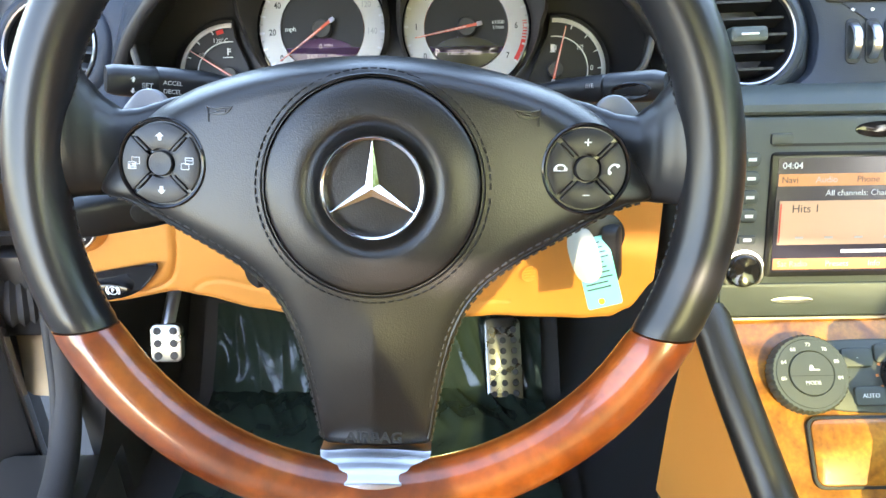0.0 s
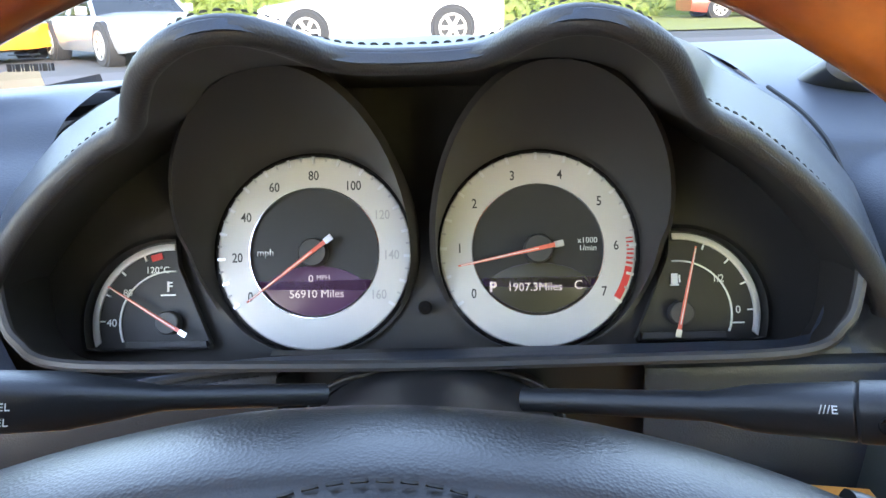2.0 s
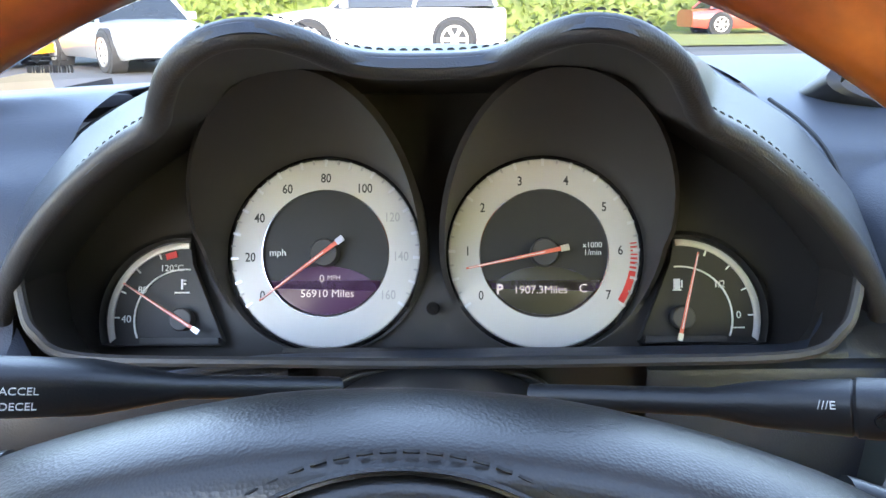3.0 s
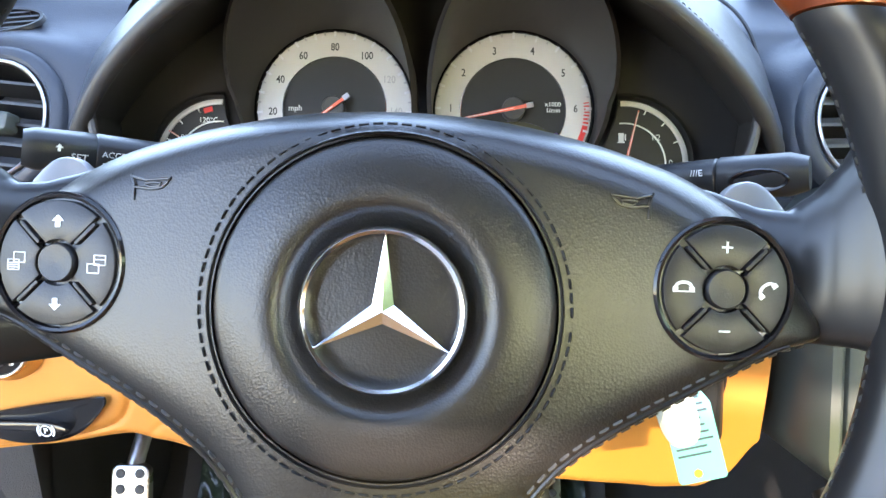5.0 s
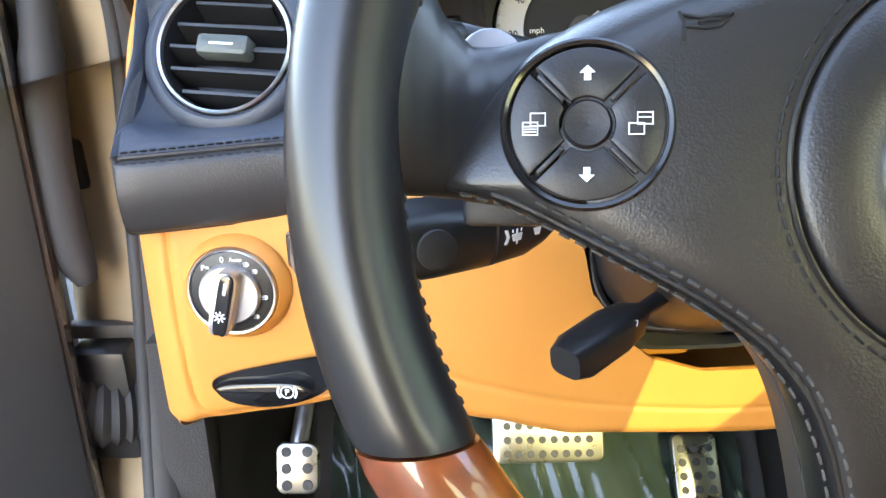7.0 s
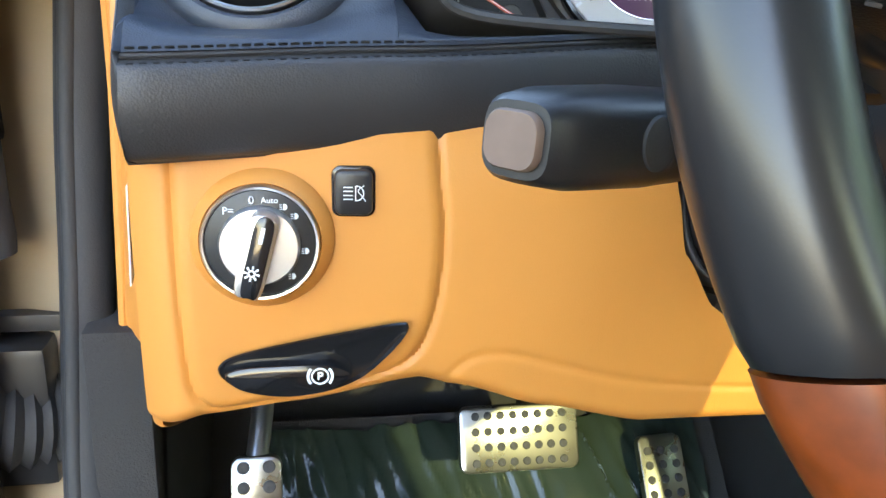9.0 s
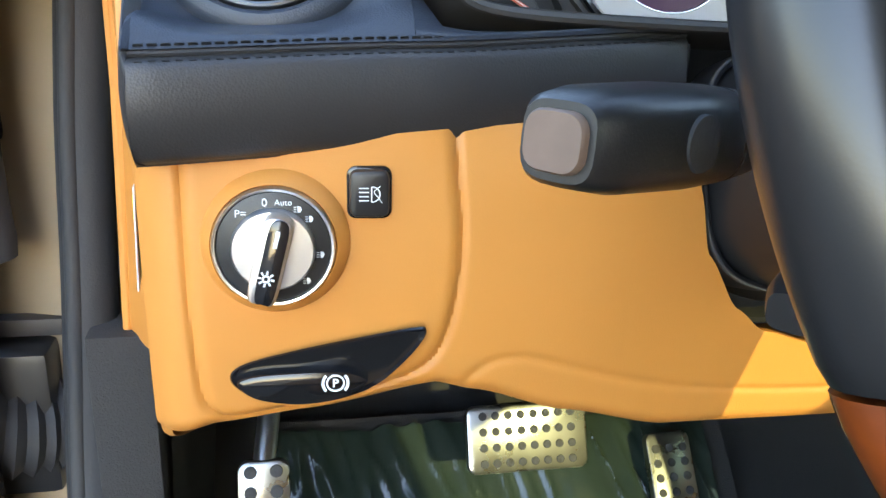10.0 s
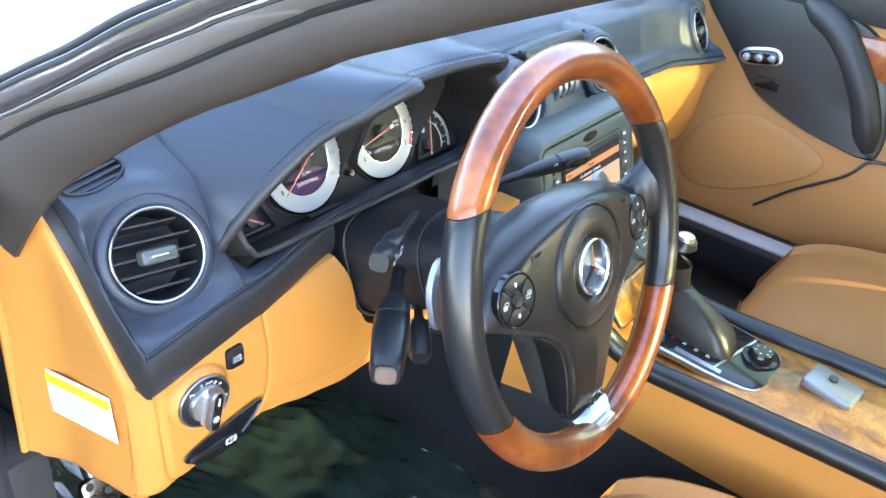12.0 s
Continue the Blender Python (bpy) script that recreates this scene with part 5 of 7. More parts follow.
bar = spline([(-0.0052, 0.0152), (0.0052, 0.0152), (0.0064, 0.0), (0.0056, -0.0185), (0.0, -0.0204), (-0.0056, -0.0185), (-0.0064, 0.0)], 5, closed=True)
bar = [(p.x, p.y) for p in bar][::-1]
part("grip_bar", moved(prism(bar, 0.006, 0.0190, 0.0014), rotk), SATIN, sw, "satin silver grip bar")
part("grip_face", moved(prism([(x * 0.66 + 0.0008, y * 0.97) for x, y in bar], 0.0185, 0.0200, 0.0006), rotk), GLOSS_BLACK, sw, "black face of the grip")
part("mark", moved(box(-0.0002, 0.0014, 0.005, 0.012, 0.0200, 0.0204), rotk), WHITE, sw, "white pointer mark", smooth=False)
star = []
for k in range(8):
    star.append(moved(box(0.0020, 0.0034, -0.0004, 0.0004, 0.0200, 0.0204), Matrix.Rotation(radians(45 * k), 4, 'Z')))
star.append(moved(lathe([(0.0017, 0.0200), (0.0017, 0.0204), (0.0009, 0.0204), (0.0009, 0.0200)], 16), Matrix()))
part("lamp_icon", moved(joined(*star), rotk @ Matrix.Translation((0, -0.0085, 0))), WHITE, sw, "white lamp symbol", smooth=False)
for s, a, r, sz in (("P=", 131, 0.0199, 0.0046), ("0", 99, 0.0200, 0.0050), ("Auto", 77, 0.0203, 0.0036)):
    lettering("lettering", s, sz, Matrix.Translation(polar(r, a, 0.0038)), sw, WHITE)
lamp_ic = plate_icon([(-0.0002, -0.0014), (0.0010, -0.0012), (0.0016, 0), (0.0010, 0.0012), (-0.0002, 0.0014)], *[[(-0.0018, y), (-0.0006, y), (-0.0006, y + 0.0003), (-0.0018, y + 0.0003)] for y in (-0.0012, -0.0002, 0.0008)])
for a in (58, 40, -8, -46):
    part("icon", lamp_ic, WHITE, sw, "white printed symbol", smooth=False, m=Matrix.Translation(polar(0.0200, a, 0.0038)))

wb = thing("headlamp_washer_button", face_frame(-0.2220, knee_y(-0.2220, 0.7010) - 0.0002, 0.7010, 2, -3), "small black rounded button with a washer symbol", "button")
part("surround", prism(round_rect(0.0190, 0.0225, 0.0040), -0.002, 0.0008, 0.0008), GLOSS_BLACK, wb)
part("cap", prism(round_rect(0.0165, 0.0200, 0.0034), 0.0, 0.0042, 0.0016), PLASTIC, wb)
lens_loop = [(0.0, 0.0032, 0), (0.0016, 0.0029, 0), (0.0030, 0.0016, 0), (0.0034, 0.0, 0), (0.0030, -0.0016, 0), (0.0016, -0.0029, 0), (0.0, -0.0032, 0)]
strokes = [sweep(spline(lens_loop, 4), 0.00026, 6), sweep([Vector(lens_loop[0]), Vector(lens_loop[-1])], 0.00026, 6), sweep(spline([(0.0044, -0.0036, 0), (0.0024, -0.0008, 0), (0.0010, 0.0012, 0), (0.0036, 0.0034, 0)], 4), 0.00020, 6)]
strokes += [sweep([Vector((-0.0052, y, 0)), Vector((-0.0012, y, 0))], 0.00024, 6) for y in (-0.0026, -0.0009, 0.0009, 0.0026)]
part("icon", joined(*strokes), WHITE, wb, "white outlined washer symbol", m=Matrix.Translation((0.0008, 0, 0.0043)))

pb = thing("parking_brake_release", face_frame(-0.2405, knee_y(-0.2405, 0.6220) - 0.0030, 0.6225, 0, -2) @ Matrix.Scale(0.975, 4), "black almond-shaped parking brake release with a white symbol", "handle")
al = [(-0.0420, -0.0030), (-0.0385, -0.0085), (-0.0300, -0.0135), (-0.0150, -0.0165), (0.0050, -0.0150), (0.0220, -0.0085), (0.0350, 0.0030), (0.0425, 0.0125), (0.0435, 0.0170), (0.0400, 0.0185), (0.0200, 0.0155), (-0.0050, 0.0110), (-0.0280, 0.0060), (-0.0390, 0.0020)]
al = [(p.x, p.y) for p in spline(al, 4, closed=True)]
part("recess", loft([[(x * 1.02, y * 1.04, 0.0012) for x, y in al], [(x, y, 0.0022) for x, y in al], [(x * 0.95, y * 0.90, 0.0004) for x, y in al]], cap=False, cap2=True), GLOSS_BLACK, pb)
grip = [(p.x, p.y) for p in spline([(-0.0400, -0.0040), (-0.0330, -0.0120), (-0.0150, -0.0160), (0.0040, -0.0145), (0.0160, -0.0085), (0.0175, -0.0030), (0.0060, 0.0010), (-0.0150, 0.0012), (-0.0330, 0.0000)], 4, closed=True)]
part("grip", prism(grip, -0.008, 0.0065, 0.0035), GLOSS_BLACK, pb, "black pull")
part("icon_ring", lathe([(0.0042, 0.0064), (0.0042, 0.0068), (0.0034, 0.0068), (0.0034, 0.0064)], 28), WHITE, pb, smooth=False, m=Matrix.Translation((0.0035, -0.0045, 0)))
lettering("icon_letter", "P", 0.0056, Matrix.Translation((0.0035, -0.0045, 0.0068)), pb, WHITE, bold=0.0001)
for s in (0, 180):
    o = circle(0.0062, 8, a0=s - 42, a1=s + 42) + circle(0.0049, 8, a0=s + 42, a1=s - 42)
    part("icon_arc", moved(prism(o, 0.0064, 0.0068, 0.0001), Matrix.Translation((0.0035, -0.0045, 0))), WHITE, pb, smooth=False)

# ---- centre stack: head unit, climate panel, wood, shifter ----
RT = 16.0
radio = thing("head_unit", face_frame(0.2375, 0.158, 0.6165, RT), "grey head unit with an orange-lit screen, disc slot and buttons", "car radio")
part("casing", prism(round_rect(0.236, 0.150, 0.012, 6, 0.118, 0.076), -0.12, 0.004, 0.004), STACK, radio)
part("screen_bezel", prism(round_rect(0.158, 0.094, 0.004, 3, 0.118, 0.078), 0.003, 0.0062, 0.0012), SCREEN_BEZEL, radio)
part("surround", loft([[(x, y, z) for x, y in round_rect(0.236 + 2 * d, 0.150 + d, 0.012 + d, 6, 0.118, 0.076 + d / 2)] for d, z in ((0.0004, -0.010), (0.0006, 0.0012), (0.0030, 0.0034), (0.0080, 0.0026), (0.0150, -0.005), (0.0210, -0.025), (0.0240, -0.080))], cap=False), STACK, radio, "smooth dark surround of the head unit")
scr = part("screen", prism([(0.044, 0.035), (0.192, 0.035), (0.192, 0.121), (0.044, 0.121)], 0.0060, 0.0068, 0.0002), SCREEN_DARK, radio, "lit colour screen with orange bars", smooth=False)


def bar_on(name, x0, x1, y0, y1, mat, z=0.0068):
    return part(name, box(x0, x1, y0, y1, z, z + 0.0005), mat, scr, smooth=False)


bar_on("top_bar", 0.045, 0.191, 0.100, 0.1090, SCREEN_ORANGE)
bar_on("channel_field", 0.047, 0.191, 0.056, 0.0890, SCREEN_PEACH)
bar_on("bottom_bar", 0.045, 0.191, 0.037, 0.0455, SCREEN_ORANGE)
bar_on("pointer_line", 0.0475, 0.0483, 0.058, 0.0870, RED, 0.0073)
for k in range(5):
    bar_on("scale_number", 0.060 + 0.022 * k, 0.066 + 0.022 * k, 0.0605, 0.0622, GREY_PRINT, 0.0073)
for s, x, y, sz, mt in (("04:04", 0.047, 0.1150, 0.0068, WHITE), ("Navi", 0.047, 0.1045, 0.0066, BLACK_PRINT), ("Audio", 0.072, 0.1045, 0.0066, GREY_PRINT), ("Phone", 0.102, 0.1045, 0.0066, BLACK_PRINT), ("All channels: Channels", 0.080, 0.0945, 0.0062, WHITE), ("Hits 1", 0.056, 0.0830, 0.0086, BLACK_PRINT), ("Sat Radio", 0.048, 0.0412, 0.0060, GREY_PRINT), ("Presets", 0.084, 0.0412, 0.0060, GREY_PRINT), ("Info", 0.116, 0.0412, 0.0060, GREY_PRINT)):
    lettering("screen_text", s, sz, Matrix.Translation((x, y, 0.0074)), scr, mt, align='LEFT')
bar_on("title_bar", 0.095, 0.150, 0.0495, 0.0520, WHITE, 0.0070)
part("disc_slot", box(0.040, 0.200, 0.1290, 0.1312, 0.0034, 0.0046), BLACK_PRINT, radio, smooth=False)
part("eject_key", prism(round_rect(0.016, 0.008, 0.0015, 2, 0.046, 0.1345), 0.003, 0.0062, 0.001), STACK, radio)
part("badge", prism([(x * 1.6, y * 0.5) for x, y in circle(0.012, 20, 0.118 / 1.6, 0.1405 / 0.5)], 0.0035, 0.0044, 0.0004), GLOSS_BLACK, radio)
for i, y in enumerate((0.120, 0.106, 0.092, 0.078, 0.060)):
    k = part("key", prism(round_rect(0.013, 0.0105 if i < 4 else 0.006, 0.004 if i < 4 else 0.001, 4, 0.025, y), 0.0032, 0.0066, 0.0012), STACK, radio)
    part("key_print", box(0.022, 0.028, y - 0.0012, y + 0.0012, 0.0066, 0.0069), WHITE, k, smooth=False)
    k = part("key", prism(round_rect(0.013, 0.0105 if i < 4 else 0.006, 0.004 if i < 4 else 0.001, 4, 0.211, y), 0.0032, 0.0066, 0.0012), STACK, radio)
    part("key_print", box(0.208, 0.214, y - 0.0012, y + 0.0012, 0.0066, 0.0069), WHITE, k, smooth=False)
for x in (0.024, 0.212):
    part("knob_ring", lathe([(0.0165, 0.003), (0.0160, 0.0052), (0.0140, 0.0056), (0.0128, 0.004)], 44), SATIN, radio, "satin ring", m=Matrix.Translation((x, 0.036, 0)))
    part("knob", lathe([(0.0122, 0.003), (0.0122, 0.0075), (0.0112, 0.0085), (0.006, 0.0070), (0.0, 0.0066)], 44), GLOSS_BLACK, radio, "round volume knob", m=Matrix.Translation((x, 0.036, 0)))
part("lower_flap", prism(round_rect(0.222, 0.026, 0.003, 3, 0.118, 0.0130), 0.003, 0.0062, 0.0015), STACK, radio, "flat flap with an oval grip")
part("flap_grip", prism([(x, y) for x, y in circle(0.016, 28, 0.062, 0.013, ry=0.0028)], 0.0060, 0.0072, 0.0008), SATIN, radio)
part("chrome_line", box(0.002, 0.234, -0.0030, -0.0008, 0.001, 0.0052), SATIN, radio, smooth=False)

# upper switch panel between the centre vents
upper = thing("switch_panel", face_frame(0.375, 0.246, 0.819, 26), "dark panel with hazard switch and ribbed silver vent wheels", "switch panel")
o = spline([(-0.049, -0.012), (-0.053, 0.012), (-0.066, 0.034), (-0.090, 0.048), (-0.06, 0.054), (0.0, 0.055), (0.06, 0.054), (0.090, 0.048), (0.066, 0.034), (0.053, 0.012), (0.049, -0.012), (0.054, -0.034), (0.070, -0.052), (0.0, -0.056), (-0.070, -0.052), (-0.054, -0.034)], 5, closed=True)
part("bezel", prism([(p.x, p.y) for p in o][::-1], -0.06, -0.018, 0.006), DASH, upper)
for k, x in enumerate((-0.0225, -0.0075, 0.0075, 0.0225)):
    w = part("thumbwheel", moved(lathe([(0.0135, -0.0034), (0.0150, -0.0026), (0.0150, 0.0026), (0.0135, 0.0034)], 40), Matrix.Translation((x, -0.012, -0.022)) @ Matrix.Rotation(radians(90), 4, 'Y')), SATIN, upper, "ribbed silver thumbwheel")
    part("wheel_well", prism(round_rect(0.0110, 0.034, 0.004, 3, x, -0.012), -0.02, -0.0165, 0.0005), BLACK_PRINT, upper)
    part("icon", plate_icon([(-0.0018, 0), (0.0, -0.0015), (0.0018, 0), (0.0, 0.0015)]), WHITE, upper, smooth=False, m=Matrix.Translation((x, 0.012, -0.0172)))
key = part("switch_bar", prism(round_rect(0.150, 0.015, 0.006, 5, 0, 0.040), -0.019, -0.0145, 0.0016), PLASTIC, upper)
part("hazard_triangle", prism([(-0.0045, -0.0035), (0.0045, -0.0035), (0.0, 0.0045)], -0.0146, -0.0140, 0.0002), RED, key, "red hazard triangle", smooth=False, m=Matrix.Translation((-0.012, 0.040, 0)))
part("switch_bar", prism(round_rect(0.090, 0.011, 0.005, 5, 0, 0.0235), -0.019, -0.0150, 0.0014), PLASTIC, upper)
for x in (-0.05, -0.03, 0.02, 0.045):
    part("icon", plate_icon(*frame_icon(-0.002, -0.0014, 0.004, 0.0028)), WHITE, upper, smooth=False, m=Matrix.Translation((x * 0.7, 0.0235, -0.0149)))

# sloping wood face and flat console top
console = thing("centre_console", Matrix(), "glossy burl wood console with black padded edges, tan sides", "console")


def con_line(s):
    """The console's spine, from the head unit down the slope and back between the seats: y, z, half width."""
    return lerp3([(0.0, 0.163, 0.6165, 0.126), (0.25, 0.115, 0.574, 0.113), (0.5, 0.0606, 0.522, 0.094), (0.62, 0.030, 0.506, 0.088), (0.8, -0.02, 0.506, 0.086), (1.5, -0.20, 0.518, 0.085), (2.2, -0.42, 0.530, 0.085)], s)


def lerp3(tab, s):
    for a, b in zip(tab, tab[1:]):
        if s <= b[0]:
            t = (s - a[0]) / (b[0] - a[0])
            return [p + (q - p) * t for p, q in zip(a[1:], b[1:])]
    return list(tab[-1][1:])


rings = []
for i in range(60):
    y, z, h = con_line(2.2 * i / 59)
    rings.append([(MID + h * u, y, z + 0.004 * (1 - u * u)) for u in [-1 + 0.1 * k for k in range(21)]])
part("wood_face", loft(rings, closed=False), WOOD_DASH, console, "yellow-brown burl veneer, lacquered")
for s in (-1, 1):
    path = []
    for i in range(40):
        y, z, h = con_line(2.2 * i / 39)
        path.append(Vector((MID + s * (h + 0.010), y, z + 0.002)))
    part("padded_edge", sweep(path, 0.0155, 16), LEATHER, console, "black leather padded edge")
    path2 = [p + Vector((-s * 0.0128, 0, 0.004)) for p in path]
    part("edge_strip", sweep(path2, 0.0018, 6), PLASTIC, console)
    # tan side running down to the carpet
    rings, low = [], []
    for i in range(40):
        y, z, h = con_line(2.2 * i / 39)
        x0 = MID + s * (h + 0.016)
        rings.append([(x0, y, z - 0.004), (x0 + s * 0.004, y + 0.01, z - 0.05), (x0 + s * 0.004, y + 0.02, z * 0.5 + 0.195), (x0 + s * 0.002, y + 0.03, 0.398)])
        low.append([(x0 + s * 0.0005, y + 0.028, 0.404), (x0 - s * 0.004, y + 0.035, 0.34), (x0 - s * 0.010, y + 0.04, 0.24)])
    part("side_panel", loft(rings, closed=False), TAN, console, "tan leather console side")
    part("carpet_side", loft(low, closed=False), CARPET, console, "black carpet below the tan side")

clim = thing("climate_panel", face_frame(MID - 0.006, 0.1245, 0.5825, 45) @ Matrix.Scale(0.96, 4), "grey climate control panel with two ribbed dials set in wood", "climate control")
o = [(p.x, p.y) for p in spline([(-0.060, 0.024), (0.0, 0.028), (0.060, 0.024), (0.080, 0.0), (0.060, -0.024), (0.0, -0.030), (-0.060, -0.024), (-0.080, 0.0)], 5, closed=True)][::-1]
part("plate", prism(o, -0.01, 0.0055, 0.002), STACK, clim)
for x in (-0.067, 0.067):
    n = 90
    rg = []
    for z, r in ((0.0, 0.0300), (0.010, 0.0300), (0.0125, 0.0285)):
        rg.append([((r + (0.0006 if k % 2 else -0.0003)) * math.cos(2 * math.pi * k / n), (r + (0.0006 if k % 2 else -0.0003)) * math.sin(2 * math.pi * k / n), z) for k in range(n)])
    dl = part("dial", loft(rg), STACK, clim, "ribbed temperature dial", m=Matrix.Translation((x, 0, 0.003)))
    part("dial_cap", lathe([(0.0270, 0.0120), (0.0262, 0.0132), (0.0178, 0.0135), (0.0172, 0.0125), (0.0165, 0.0145), (0.0, 0.0148)], 56), STACK, dl)
    for k, s in enumerate(("60", "64", "68", "72", "76", "80", "84")):
        lettering("numeral", s, 0.0042, Matrix.Translation(polar(0.0220, 190 - k * 33.3, 0.0138)), dl, WHITE)
    lettering("mode_text", "MODE", 0.0042, Matrix.Translation((0, -0.0075, 0.0150)), dl, WHITE)
    part("cap_split", box(-0.0160, 0.0160, -0.0022, -0.0018, 0.0146, 0.0150), BLACK_PRINT, dl, smooth=False)
    part("airflow_icon", plate_icon([(-0.002, 0), (0.002, 0), (0.001, 0.004), (-0.001, 0.004)], [(0.002, 0), (0.006, 0), (0.006, 0.001), (0.002, 0.001)]), WHITE, dl, smooth=False, m=Matrix.Translation((0, 0.002, 0.0149)))
for x, y, s in ((-0.026, 0.013, "-"), (0.0, 0.016, ""), (0.026, 0.013, ""), (-0.020, -0.017, "AUTO"), (0.012, -0.018, "")):
    k = part("key", prism(round_rect(0.024, 0.015, 0.003, 3, x, y), 0.004, 0.0085, 0.0014), STACK, clim)
    if s:
        lettering("key_text", s, 0.0048, Matrix.Translation((x, y, 0.0087)), k, WHITE)
fan = part("fan_dial", lathe([(0.0150, 0.004), (0.0150, 0.013), (0.0140, 0.0145), (0.0, 0.0145)], 44), GLOSS_BLACK, clim, "black fan dial with amber marks", m=Matrix.Translation((0.006, -0.001, 0)))
for k in range(9):
    part("amber_mark", moved(box(0.0165, 0.0185, -0.001, 0.001, 0.0055, 0.0064), Matrix.Rotation(radians(60 + 30 * k), 4, 'Z')), SCREEN_ORANGE, fan, smooth=False)
lid = thing("ashtray_lid", face_frame(MID, 0.0835, 0.5440, 45), "burl wood lid below the climate panel", "lid")
part("lid_groove", prism(round_rect(0.150, 0.052, 0.008, 5), -0.004, 0.0046, 0.0005), BLACK_PRINT, lid)
part("lid_wood", prism(round_rect(0.146, 0.048, 0.007, 5), -0.002, 0.0062, 0.0022), WOOD_DASH, lid)

# shift gate, lever, side controller, lid
gate = thing("shift_gate", pose(MID + 0.004, -0.050, 0.5150, 3, 0, 0), "black shift gate with a silver frame and white letters", "gear selector")
o = [(p.x, p.y) for p in spline([(-0.060, 0.085), (0.0, 0.092), (0.060, 0.085), (0.066, 0.03), (0.062, -0.035), (0.048, -0.070), (0.0, -0.082), (-0.048, -0.070), (-0.062, -0.035), (-0.066, 0.03)], 5, closed=True)][::-1]
part("silver_frame", prism(o, -0.004, 0.0045, 0.002), SATIN, gate, "satin silver frame")
part("gate_plate", prism(offset(o, 0.004), 0.0, 0.0056, 0.001), GLOSS_BLACK, gate)
part("slot", prism(round_rect(0.010, 0.085, 0.004, 4, 0.0, 0.030), 0.0054, 0.0060, 0.0002), BLACK_PRINT, gate)
for k, s in enumerate(("P", "R", "N", "D")):
    lettering("gear_mark", s, 0.0075, Matrix.Translation((-0.034, 0.056 - k * 0.017, 0.0060)), gate, RED if s == "P" else WHITE)
part("gate_divider", moved(box(-0.0015, 0.0015, -0.055, 0.055, 0.0056, 0.0064), Matrix.Translation((0.0, -0.020, 0)) @ Matrix.Rotation(radians(78), 4, 'Z')), SATIN, gate, "silver divider", smooth=False)
part("mode_bar", box(-0.056, -0.048, -0.02, 0.045, 0.0056, 0.0062), SATIN, gate, smooth=False)
lever = thing("shift_lever", pose(MID + 0.004, -0.010, 0.514), "gear lever with a leather boot and a silver-capped grip", "gear lever")
part("boot", loft([[(x * k, y * k + dy, z) for x, y in round_rect(0.062, 0.10, 0.02, 6)] for k, dy, z in ((1.0, -0.012, 0.0), (0.95, -0.010, 0.014), (0.85, -0.004, 0.030), (0.66, 0.010, 0.046), (0.46, 0.026, 0.060), (0.34, 0.036, 0.070))]), LEATHER, lever, "wrinkled black leather boot")
path = [Vector((0, 0.036, 0.064)), Vector((0, 0.042, 0.080)), Vector((0, 0.048, 0.10)), Vector((0, 0.050, 0.128)), Vector((0, 0.047, 0.140))]
part("collar", sweep([Vector((0, 0.036, 0.064)), Vector((0, 0.040, 0.072))], 0.0125, 20), SATIN, lever, "silver collar")
part("grip", sweep(path, [0.0135, 0.0155, 0.0185, 0.0195, 0.0150], 20), LEATHER_RIM, lever)
part("grip_cap", moved(lathe([(0.0125, 0), (0.011, 0.006), (0.006, 0.009), (0, 0.0095)], 24), Matrix.Translation((0, 0.048, 0.138))), SATIN, lever, "satin cap")
ctrl = part("turn_control", lathe([(0.024, 0.004), (0.0235, 0.0085), (0.017, 0.0095), (0.0155, 0.019), (0.0140, 0.0205), (0, 0.0205)], 40), GLOSS_BLACK, gate, "round black control knob", m=Matrix.Translation((0.018, -0.048, 0)))
for k in range(6):
    part("knob_mark", moved(box(0.008, 0.011, -0.0006, 0.0006, 0.0203, 0.0208), Matrix.Rotation(radians(60 * k), 4, 'Z')), WHITE, ctrl, smooth=False)
tray = thing("roof_switch_lid", pose(MID + 0.022, -0.192, 0.521, 3, 0, -8), "silver-grey flip lid with a round button in the wood console", "lid")
part("lid", prism(round_rect(0.052, 0.066, 0.006, 5), 0.0, 0.012, 0.005), PADDLE, tray)
part("button", lathe([(0.006, 0.013), (0.006, 0.0152), (0.0, 0.0155)], 20), STACK, tray, m=Matrix.Translation((0.006, 0.004, 0)))

# ignition key with paper tags
keyt = thing("ignition_key", Matrix.Translation((0.152, 0.170, 0.680)), "black ignition key hanging in the dash lock", "key")
part("lock_bezel", moved(lathe([(0.020, -0.01), (0.019, 0.004), (0.016, 0.006), (0.0, 0.006)], 32), face_frame(0, 0, 0, 5, 15)), PLASTIC, keyt)
part("key_body", moved(prism(round_rect(0.016, 0.046, 0.006, 4, 0, -0.012), 0.005, 0.016, 0.003), face_frame(0, 0, 0, 5, 60)), PLASTIC, keyt)
tg = thing("paper_key_tag", Matrix.Translation((0.149, 0.150, 0.661)) @ pose(0, 0, 0, 62, -12, 4), "teal paper tag with handwritten lines hanging from the key", "tag")
part("paper", prism(round_rect(0.026, 0.052, 0.002, 3), -0.0004, 0.0004, 0.0001), TAG, tg, smooth=False)
for k in range(10):
    part("written_line", box(-0.0105, 0.006 + (k * 5 % 4) * 0.0014, 0.021 - k * 0.0037, 0.0222 - k * 0.0037, 0.0004, 0.0006), material("blue_ink", (0.012, 0.05, 0.09), 0.6), tg, smooth=False)
part("punch_dot", moved(lathe([(0.0022, 0.0004), (0.0022, 0.0007), (0, 0.0007)], 14), Matrix.Translation((-0.002, -0.0215, 0))), YELLOW, tg, smooth=False)
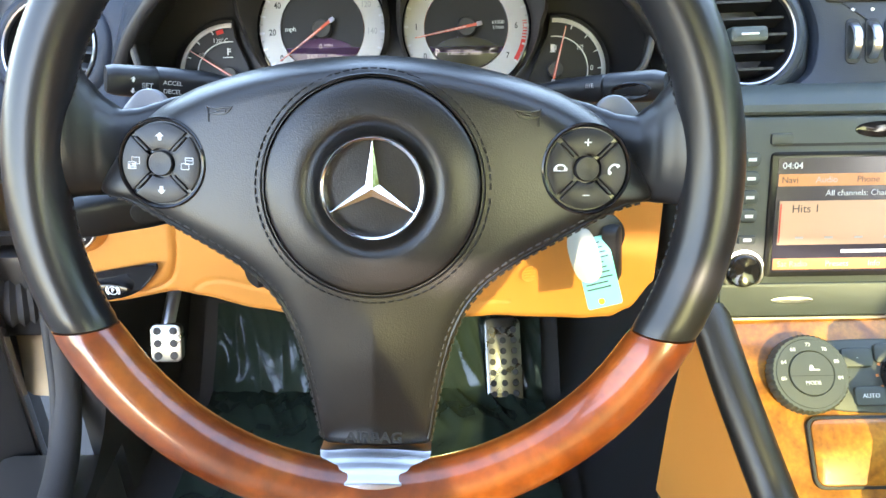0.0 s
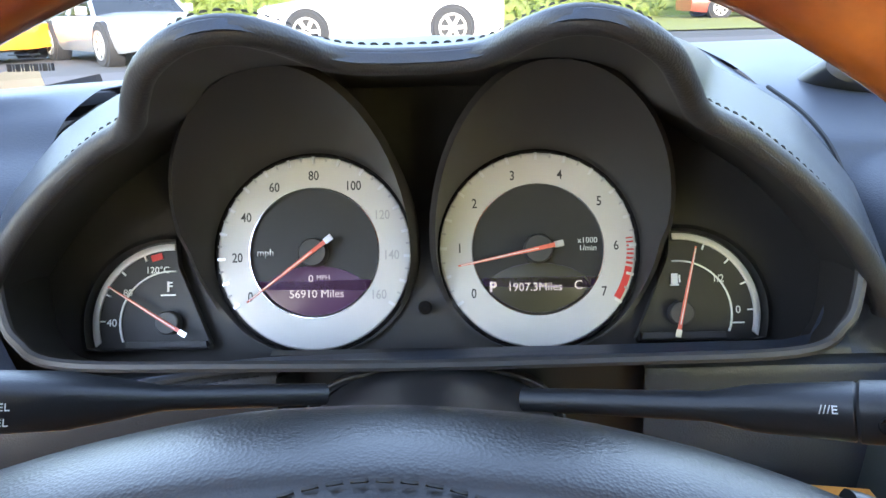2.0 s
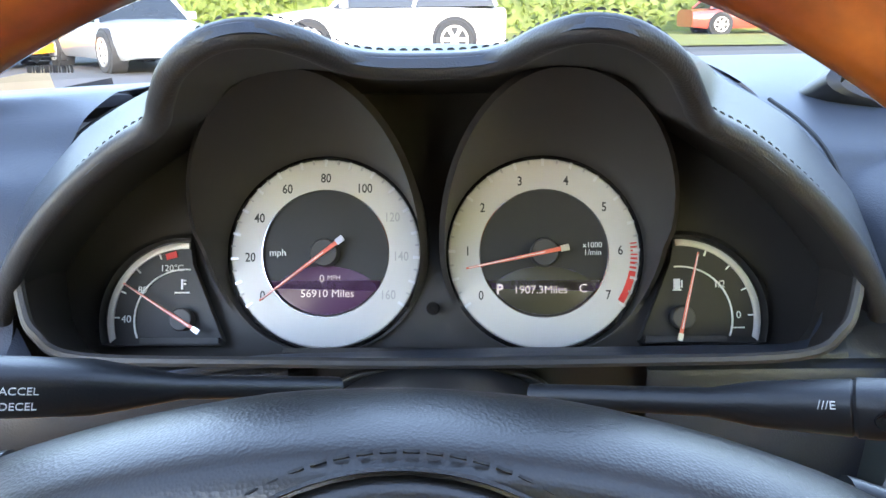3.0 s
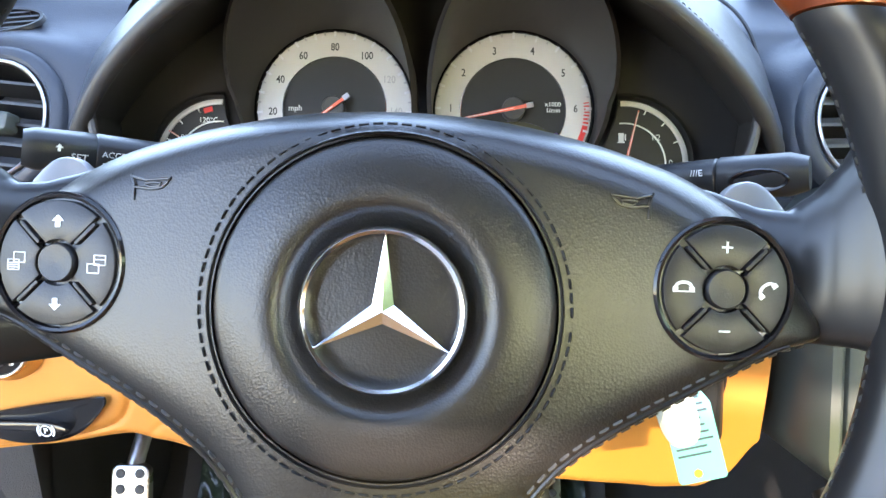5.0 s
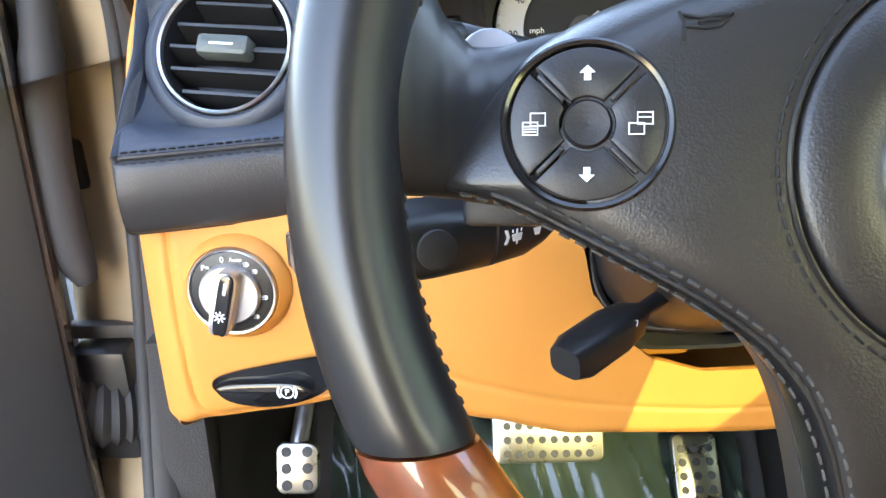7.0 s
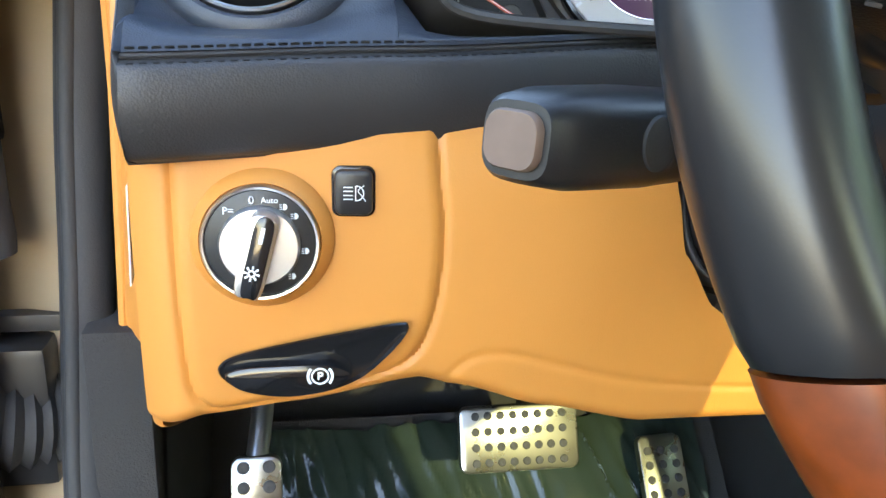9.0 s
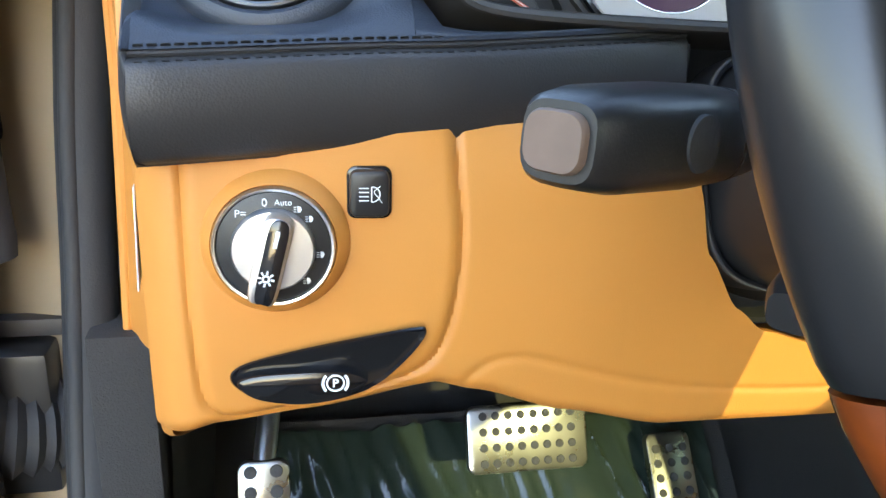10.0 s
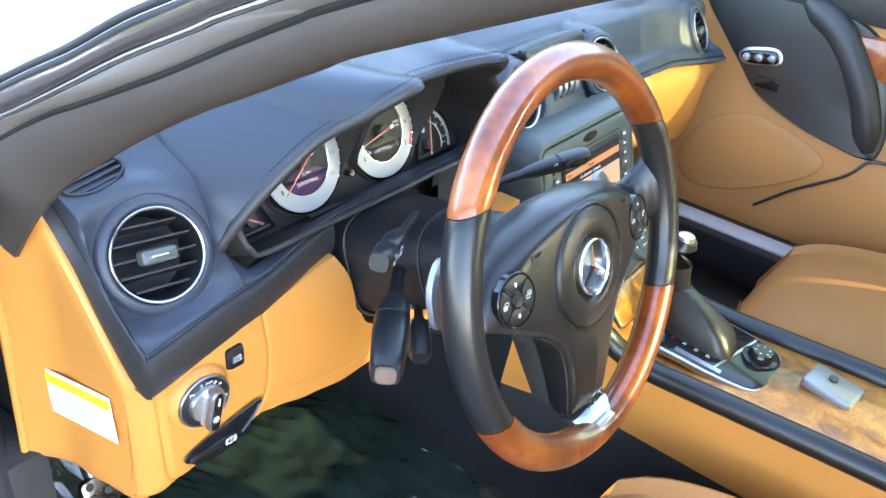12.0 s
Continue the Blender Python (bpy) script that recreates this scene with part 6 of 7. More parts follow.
tg2 = thing("white_key_tag", Matrix.Translation((0.137, 0.146, 0.680)) @ pose(0, 0, 0, 58, -16, 10), "rounded white plastic tag on the key ring", "tag")
part("plastic", prism([(p.x, p.y) for p in spline([(-0.011, -0.012), (-0.006, -0.021), (0.004, -0.021), (0.009, -0.012), (0.010, 0.010), (0.004, 0.018), (-0.004, 0.018), (-0.010, 0.008)], 4, closed=True)], -0.0005, 0.0005, 0.0002), TAG_WHITE, tg2)

# ---- footwell, pedals, mats ----
floor = tagged(part("floor", loft([[(x, y, z) for x in [-0.36 + 0.0715 * k for k in range(21)]] for y, z in ((0.78, 0.50), (0.70, 0.40), (0.60, 0.30), (0.52, 0.265), (0.40, 0.255), (-0.2, 0.250), (-1.4, 0.25))], closed=False), CARPET), "black carpeted car floor and footwell", "floor", kind="structure")
tagged(part("firewall", loft([[(x, 0.79, 0.50) for x in (-0.36, 1.1)], [(x, 0.74, 0.72) for x in (-0.36, 1.1)], [(x, 0.40, 0.80) for x in (-0.36, 1.1)]], closed=False), CARPET), "black carpeted front wall of the footwell", "wall", kind="structure")
mat_thing = thing("floor_mat", Matrix(), "black floor mat under clear wrinkled plastic film", "floor mat")
random.seed(4)


def sheet(x0, x1, y0, y1, z, nx, ny, amp, slope=0.0):
    rings = []
    for i in range(ny + 1):
        y = y0 + (y1 - y0) * i / ny
        ring = []
        for k in range(nx + 1):
            x = x0 + (x1 - x0) * k / nx
            h = amp * (noise.noise((x * 10 + y * 6, y * 15 - x * 4, 3.1)) + 0.42 * noise.noise((x * 46 + y * 12, y * 31 - x * 20, 7.7)))
            h += 0.55 * amp * max(0.0, min(1.0, (y - 0.41) / 0.05)) * (1 - abs(noise.noise((x * 48 + y * 22, y * 11, 1.3)))) ** 4
            zz = z + h + (0.0 if y < 0.50 else (y - 0.50) * 1.0)
            ring.append((x, y, zz))
        rings.append(ring)
    return loft(rings, closed=False)


part("mat", sheet(-0.30, 0.19, -0.10, 0.60, 0.2665, 40, 50, 0.001), CARPET, mat_thing)
part("film", sheet(-0.28, 0.165, -0.05, 0.585, 0.2760, 150, 180, 0.0105), FILM, mat_thing, "glossy clear wrinkled film with green reflected light in its colour")


def pedal(name, m, w, h, rows, cols, label, hole=0.0042):
    p = thing(name, m, label, "pedal")
    part("plate", prism(round_rect(w, h, 0.008, 5), -0.006, 0.003, 0.002), PEDAL, p, "brushed steel plate")
    for i in range(rows):
        for k in range(cols):
            x, y = (k - (cols - 1) / 2) * w * 0.80 / max(1, cols - 0.4), (i - (rows - 1) / 2) * h * 0.84 / max(1, rows - 0.4)
            part("rubber_stud", lathe([(hole, 0.0025), (hole * 0.9, 0.0042), (hole * 0.5, 0.0045), (0, 0.0040)], 12), RUBBER, p, m=Matrix.Translation((x, y, 0)))
    return p


pp = pedal("parking_brake_pedal", face_frame(-0.279, 0.385, 0.440, 22), 0.036, 0.044, 3, 2, "small steel parking brake pedal with six rubber studs", 0.0048)
part("arm", sweep([Vector((0, 0.018, -0.006)), Vector((0.004, 0.05, -0.02)), Vector((0.006, 0.10, -0.05)), Vector((0.006, 0.14, -0.10))], 0.008, 10), SATIN, pp, "grey steel arm")
bp = pedal("brake_pedal", face_frame(-0.050, 0.500, 0.395, 25), 0.112, 0.060, 4, 8, "wide steel brake pedal with rows of studs", 0.0040)
part("arm", sweep([Vector((0.01, 0.02, -0.008)), Vector((0.02, 0.08, -0.05)), Vector((0.02, 0.16, -0.12))], 0.009, 10), PLASTIC, bp)
gp = pedal("accelerator_pedal", face_frame(0.113, 0.505, 0.300, 35, 3), 0.048, 0.145, 9, 3, "tall steel accelerator pedal with studs", 0.0045)

# ---- windscreen, pillars, roof, doors ----
def top_edge(x):
    u = (x - MID) / 0.74
    return Vector((MID + (x - MID) * 0.985, -0.27 - 0.06 * u * u, 1.262 - 0.015 * u * u))


def base_edge(x):
    return Vector((x, glass_base(x) + 0.015, 0.892 - 0.002 * ((x - MID) / 0.8) ** 2))


glass_rings = []
for i in range(13):
    t = i / 12
    ring = []
    for k in range(41):
        x = -0.352 + 1.454 * k / 40
        a, b = base_edge(x), top_edge(x)
        p = a.lerp(b, t)
        p += Vector((0, 0.035, 0.045)) * (math.sin(t * math.pi) * 0.5)
        ring.append(tuple(p))
    glass_rings.append(ring)
shell = thing("windscreen", Matrix(), "raked curved car windscreen in a dark frame", "windscreen")
pane = part("pane", loft(glass_rings, closed=False), PANE, shell, "clear curved glass")
pane.visible_shadow = False
vin = part("sticker", joined(*[box(-0.252 + 0.0018 * k, -0.2512 + 0.0018 * k + 0.0007 * (k % 3 == 0), 0.385, 0.386, 0.8970, 0.9015) for k in range(16)]), BLACK_PRINT, shell, "small black bar code on the glass foot", smooth=False)
for j in range(2):
    part("sticker", box(-0.250, -0.226 - 0.004 * j, 0.385, 0.386, 0.9040 + 0.0024 * j, 0.9046 + 0.0024 * j), BLACK_PRINT, shell, smooth=False)


# lines along the pillar as y, z, from the foot to the roof: trim edge, trim gap, bead, glass seal
TRIM_EDGE = [(0.330, 0.800), (0.294, 0.843), (0.264, 0.8735), (0.225, 0.9078), (0.179, 0.9411), (0.140, 0.968), (0.088, 1.0007), (0.050, 1.022), (0.005, 1.0475), (-0.037, 1.0695), (-0.25, 1.165), (-0.46, 1.250)]
TRIM_GAP = [(0.375, 0.868), (0.335, 0.892), (0.300, 0.912), (0.260, 0.936), (0.212, 0.9627), (0.183, 0.977), (0.102, 1.0185), (0.048, 1.0483), (0.005, 1.0711), (-0.026, 1.0861), (-0.25, 1.187), (-0.46, 1.272)]
BEAD = [(0.410, 0.863), (0.370, 0.886), (0.330, 0.908), (0.295, 0.927), (0.266, 0.9432), (0.220, 0.968), (0.174, 0.9936), (0.120, 1.0238), (0.063, 1.0527), (0.013, 1.0775), (-0.25, 1.198), (-0.46, 1.286)]
GLASS_LINE = [(0.420, 0.885), (0.380, 0.905), (0.340, 0.926), (0.303, 0.945), (0.266, 0.9642), (0.222, 0.987), (0.177, 1.0096), (0.123, 1.0395), (0.079, 1.0609), (0.020, 1.089), (-0.25, 1.209), (-0.46, 1.298)]


def pillar_line(side, table, x):
    return [Vector((MID + side * (MID - x), p.y, p.z)) for p in spline([(0, y, z) for y, z in table], 5)]


def pillar_band(a, b, side, bulge, back):
    """A rounded strip between two lines along the pillar."""
    rings = []
    for p, q in zip(a, b):
        d = q - p
        n = Vector((side * d.z, 0, -side * d.x)).normalized()
        n = n if n.x * side > 0 else -n
        inner = Vector((-side * back, 0, -0.2 * back))
        rings.append([tuple(v) for v in (p + inner, p - n * 0.3 * bulge + inner * 0.25, p, p + d * 0.12 + n * bulge * 0.6, p + d * 0.32 + n * bulge * 0.95, p + d * 0.55 + n * bulge, p + d * 0.80 + n * bulge * 0.7, p + d * 0.95 + n * bulge * 0.25, q, q + inner)])
    return loft(rings)


for s in (-1, 1):
    p = thing("windscreen_pillar", Matrix(), "dark windscreen pillar with painted outer side and black inner trim", "pillar", "windscreen pillars")
    edge, gap, bead, seal_l = (pillar_line(s, tab, x) for tab, x in ((TRIM_EDGE, -0.337), (TRIM_GAP, -0.347), (BEAD, -0.354), (GLASS_LINE, -0.350)))
    up = Vector((0, 0.0008, 0.0016))
    part("inner_trim", pillar_band(edge, [q - up for q in gap], s, 0.005, 0.003), PILLAR, p, "dark brown-black inner trim")
    part("trim_groove", sweep([q + Vector((-s * 0.003, 0, 0)) for q in gap], 0.0022, 8), STITCH, p, "dark gap between trim and seal")
    part("door_seal", pillar_band([q + up for q in gap], [q - up for q in bead], s, 0.003, 0.02), SEAL_GREY, p, "soft grey door seal")
    part("bright_bead", sweep([q + Vector((s * 0.001, 0, 0)) for q in bead], 0.0014, 8), SATIN, p, "thin bright bead")
    part("painted_side", pillar_band([q + up for q in bead], [q - up * 1.5 for q in seal_l], s, 0.004, 0.02), BODY, p, "pewter-brown painted outer side")
    for k in (-1.2, 1.4):
        part("glass_seal", sweep([q + up * k for q in seal_l], 0.0021, 10), RUBBER, p, "black rubber seal")
hdr = [top_edge(-0.418 + 1.576 * k / 24) for k in range(25)]
tagged(part("header_rail", sweep(hdr, 0.03, 12, flat=0.7), PAD), "black windscreen header rail", "trim", kind="structure")
rings = []
for i in range(12):
    t = i / 11
    rings.append([(MID + (x - MID) * (0.90 + 0.04 * t), -0.27 - 0.06 * ((x - MID) / 0.74) ** 2 * (1 - t) - 0.90 * t, 1.262 + 0.03 * math.sin(t * 2.4) - 0.05 * ((x - MID) / 0.74) ** 2 - 0.030 * t * t) for x in [-0.38 + 1.5 * k / 20 for k in range(21)]])
lin = [[(x, y, z + 0.03) for x, y, z in r] for r in rings]
tagged(part("ceiling", joined(loft(rings, closed=False), loft(lin, closed=False)), material("headlining", (0.20, 0.195, 0.185), 0.9, bump=0.3, scale=600)), "light grey roof lining", "ceiling", kind="structure")
tagged(part("wall_rear", joined(box(-0.32, 1.06, -1.34, -1.28, 0.25, 0.92)), CARPET, smooth=False), "black bulkhead behind the seats", "wall", kind="structure")
# rear window and the roof's rear posts
rear = thing("rear_window", Matrix(), "raked green-tinted rear window below the hard roof", "rear window")
part("pane", loft([[(MID + 0.60 * u, -1.19 - 0.55 * t, 1.248 - 0.045 * u * u - 0.36 * t * t - 0.02 * t) for u in [-1 + 0.1 * k for k in range(21)]] for t in [k / 8 for k in range(9)]], closed=False), TINTED, rear, "green-tinted curved glass")
for s in (-1, 1):
    part("rear_post", loft([[(MID + s * (0.61 + 0.07 * t), -0.98 - 0.75 * t, 1.235 - 0.30 * t), (MID + s * (0.66 + 0.06 * t), -0.96 - 0.62 * t, 1.19 - 0.29 * t), (MID + s * (0.69 + 0.05 * t), -0.92 - 0.52 * t, 1.14 - 0.26 * t)] for t in [k / 8 for k in range(9)]], closed=False), BODY, rear, "pewter-brown painted roof post")
part("rear_deck", soft_box(MID - 0.70, MID + 0.70, -1.85, -1.30, 0.86, 0.905, 0.01), CARPET, rear, "black parcel shelf")
# bonnet and cowl ahead of the glass
rings = []
for i in range(14):
    t = i / 13
    rings.append([(MID + (x - MID) * (1 - 0.12 * t), (glass_base(max(-0.41, min(1.15, x))) + 0.03) * (1 - t) + 1.75 * t, 0.868 - 0.010 * t - 0.17 * t * t - 0.09 * ((x - MID) / 0.8) ** 2) for x in [-0.52 + 1.78 * k / 24 for k in range(25)]])
bon = thing("bonnet", Matrix(), "pewter-brown car bonnet ahead of the windscreen", "bonnet")
part("panel", loft(rings, closed=False), BODY, bon)
part("cowl", sweep([base_edge(-0.40 + 1.54 * k / 30) + Vector((0, 0.016, -0.020)) for k in range(31)], 0.010, 8), RUBBER, bon, "black cowl strip at the foot of the glass")

# driver's door opening: jamb, seal, sill, hinges
jamb = thing("door_jamb", Matrix(), "door opening with grey rubber seal and painted jamb", "door jamb")
seal = spline([(-0.350, 0.345, 0.87), (-0.358, 0.372, 0.80), (-0.371, 0.385, 0.70), (-0.377, 0.380, 0.60), (-0.383, 0.366, 0.49), (-0.378, 0.32, 0.39), (-0.366, 0.22, 0.345), (-0.356, 0.0, 0.335), (-0.350, -0.5, 0.33), (-0.350, -1.2, 0.34)], 8)
part("seal_bead", sweep([p + Vector((-0.006, -0.013, 0)) for p in seal], 0.0055, 10, up=(1, 0, 0)), RUBBER, jamb)
part("rubber_seal", sweep(seal, 0.0165, 14, up=(1, 0, 0)), RUBBER, jamb, "thick dark grey rubber seal")
part("inner_lining", loft([[(-0.335, p.y, p.z) for p in seal], [(-0.335, p.y + 0.35, p.z) for p in seal]], closed=False), CARPET, jamb, "black footwell lining")
part("painted_jamb", loft([[(-0.370, p.y + 0.012, p.z) for p in seal[:40]], [(-0.43, p.y + 0.03, p.z - 0.01) for p in seal[:40]], [(-0.47, p.y + 0.06, p.z - 0.01) for p in seal[:40]], [(-0.475, p.y + 0.5, p.z) for p in seal[:40]]], closed=False), material("jamb_paint", (0.42, 0.33, 0.22), 0.45, metal=0.2, vary=0.2), jamb, "pewter-tan painted jamb")
part("kick_panel", soft_box(-0.376, -0.338, 0.345, 0.76, 0.24, 0.582, 0.004), CARPET, jamb, "black carpet beside the footwell")
hang = spline([(-0.412, 0.366, 0.90), (-0.416, 0.364, 0.82), (-0.426, 0.364, 0.735), (-0.426, 0.364, 0.66), (-0.418, 0.364, 0.625)], 6)
part("hanging_seal", sweep(hang, [0.013] * 8 + [0.0155] * 10 + [0.015, 0.0145, 0.014, 0.013, 0.012, 0.010, 0.008], 14, up=(1, 0, 0)), RUBBER, jamb, "loose black door seal")
part("jamb_block", soft_box(-0.452, -0.405, 0.372, 0.41, 0.46, 0.56, 0.006), PLASTIC, jamb, "black latch block")
part("sill", soft_box(-0.47, -0.335, -1.2, 0.33, 0.20, 0.335, 0.02), GREY_PLASTIC, jamb, "black sill cover")
part("sill_plate", soft_box(-0.455, -0.365, -1.0, 0.20, 0.334, 0.339, 0.002), GREY_PLASTIC, jamb)
for z in (0.73, 0.50):
    h = part("hinge", soft_box(-0.505, -0.425, 0.405, 0.440, z - 0.045, z - 0.005, 0.005), PLASTIC, jamb, "black steel hinge")
    part("hinge_pin", sweep([Vector((-0.490, 0.40, z - 0.06)), Vector((-0.490, 0.40, z + 0.01))], 0.008, 12), PLASTIC, h)
    for dz in (-0.012, 0.012):
        part("bolt", moved(lathe([(0.007, 0), (0.007, 0.005), (0.0, 0.006)], 6), Matrix.Translation((-0.478 + dz, 0.405, z - 0.028 + dz * 0.6)) @ Matrix.Rotation(radians(90), 4, 'X')), SATIN, h, "bright bolt head")
part("check_strap", soft_box(-0.53, -0.40, 0.395, 0.408, 0.562, 0.574, 0.002), GREY_PLASTIC, jamb)
part("wire_boot", sweep(spline([(-0.41, 0.40, 0.50), (-0.44, 0.385, 0.505), (-0.48, 0.38, 0.515), (-0.54, 0.39, 0.52)], 8), [0.030 + 0.005 * (k % 2) for k in range(25)], 14), RUBBER, jamb, "ribbed rubber wire boot")


# open driver's door, swung out to the left
dd = thing("drivers_door", Matrix.Translation((-0.475, 0.43, 0.0)) @ Matrix.Rotation(radians(-158), 4, 'Z'), "open driver's door with black inner edge and tan card", "car door")
part("outer_skin", soft_box(-0.01, 1.12, 0.07, 0.10, 0.26, 0.88, 0.012), BODY, dd)
part("inner_card", soft_box(0.13, 1.08, -0.01, 0.075, 0.30, 0.86, 0.018), TAN_SEAT, dd, "tan leather door card")
part("door_edge", soft_box(-0.006, 0.128, -0.006, 0.105, 0.27, 0.885, 0.012), PLASTIC, dd, "black front edge of the door")
part("door_seal", sweep(spline([(0.10, -0.012, 0.30), (0.075, -0.014, 0.45), (0.07, -0.014, 0.70), (0.09, -0.012, 0.86)], 6), 0.009, 10, up=(1, 0, 0)), RUBBER, dd, "black door seal")

# passenger door
pd = thing("passenger_door", Matrix(), "closed passenger door with tan card, black pull and burl strip", "car door")


def door_x(y, z):
    return 1.045 + 0.035 * max(0.0, (z - 0.55) / 0.35) - 0.018 * math.sin(max(0, min(1, (z - 0.3) / 0.35)) * math.pi)


rings = []
for i in range(50):
    y = 0.42 - 1.35 * i / 49
    rings.append([(door_x(y, z), y, z) for z in [0.30 + 0.60 * k / 30 for k in range(31)]] + [(1.10, y, 0.905), (1.16, y, 0.89)])
part("card", loft(rings, closed=False), TAN_SEAT, pd, "tan leather door card")
part("outer_skin", soft_box(1.15, 1.19, -0.92, 0.45, 0.26, 0.89, 0.012), BODY, pd)


def on_door(outline, lift, n_in=0.006):
    """A shaped pad on the door card; outline in y, z."""
    c = Vector((sum(p[0] for p in outline) / len(outline), sum(p[1] for p in outline) / len(outline), 0))
    rings = []
    for k, h in ((1.0, -0.004), (0.995, lift * 0.6), (0.97, lift * 0.95), (0.80, lift * 1.05), (0.4, lift * 1.1)):
        rings.append([(door_x(c.x + (y - c.x) * k, c.y + (z - c.y) * k) - h, c.x + (y - c.x) * k, c.y + (z - c.y) * k) for y, z in outline])
    return loft(rings)


def curve2(pts, n=6):
    return [(p.x, p.y) for p in spline(pts, n, closed=True)]


part("upper_trim", loft([[(door_x(y, 0.84) - 0.008, y, 0.825), (door_x(y, 0.86) - 0.022, y, 0.86), (door_x(y, 0.89) - 0.016, y, 0.897), (1.11, y, 0.91), (1.16, y, 0.90)] for y in [0.40 - 0.06 * k for k in range(23)]], closed=False), PAD, pd, "black leather door top")
part("switch_field", on_door(curve2([(0.345, 0.830), (0.26, 0.850), (0.10, 0.842), (-0.01, 0.80), (-0.060, 0.70), (-0.074, 0.612), (-0.050, 0.596), (0.013, 0.603), (0.090, 0.619), (0.177, 0.652), (0.227, 0.698), (0.278, 0.748), (0.325, 0.795)]), 0.010), LEATHER, pd, "black plastic field round the pull")
part("pull_handle", sweep(spline([(door_x(0.12, .84) - 0.012, 0.14, 0.842), (door_x(0.06, .80) - 0.025, 0.06, 0.800), (door_x(-0.01, .72) - 0.03, -0.01, 0.715), (door_x(-0.055, .63) - 0.012, -0.055, 0.612)], 6), [0.012, 0.018] + [0.025] * 15 + [0.020, 0.012], 14), PAD, pd, "black leather pull handle")
part("seat_switches", on_door(curve2([(0.234, 0.716), (0.222, 0.733), (0.172, 0.745), (0.152, 0.737), (0.149, 0.719), (0.170, 0.709), (0.216, 0.702)], 4), 0.013), SATIN, pd, "silver-framed seat switches")
part("switch_plate", on_door(curve2([(0.229, 0.716), (0.219, 0.729), (0.172, 0.7405), (0.156, 0.734), (0.1535, 0.721), (0.172, 0.713), (0.215, 0.7065)], 4), 0.0155), GLOSS_BLACK, pd)
for k in range(3):
    y0, z0 = 0.216 - 0.0245 * k, 0.7175 + 0.0045 * k
    part("seat_switch", on_door(curve2([(y0 + 0.009, z0 - 0.002), (y0 + 0.002, z0 + 0.008), (y0 - 0.008, z0 + 0.004), (y0 - 0.004, z0 - 0.008)], 3), 0.021), PADDLE, pd, "silver seat-shaped switch")
part("memory_keys", soft_box(door_x(0.13, 0.69) - 0.019, door_x(0.13, 0.67) - 0.008, 0.138, 0.186, 0.668, 0.688, 0.003), GLOSS_BLACK, pd)
part("wood_strip", on_door(curve2([(0.075, 0.795), (-0.06, 0.812), (-0.35, 0.812), (-0.36, 0.725), (-0.12, 0.720), (-0.015, 0.745)], 8), 0.024), WOOD_RIM, pd, "reddish burl strip")
part("door_release", soft_box(door_x(-0.06, 0.79) - 0.035, door_x(-0.06, 0.79) - 0.012, -0.12, -0.045, 0.78, 0.80, 0.006), GLOSS_BLACK, pd)
part("speaker_pad", on_door(curve2([(0.290, 0.480), (0.268, 0.555), (0.224, 0.594), (0.161, 0.613), (0.074, 0.598), (0.016, 0.575), (0.017, 0.544), (0.065, 0.503), (0.165, 0.450), (0.25, 0.435)]), 0.006), TAN_SEAT, pd, "raised tan speaker pad")
part("pocket_edge", sweep(spline([(door_x(y, z) - 0.004, y, z) for y, z in ((-0.14, 0.603), (-0.092, 0.600), (-0.063, 0.593), (-0.033, 0.555), (0.043, 0.497), (0.106, 0.436))], 6), 0.0030, 8), LEATHER, pd, "dark edge of the door pocket")
wpane = part("side_glass", loft([[(1.115, y, 0.90), (1.10, y, 1.05), (1.07, y, 1.24)] for y in (0.20, -0.85)], closed=False), TINTED, pd)
psill = thing("passenger_sill", Matrix(), "black sill with a bright metal tread plate", "door sill")
part("sill", soft_box(0.93, 1.06, -0.9, 0.36, 0.30, 0.385, 0.012), PLASTIC, psill)
part("tread_plate", soft_box(0.955, 1.005, -0.35, 0.30, 0.384, 0.390, 0.002), material("tread_metal", (0.62, 0.62, 0.62), 0.45, metal=0.35, bump=0.04, scale=1500), psill, "brushed metal tread plate")

# passenger lower dash
glove = thing("glove_box", Matrix(), "tan leather lower dash in front of the passenger", "glove box")
rings = []
for i in range(40):
    x = 0.50 + 0.490 * i / 39
    e, zs = seam_y(x), seam_z(x) - 0.012
    edge = min(1.0, (39 - i) / 5)
    prof = spline([(0, e + 0.03, zs), (0, e + 0.008, zs - 0.004), (0, e - 0.004 + 0.02 * (1 - edge), zs - 0.04), (0, e + 0.006 + 0.02 * (1 - edge), zs - 0.12), (0, e + 0.05, zs - 0.18), (0, e + 0.12, zs - 0.195), (0, e + 0.3, zs - 0.17)], 5)
    rings.append([(x, p.y, p.z) for p in prof])
part("panel", loft(rings, closed=False), TAN, glove)

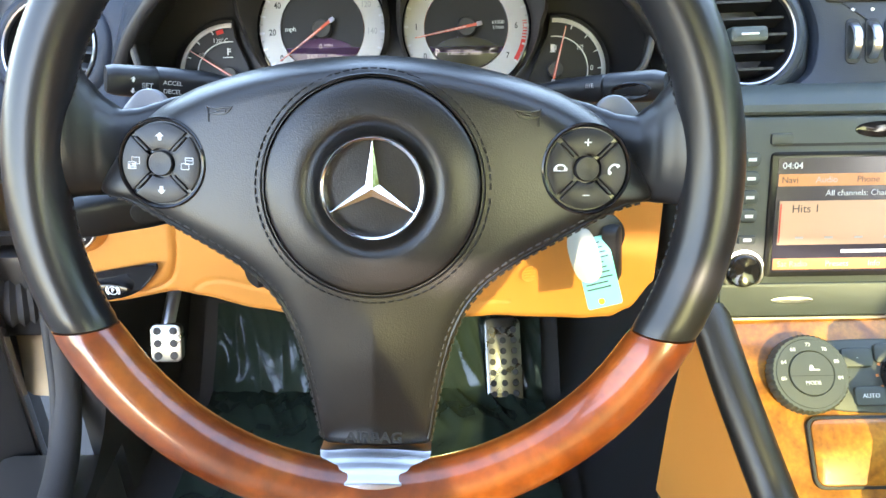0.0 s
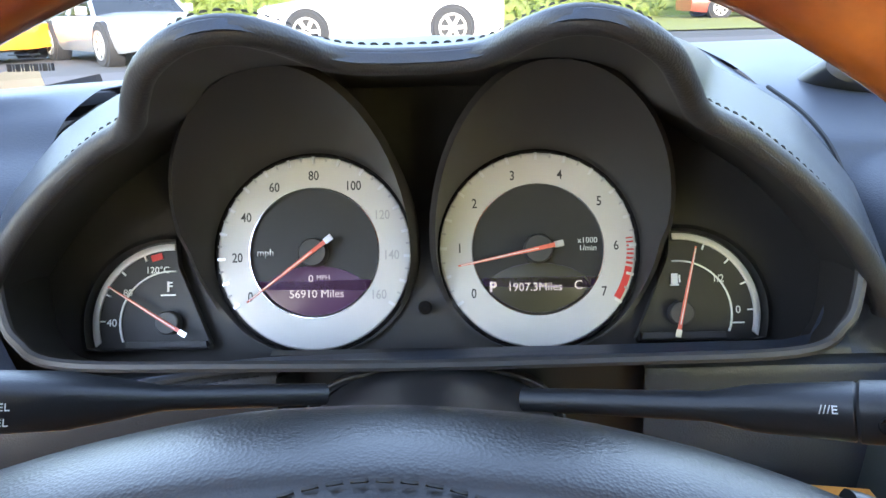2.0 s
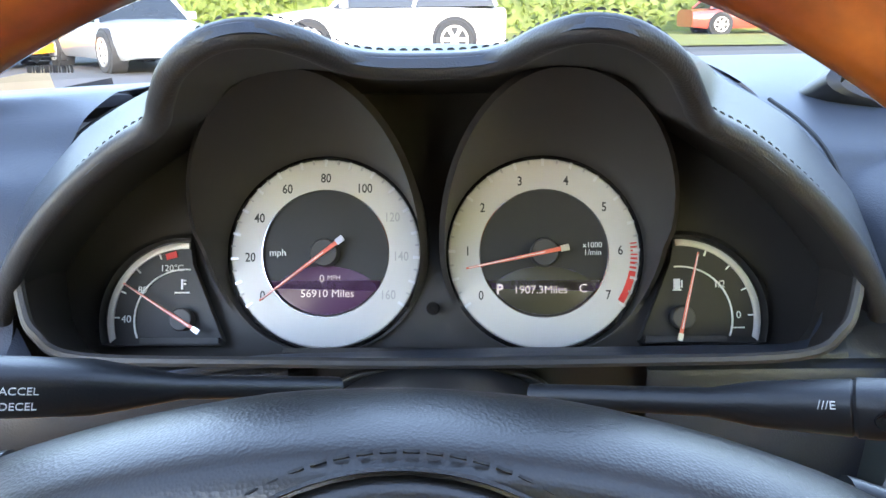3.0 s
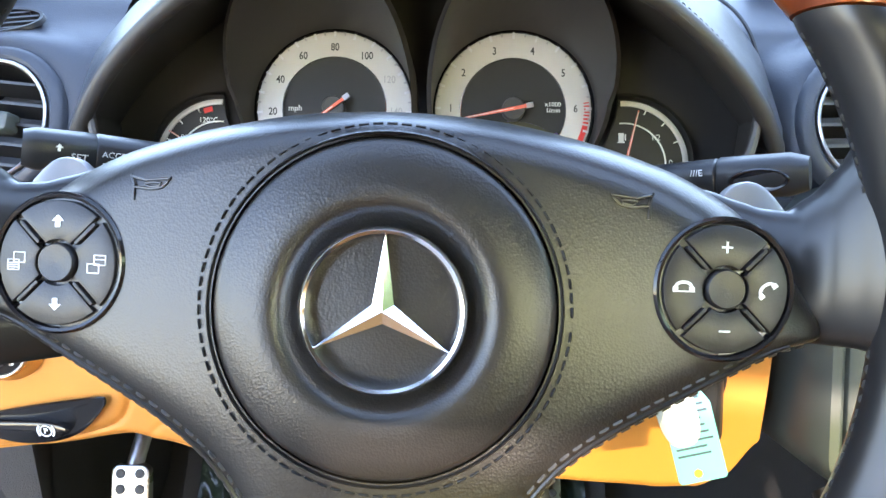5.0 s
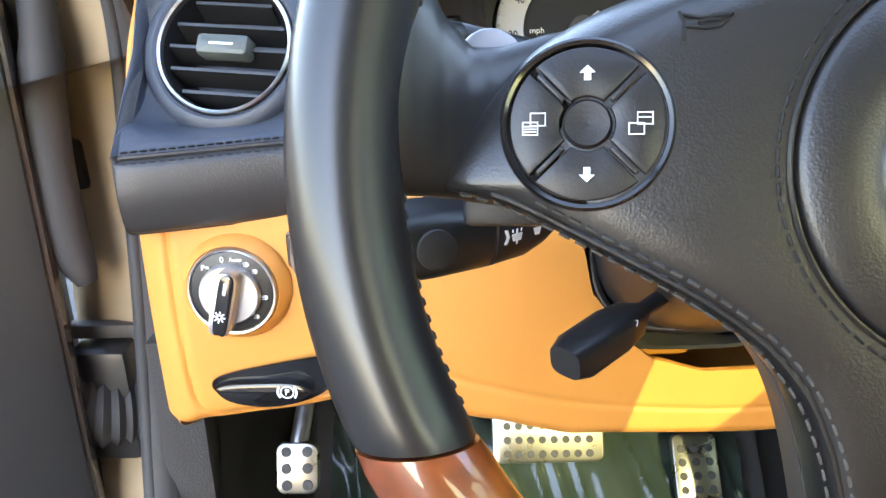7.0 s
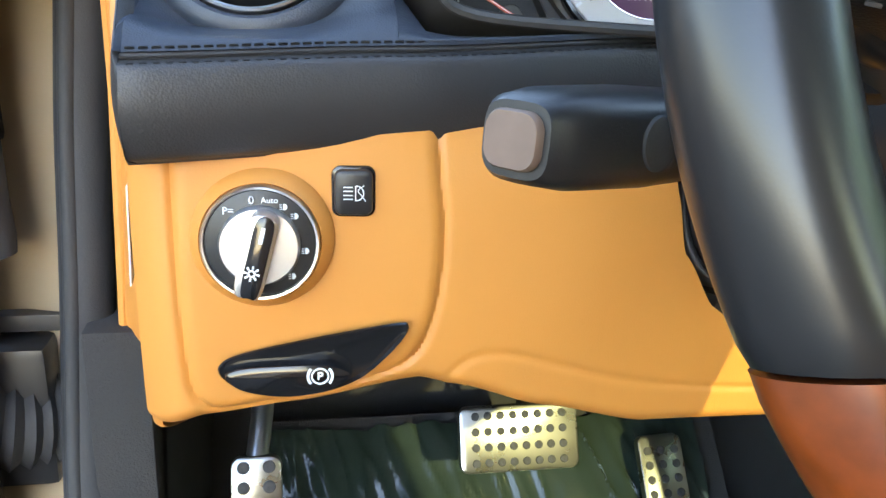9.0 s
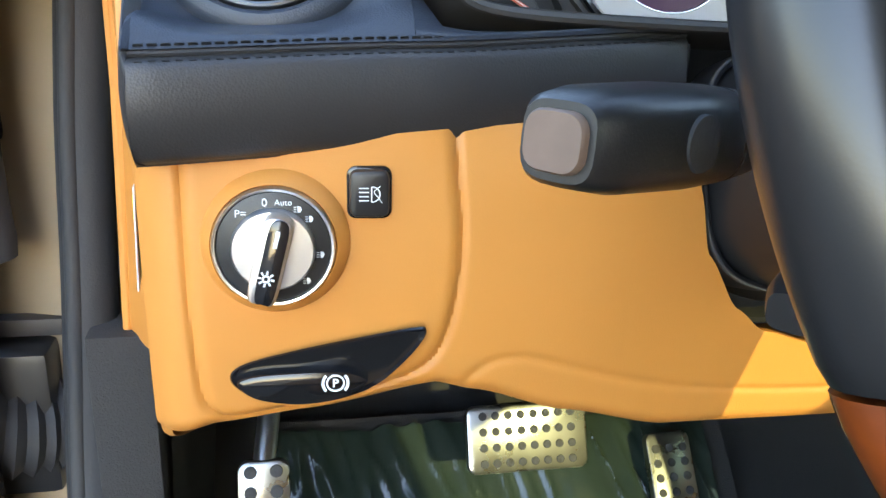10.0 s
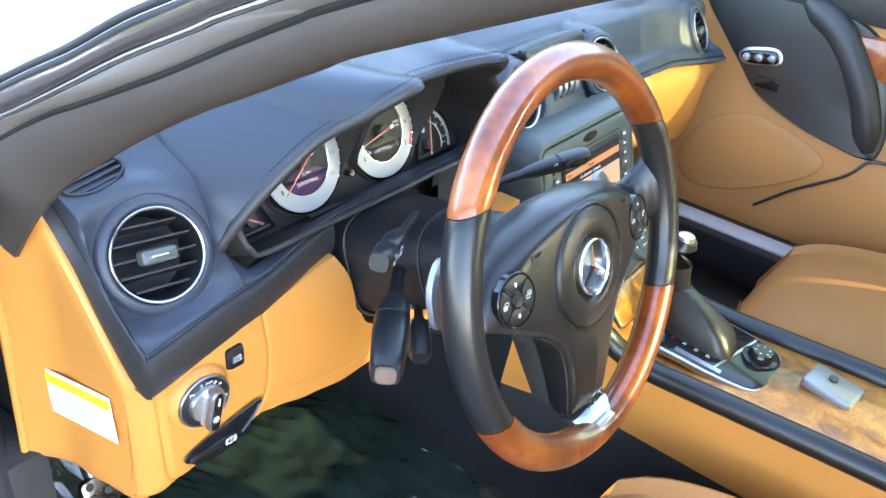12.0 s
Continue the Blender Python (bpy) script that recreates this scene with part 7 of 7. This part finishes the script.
# seats
def seat(name, cx, label, back=0.288, tall=0.84, y=-0.42, lean=-0.14, rest=(0.13, -0.42, 0.92), front=0.13):
    s = thing(name, Matrix.Translation((cx, y, 0.27)), label, "car seat", "front seats")
    def pad(w, l, h, dx=0.0, y0=0.0):
        rings = []
        for i in range(25):
            t = i / 24
            k = math.sin(math.pi * min(1, max(0, t))) ** 0.30 if 0 < t < 1 else 0.05
            yy = y0 + l * (t - 0.5)
            ring = []
            for q in range(28):
                a = 2 * math.pi * q / 28
                cs, sn = math.cos(a), math.sin(a)
                ring.append((dx + w * k ** 0.5 * math.copysign(abs(cs) ** 0.6, cs), yy, h * 0.5 + h * 0.5 * k * math.copysign(abs(sn) ** 0.55, sn) + 0.018 * (abs(cs) > 0.7) * (sn > 0)))
            rings.append(ring)
        return loft(rings)
    part("cushion", pad(0.235, 0.56, 0.205, 0.0, front), TAN_SEAT, s, "tan leather seat cushion")
    part("seat_base", soft_box(-0.20, 0.20, -0.10, 0.34, -0.02, 0.08, 0.02), PLASTIC, s)
    part("backrest", moved(pad(back, tall, 0.13, 0.0, tall / 2), Matrix.Translation((0, lean, 0.15)) @ Matrix.Rotation(radians(108), 4, 'X')), TAN_SEAT, s, "tan leather backrest")
    part("headrest", moved(pad(rest[0], 0.20, 0.10, 0.0, 0.0), Matrix.Translation((0, rest[1], rest[2])) @ Matrix.Rotation(radians(105), 4, 'X')), TAN_SEAT, s)
    return s


# backrests and headrests stay unseen; their sizes shape the sun patches on the dash
seat("driver_seat", 0.0, "tan leather driver's seat")
seat("passenger_seat", 0.770, "tan leather passenger seat", 0.215, 0.46, -0.52, -0.05, (0.095, -0.23, 0.72), 0.25)

# ---- outside: ground, parked cars, hedge ----
tagged(part("ground", loft([[(x, y, 0.0) for x in (-400, -60, -8, 8, 60, 400)] for y in (-400, -60, -6, 6, 17, 60, 400)], closed=False), ASPHALT), "sunlit grey parking lot asphalt", "ground", kind="structure")
tagged(part("verge", loft([[(x, y, 0.03) for x in (-60, 0, 60)] for y in (19, 26, 60)], closed=False), GRASS), "yellow-green grass strip", "grass", kind="structure")


def parked_car(name, m, length, width, height, paint, label, suv=False):
    """A car seen from outside: its length along x."""
    c = thing(name, m, label, "parked car", "parked cars")
    L, W, H = length / 2, width / 2, height
    belt = 0.98 if suv else 0.82
    def section(x):
        nose = abs(x) / L
        zt = belt - (0.22 if x > 0 else 0.08) * max(0.0, nose - 0.45) ** 1.3 * 1.6
        w = W * (1 - 0.22 * max(0.0, nose - 0.55) ** 1.5 * 2.5)
        zb = 0.20 + 0.10 * max(0, nose - 0.8) * 3
        return [(x, w * k, z) for k, z in ((0.0, zt + 0.02), (0.55, zt + 0.01), (0.88, zt - 0.04), (0.98, zt - 0.16), (1.0, (zt + zb) / 2), (0.97, zb + 0.10), (0.90, zb), (0, zb - 0.02))]
    rings = []
    for i in range(25):
        s = section(-L + 2 * L * i / 24)
        rings.append(s + [(x, -y, z) for x, y, z in s[-2:0:-1]])
    part("body", loft(rings), paint, c)
    def cab(x, k, z):
        return [(x, W * k * u, z) for u in (-1, -0.5, 0.5, 1)]
    r0, r1 = (-L * 0.92, L * 0.42) if suv else (-L * 0.75, L * 0.40)
    t0, t1 = (-L * 0.80, L * 0.10) if suv else (-L * 0.42, L * 0.08)
    part("cabin_glass", loft([[(r0, -W * .88, belt - .02), (r1, -W * .88, belt - .02), (r1, W * .88, belt - .02), (r0, W * .88, belt - .02)], [(t0, -W * .70, H - .05), (t1, -W * .70, H - .05), (t1, W * .70, H - .05), (t0, W * .70, H - .05)]]), DARK_GLASS, c, smooth=False)
    part("roof", loft([[(t0 - .06, -W * .73, H - .06), (t1 + .06, -W * .73, H - .06), (t1 + .06, W * .73, H - .06), (t0 - .06, W * .73, H - .06)], [(t0 + .1, -W * .60, H), (t1 - .1, -W * .60, H), (t1 - .1, W * .60, H), (t0 + .1, W * .60, H)]]), paint, c)
    for sy in (-1, 1):
        for f in (0.0, 0.5, 1.0):
            a, b = Vector((r0 + (r1 - r0) * f, sy * W * .885, belt - .02)), Vector((t0 + (t1 - t0) * f, sy * W * .705, H - .05))
            part("roof_post", sweep([a, b], 0.035, 8), paint, c)
        part("mirror", soft_box(L * 0.27, L * 0.34, sy * W * 1.02 - 0.08, sy * W * 1.02 + 0.08, belt - 0.02, belt + 0.12, 0.03), paint, c)
        part("headlamp", moved(lathe([(0.16, 0), (0.15, 0.04), (0.08, 0.07), (0, 0.075)], 20), Matrix.Translation((L * 0.93, sy * W * 0.66, belt - 0.22)) @ Matrix.Rotation(radians(90), 4, 'Y') @ Matrix.Diagonal((0.6, 1, 1, 1))), SILVER_PAINT, c, "clear headlamp")
        R = 0.37 if suv else 0.33
        for x in (-L * 0.58, L * 0.60):
            turn = Matrix.Rotation(radians(-90 * sy), 4, 'X')
            part("wheel_arch", moved(lathe([(R + 0.05, -0.25), (R + 0.05, 0.004), (0.0, 0.004)], 32), Matrix.Translation((x, sy * W, R)) @ turn), TYRE, c)
            w = part("wheel", moved(lathe([(R, -0.2), (R, 0.010), (R * 0.95, 0.028), (R * 0.74, 0.026), (R * 0.72, 0.014), (0.0, 0.012)], 36), Matrix.Translation((x, sy * W, R)) @ turn), TYRE, c, "black tyre with alloy rim")
            rim = []
            for k in range(6):
                rim.append(moved(box(0.04, R * 0.64, -0.035, 0.035, -0.012, 0.012), Matrix.Rotation(radians(60 * k), 4, 'Z')))
            rim.append(lathe([(R * 0.70, -0.015), (R * 0.70, 0.02), (R * 0.60, 0.02), (R * 0.60, -0.015)], 32))
            rim.append(lathe([(0.07, -0.012), (0.07, 0.02), (0, 0.025)], 16))
            part("rim", moved(joined(*rim), Matrix.Translation((x, sy * (W + 0.022), R)) @ turn), SILVER_PAINT, w, "alloy rim", smooth=False)
    part("grille", soft_box(L * 0.955, L * 0.985, -W * 0.42, W * 0.42, belt - 0.40, belt - 0.18, 0.02), GLOSS_BLACK, c)
    part("bumper_slot", soft_box(L * 0.95, L * 0.98, -W * 0.6, W * 0.6, 0.26, 0.36, 0.02), GLOSS_BLACK, c)
    return c


parked_car("parked_suv", pose(-1.5, 16.2, 0, 0, 0, 182), 4.6, 1.86, 1.70, WHITE_PAINT, "white SUV parked side-on across the lot", True)
parked_car("parked_saloon", pose(-6.0, 14.6, 0, 0, 0, -48), 4.6, 1.80, 1.43, SILVER_PAINT, "silver saloon parked at an angle, lamps facing the camera")
parked_car("parked_coupe", pose(-9.7, 15.2, 0, 0, 0, -20), 4.3, 1.80, 1.35, ORANGE_PAINT, "bright orange coupe parked beside the saloon")
parked_car("parked_hatchback", pose(9.2, 27.0, 0, 0, 0, 5), 4.1, 1.78, 1.48, material("red_car_paint", (0.40, 0.06, 0.04), 0.3, coat=1.0), "dull red hatchback far off before the hedge")


def hedge(name, x0, x1, y, h, n, label, m=None, seed=11):
    rng = np.random.default_rng(seed)
    V, F = [], []
    for i in range(n):
        x = rng.uniform(x0, x1)
        z = rng.uniform(0.0, 1.0) ** 0.8 * (h + 0.10 * h * (math.sin(x * 0.9) + 0.7 * math.sin(x * 2.3 + 1)))
        yy = y + rng.normal(0, 0.35)
        s = rng.uniform(0.10, 0.22) * (1.0 if h < 4 else 2.2)
        d = rng.normal(0, 1, 3)
        e = rng.normal(0, 1, 3)
        d, e = d / np.linalg.norm(d), e / np.linalg.norm(e)
        p = np.array((x, yy, max(0.05, z)))
        k = len(V)
        V += [tuple(p - d * s), tuple(p + e * s * 0.5), tuple(p + d * s), tuple(p - e * s * 0.5)]
        F.append((k, k + 1, k + 2, k + 3))
    ob = thing(name, m or Matrix(), label, "hedge" if h < 4 else "trees", kind="stuff")
    part("leaves", (V, F), LEAF, ob, smooth=False)
    part("core", loft([[(x, y + 0.2 + 0.9 * c, 0.0 + (h * 0.85) * d) for c, d in ((-0.25, 0), (-0.2, 0.9), (0.3, 0.98), (0.5, 0))] for x in (x0, x1)]), LEAF, ob)


hedge("hedge", -40, 40, 30.0, 3.2, 26000, "tall sunlit yellow-green hedge behind the lot")
hedge("tree_row", -45, 45, 36.0, 9.5, 14000, "row of leafy trees beyond the hedge", None, 5)
hedge("tree_row", -34, 24, 30.0, 9.0, 11000, "row of leafy trees on the passenger side of the lot", Matrix.Rotation(radians(-90), 4, 'Z'), 6)
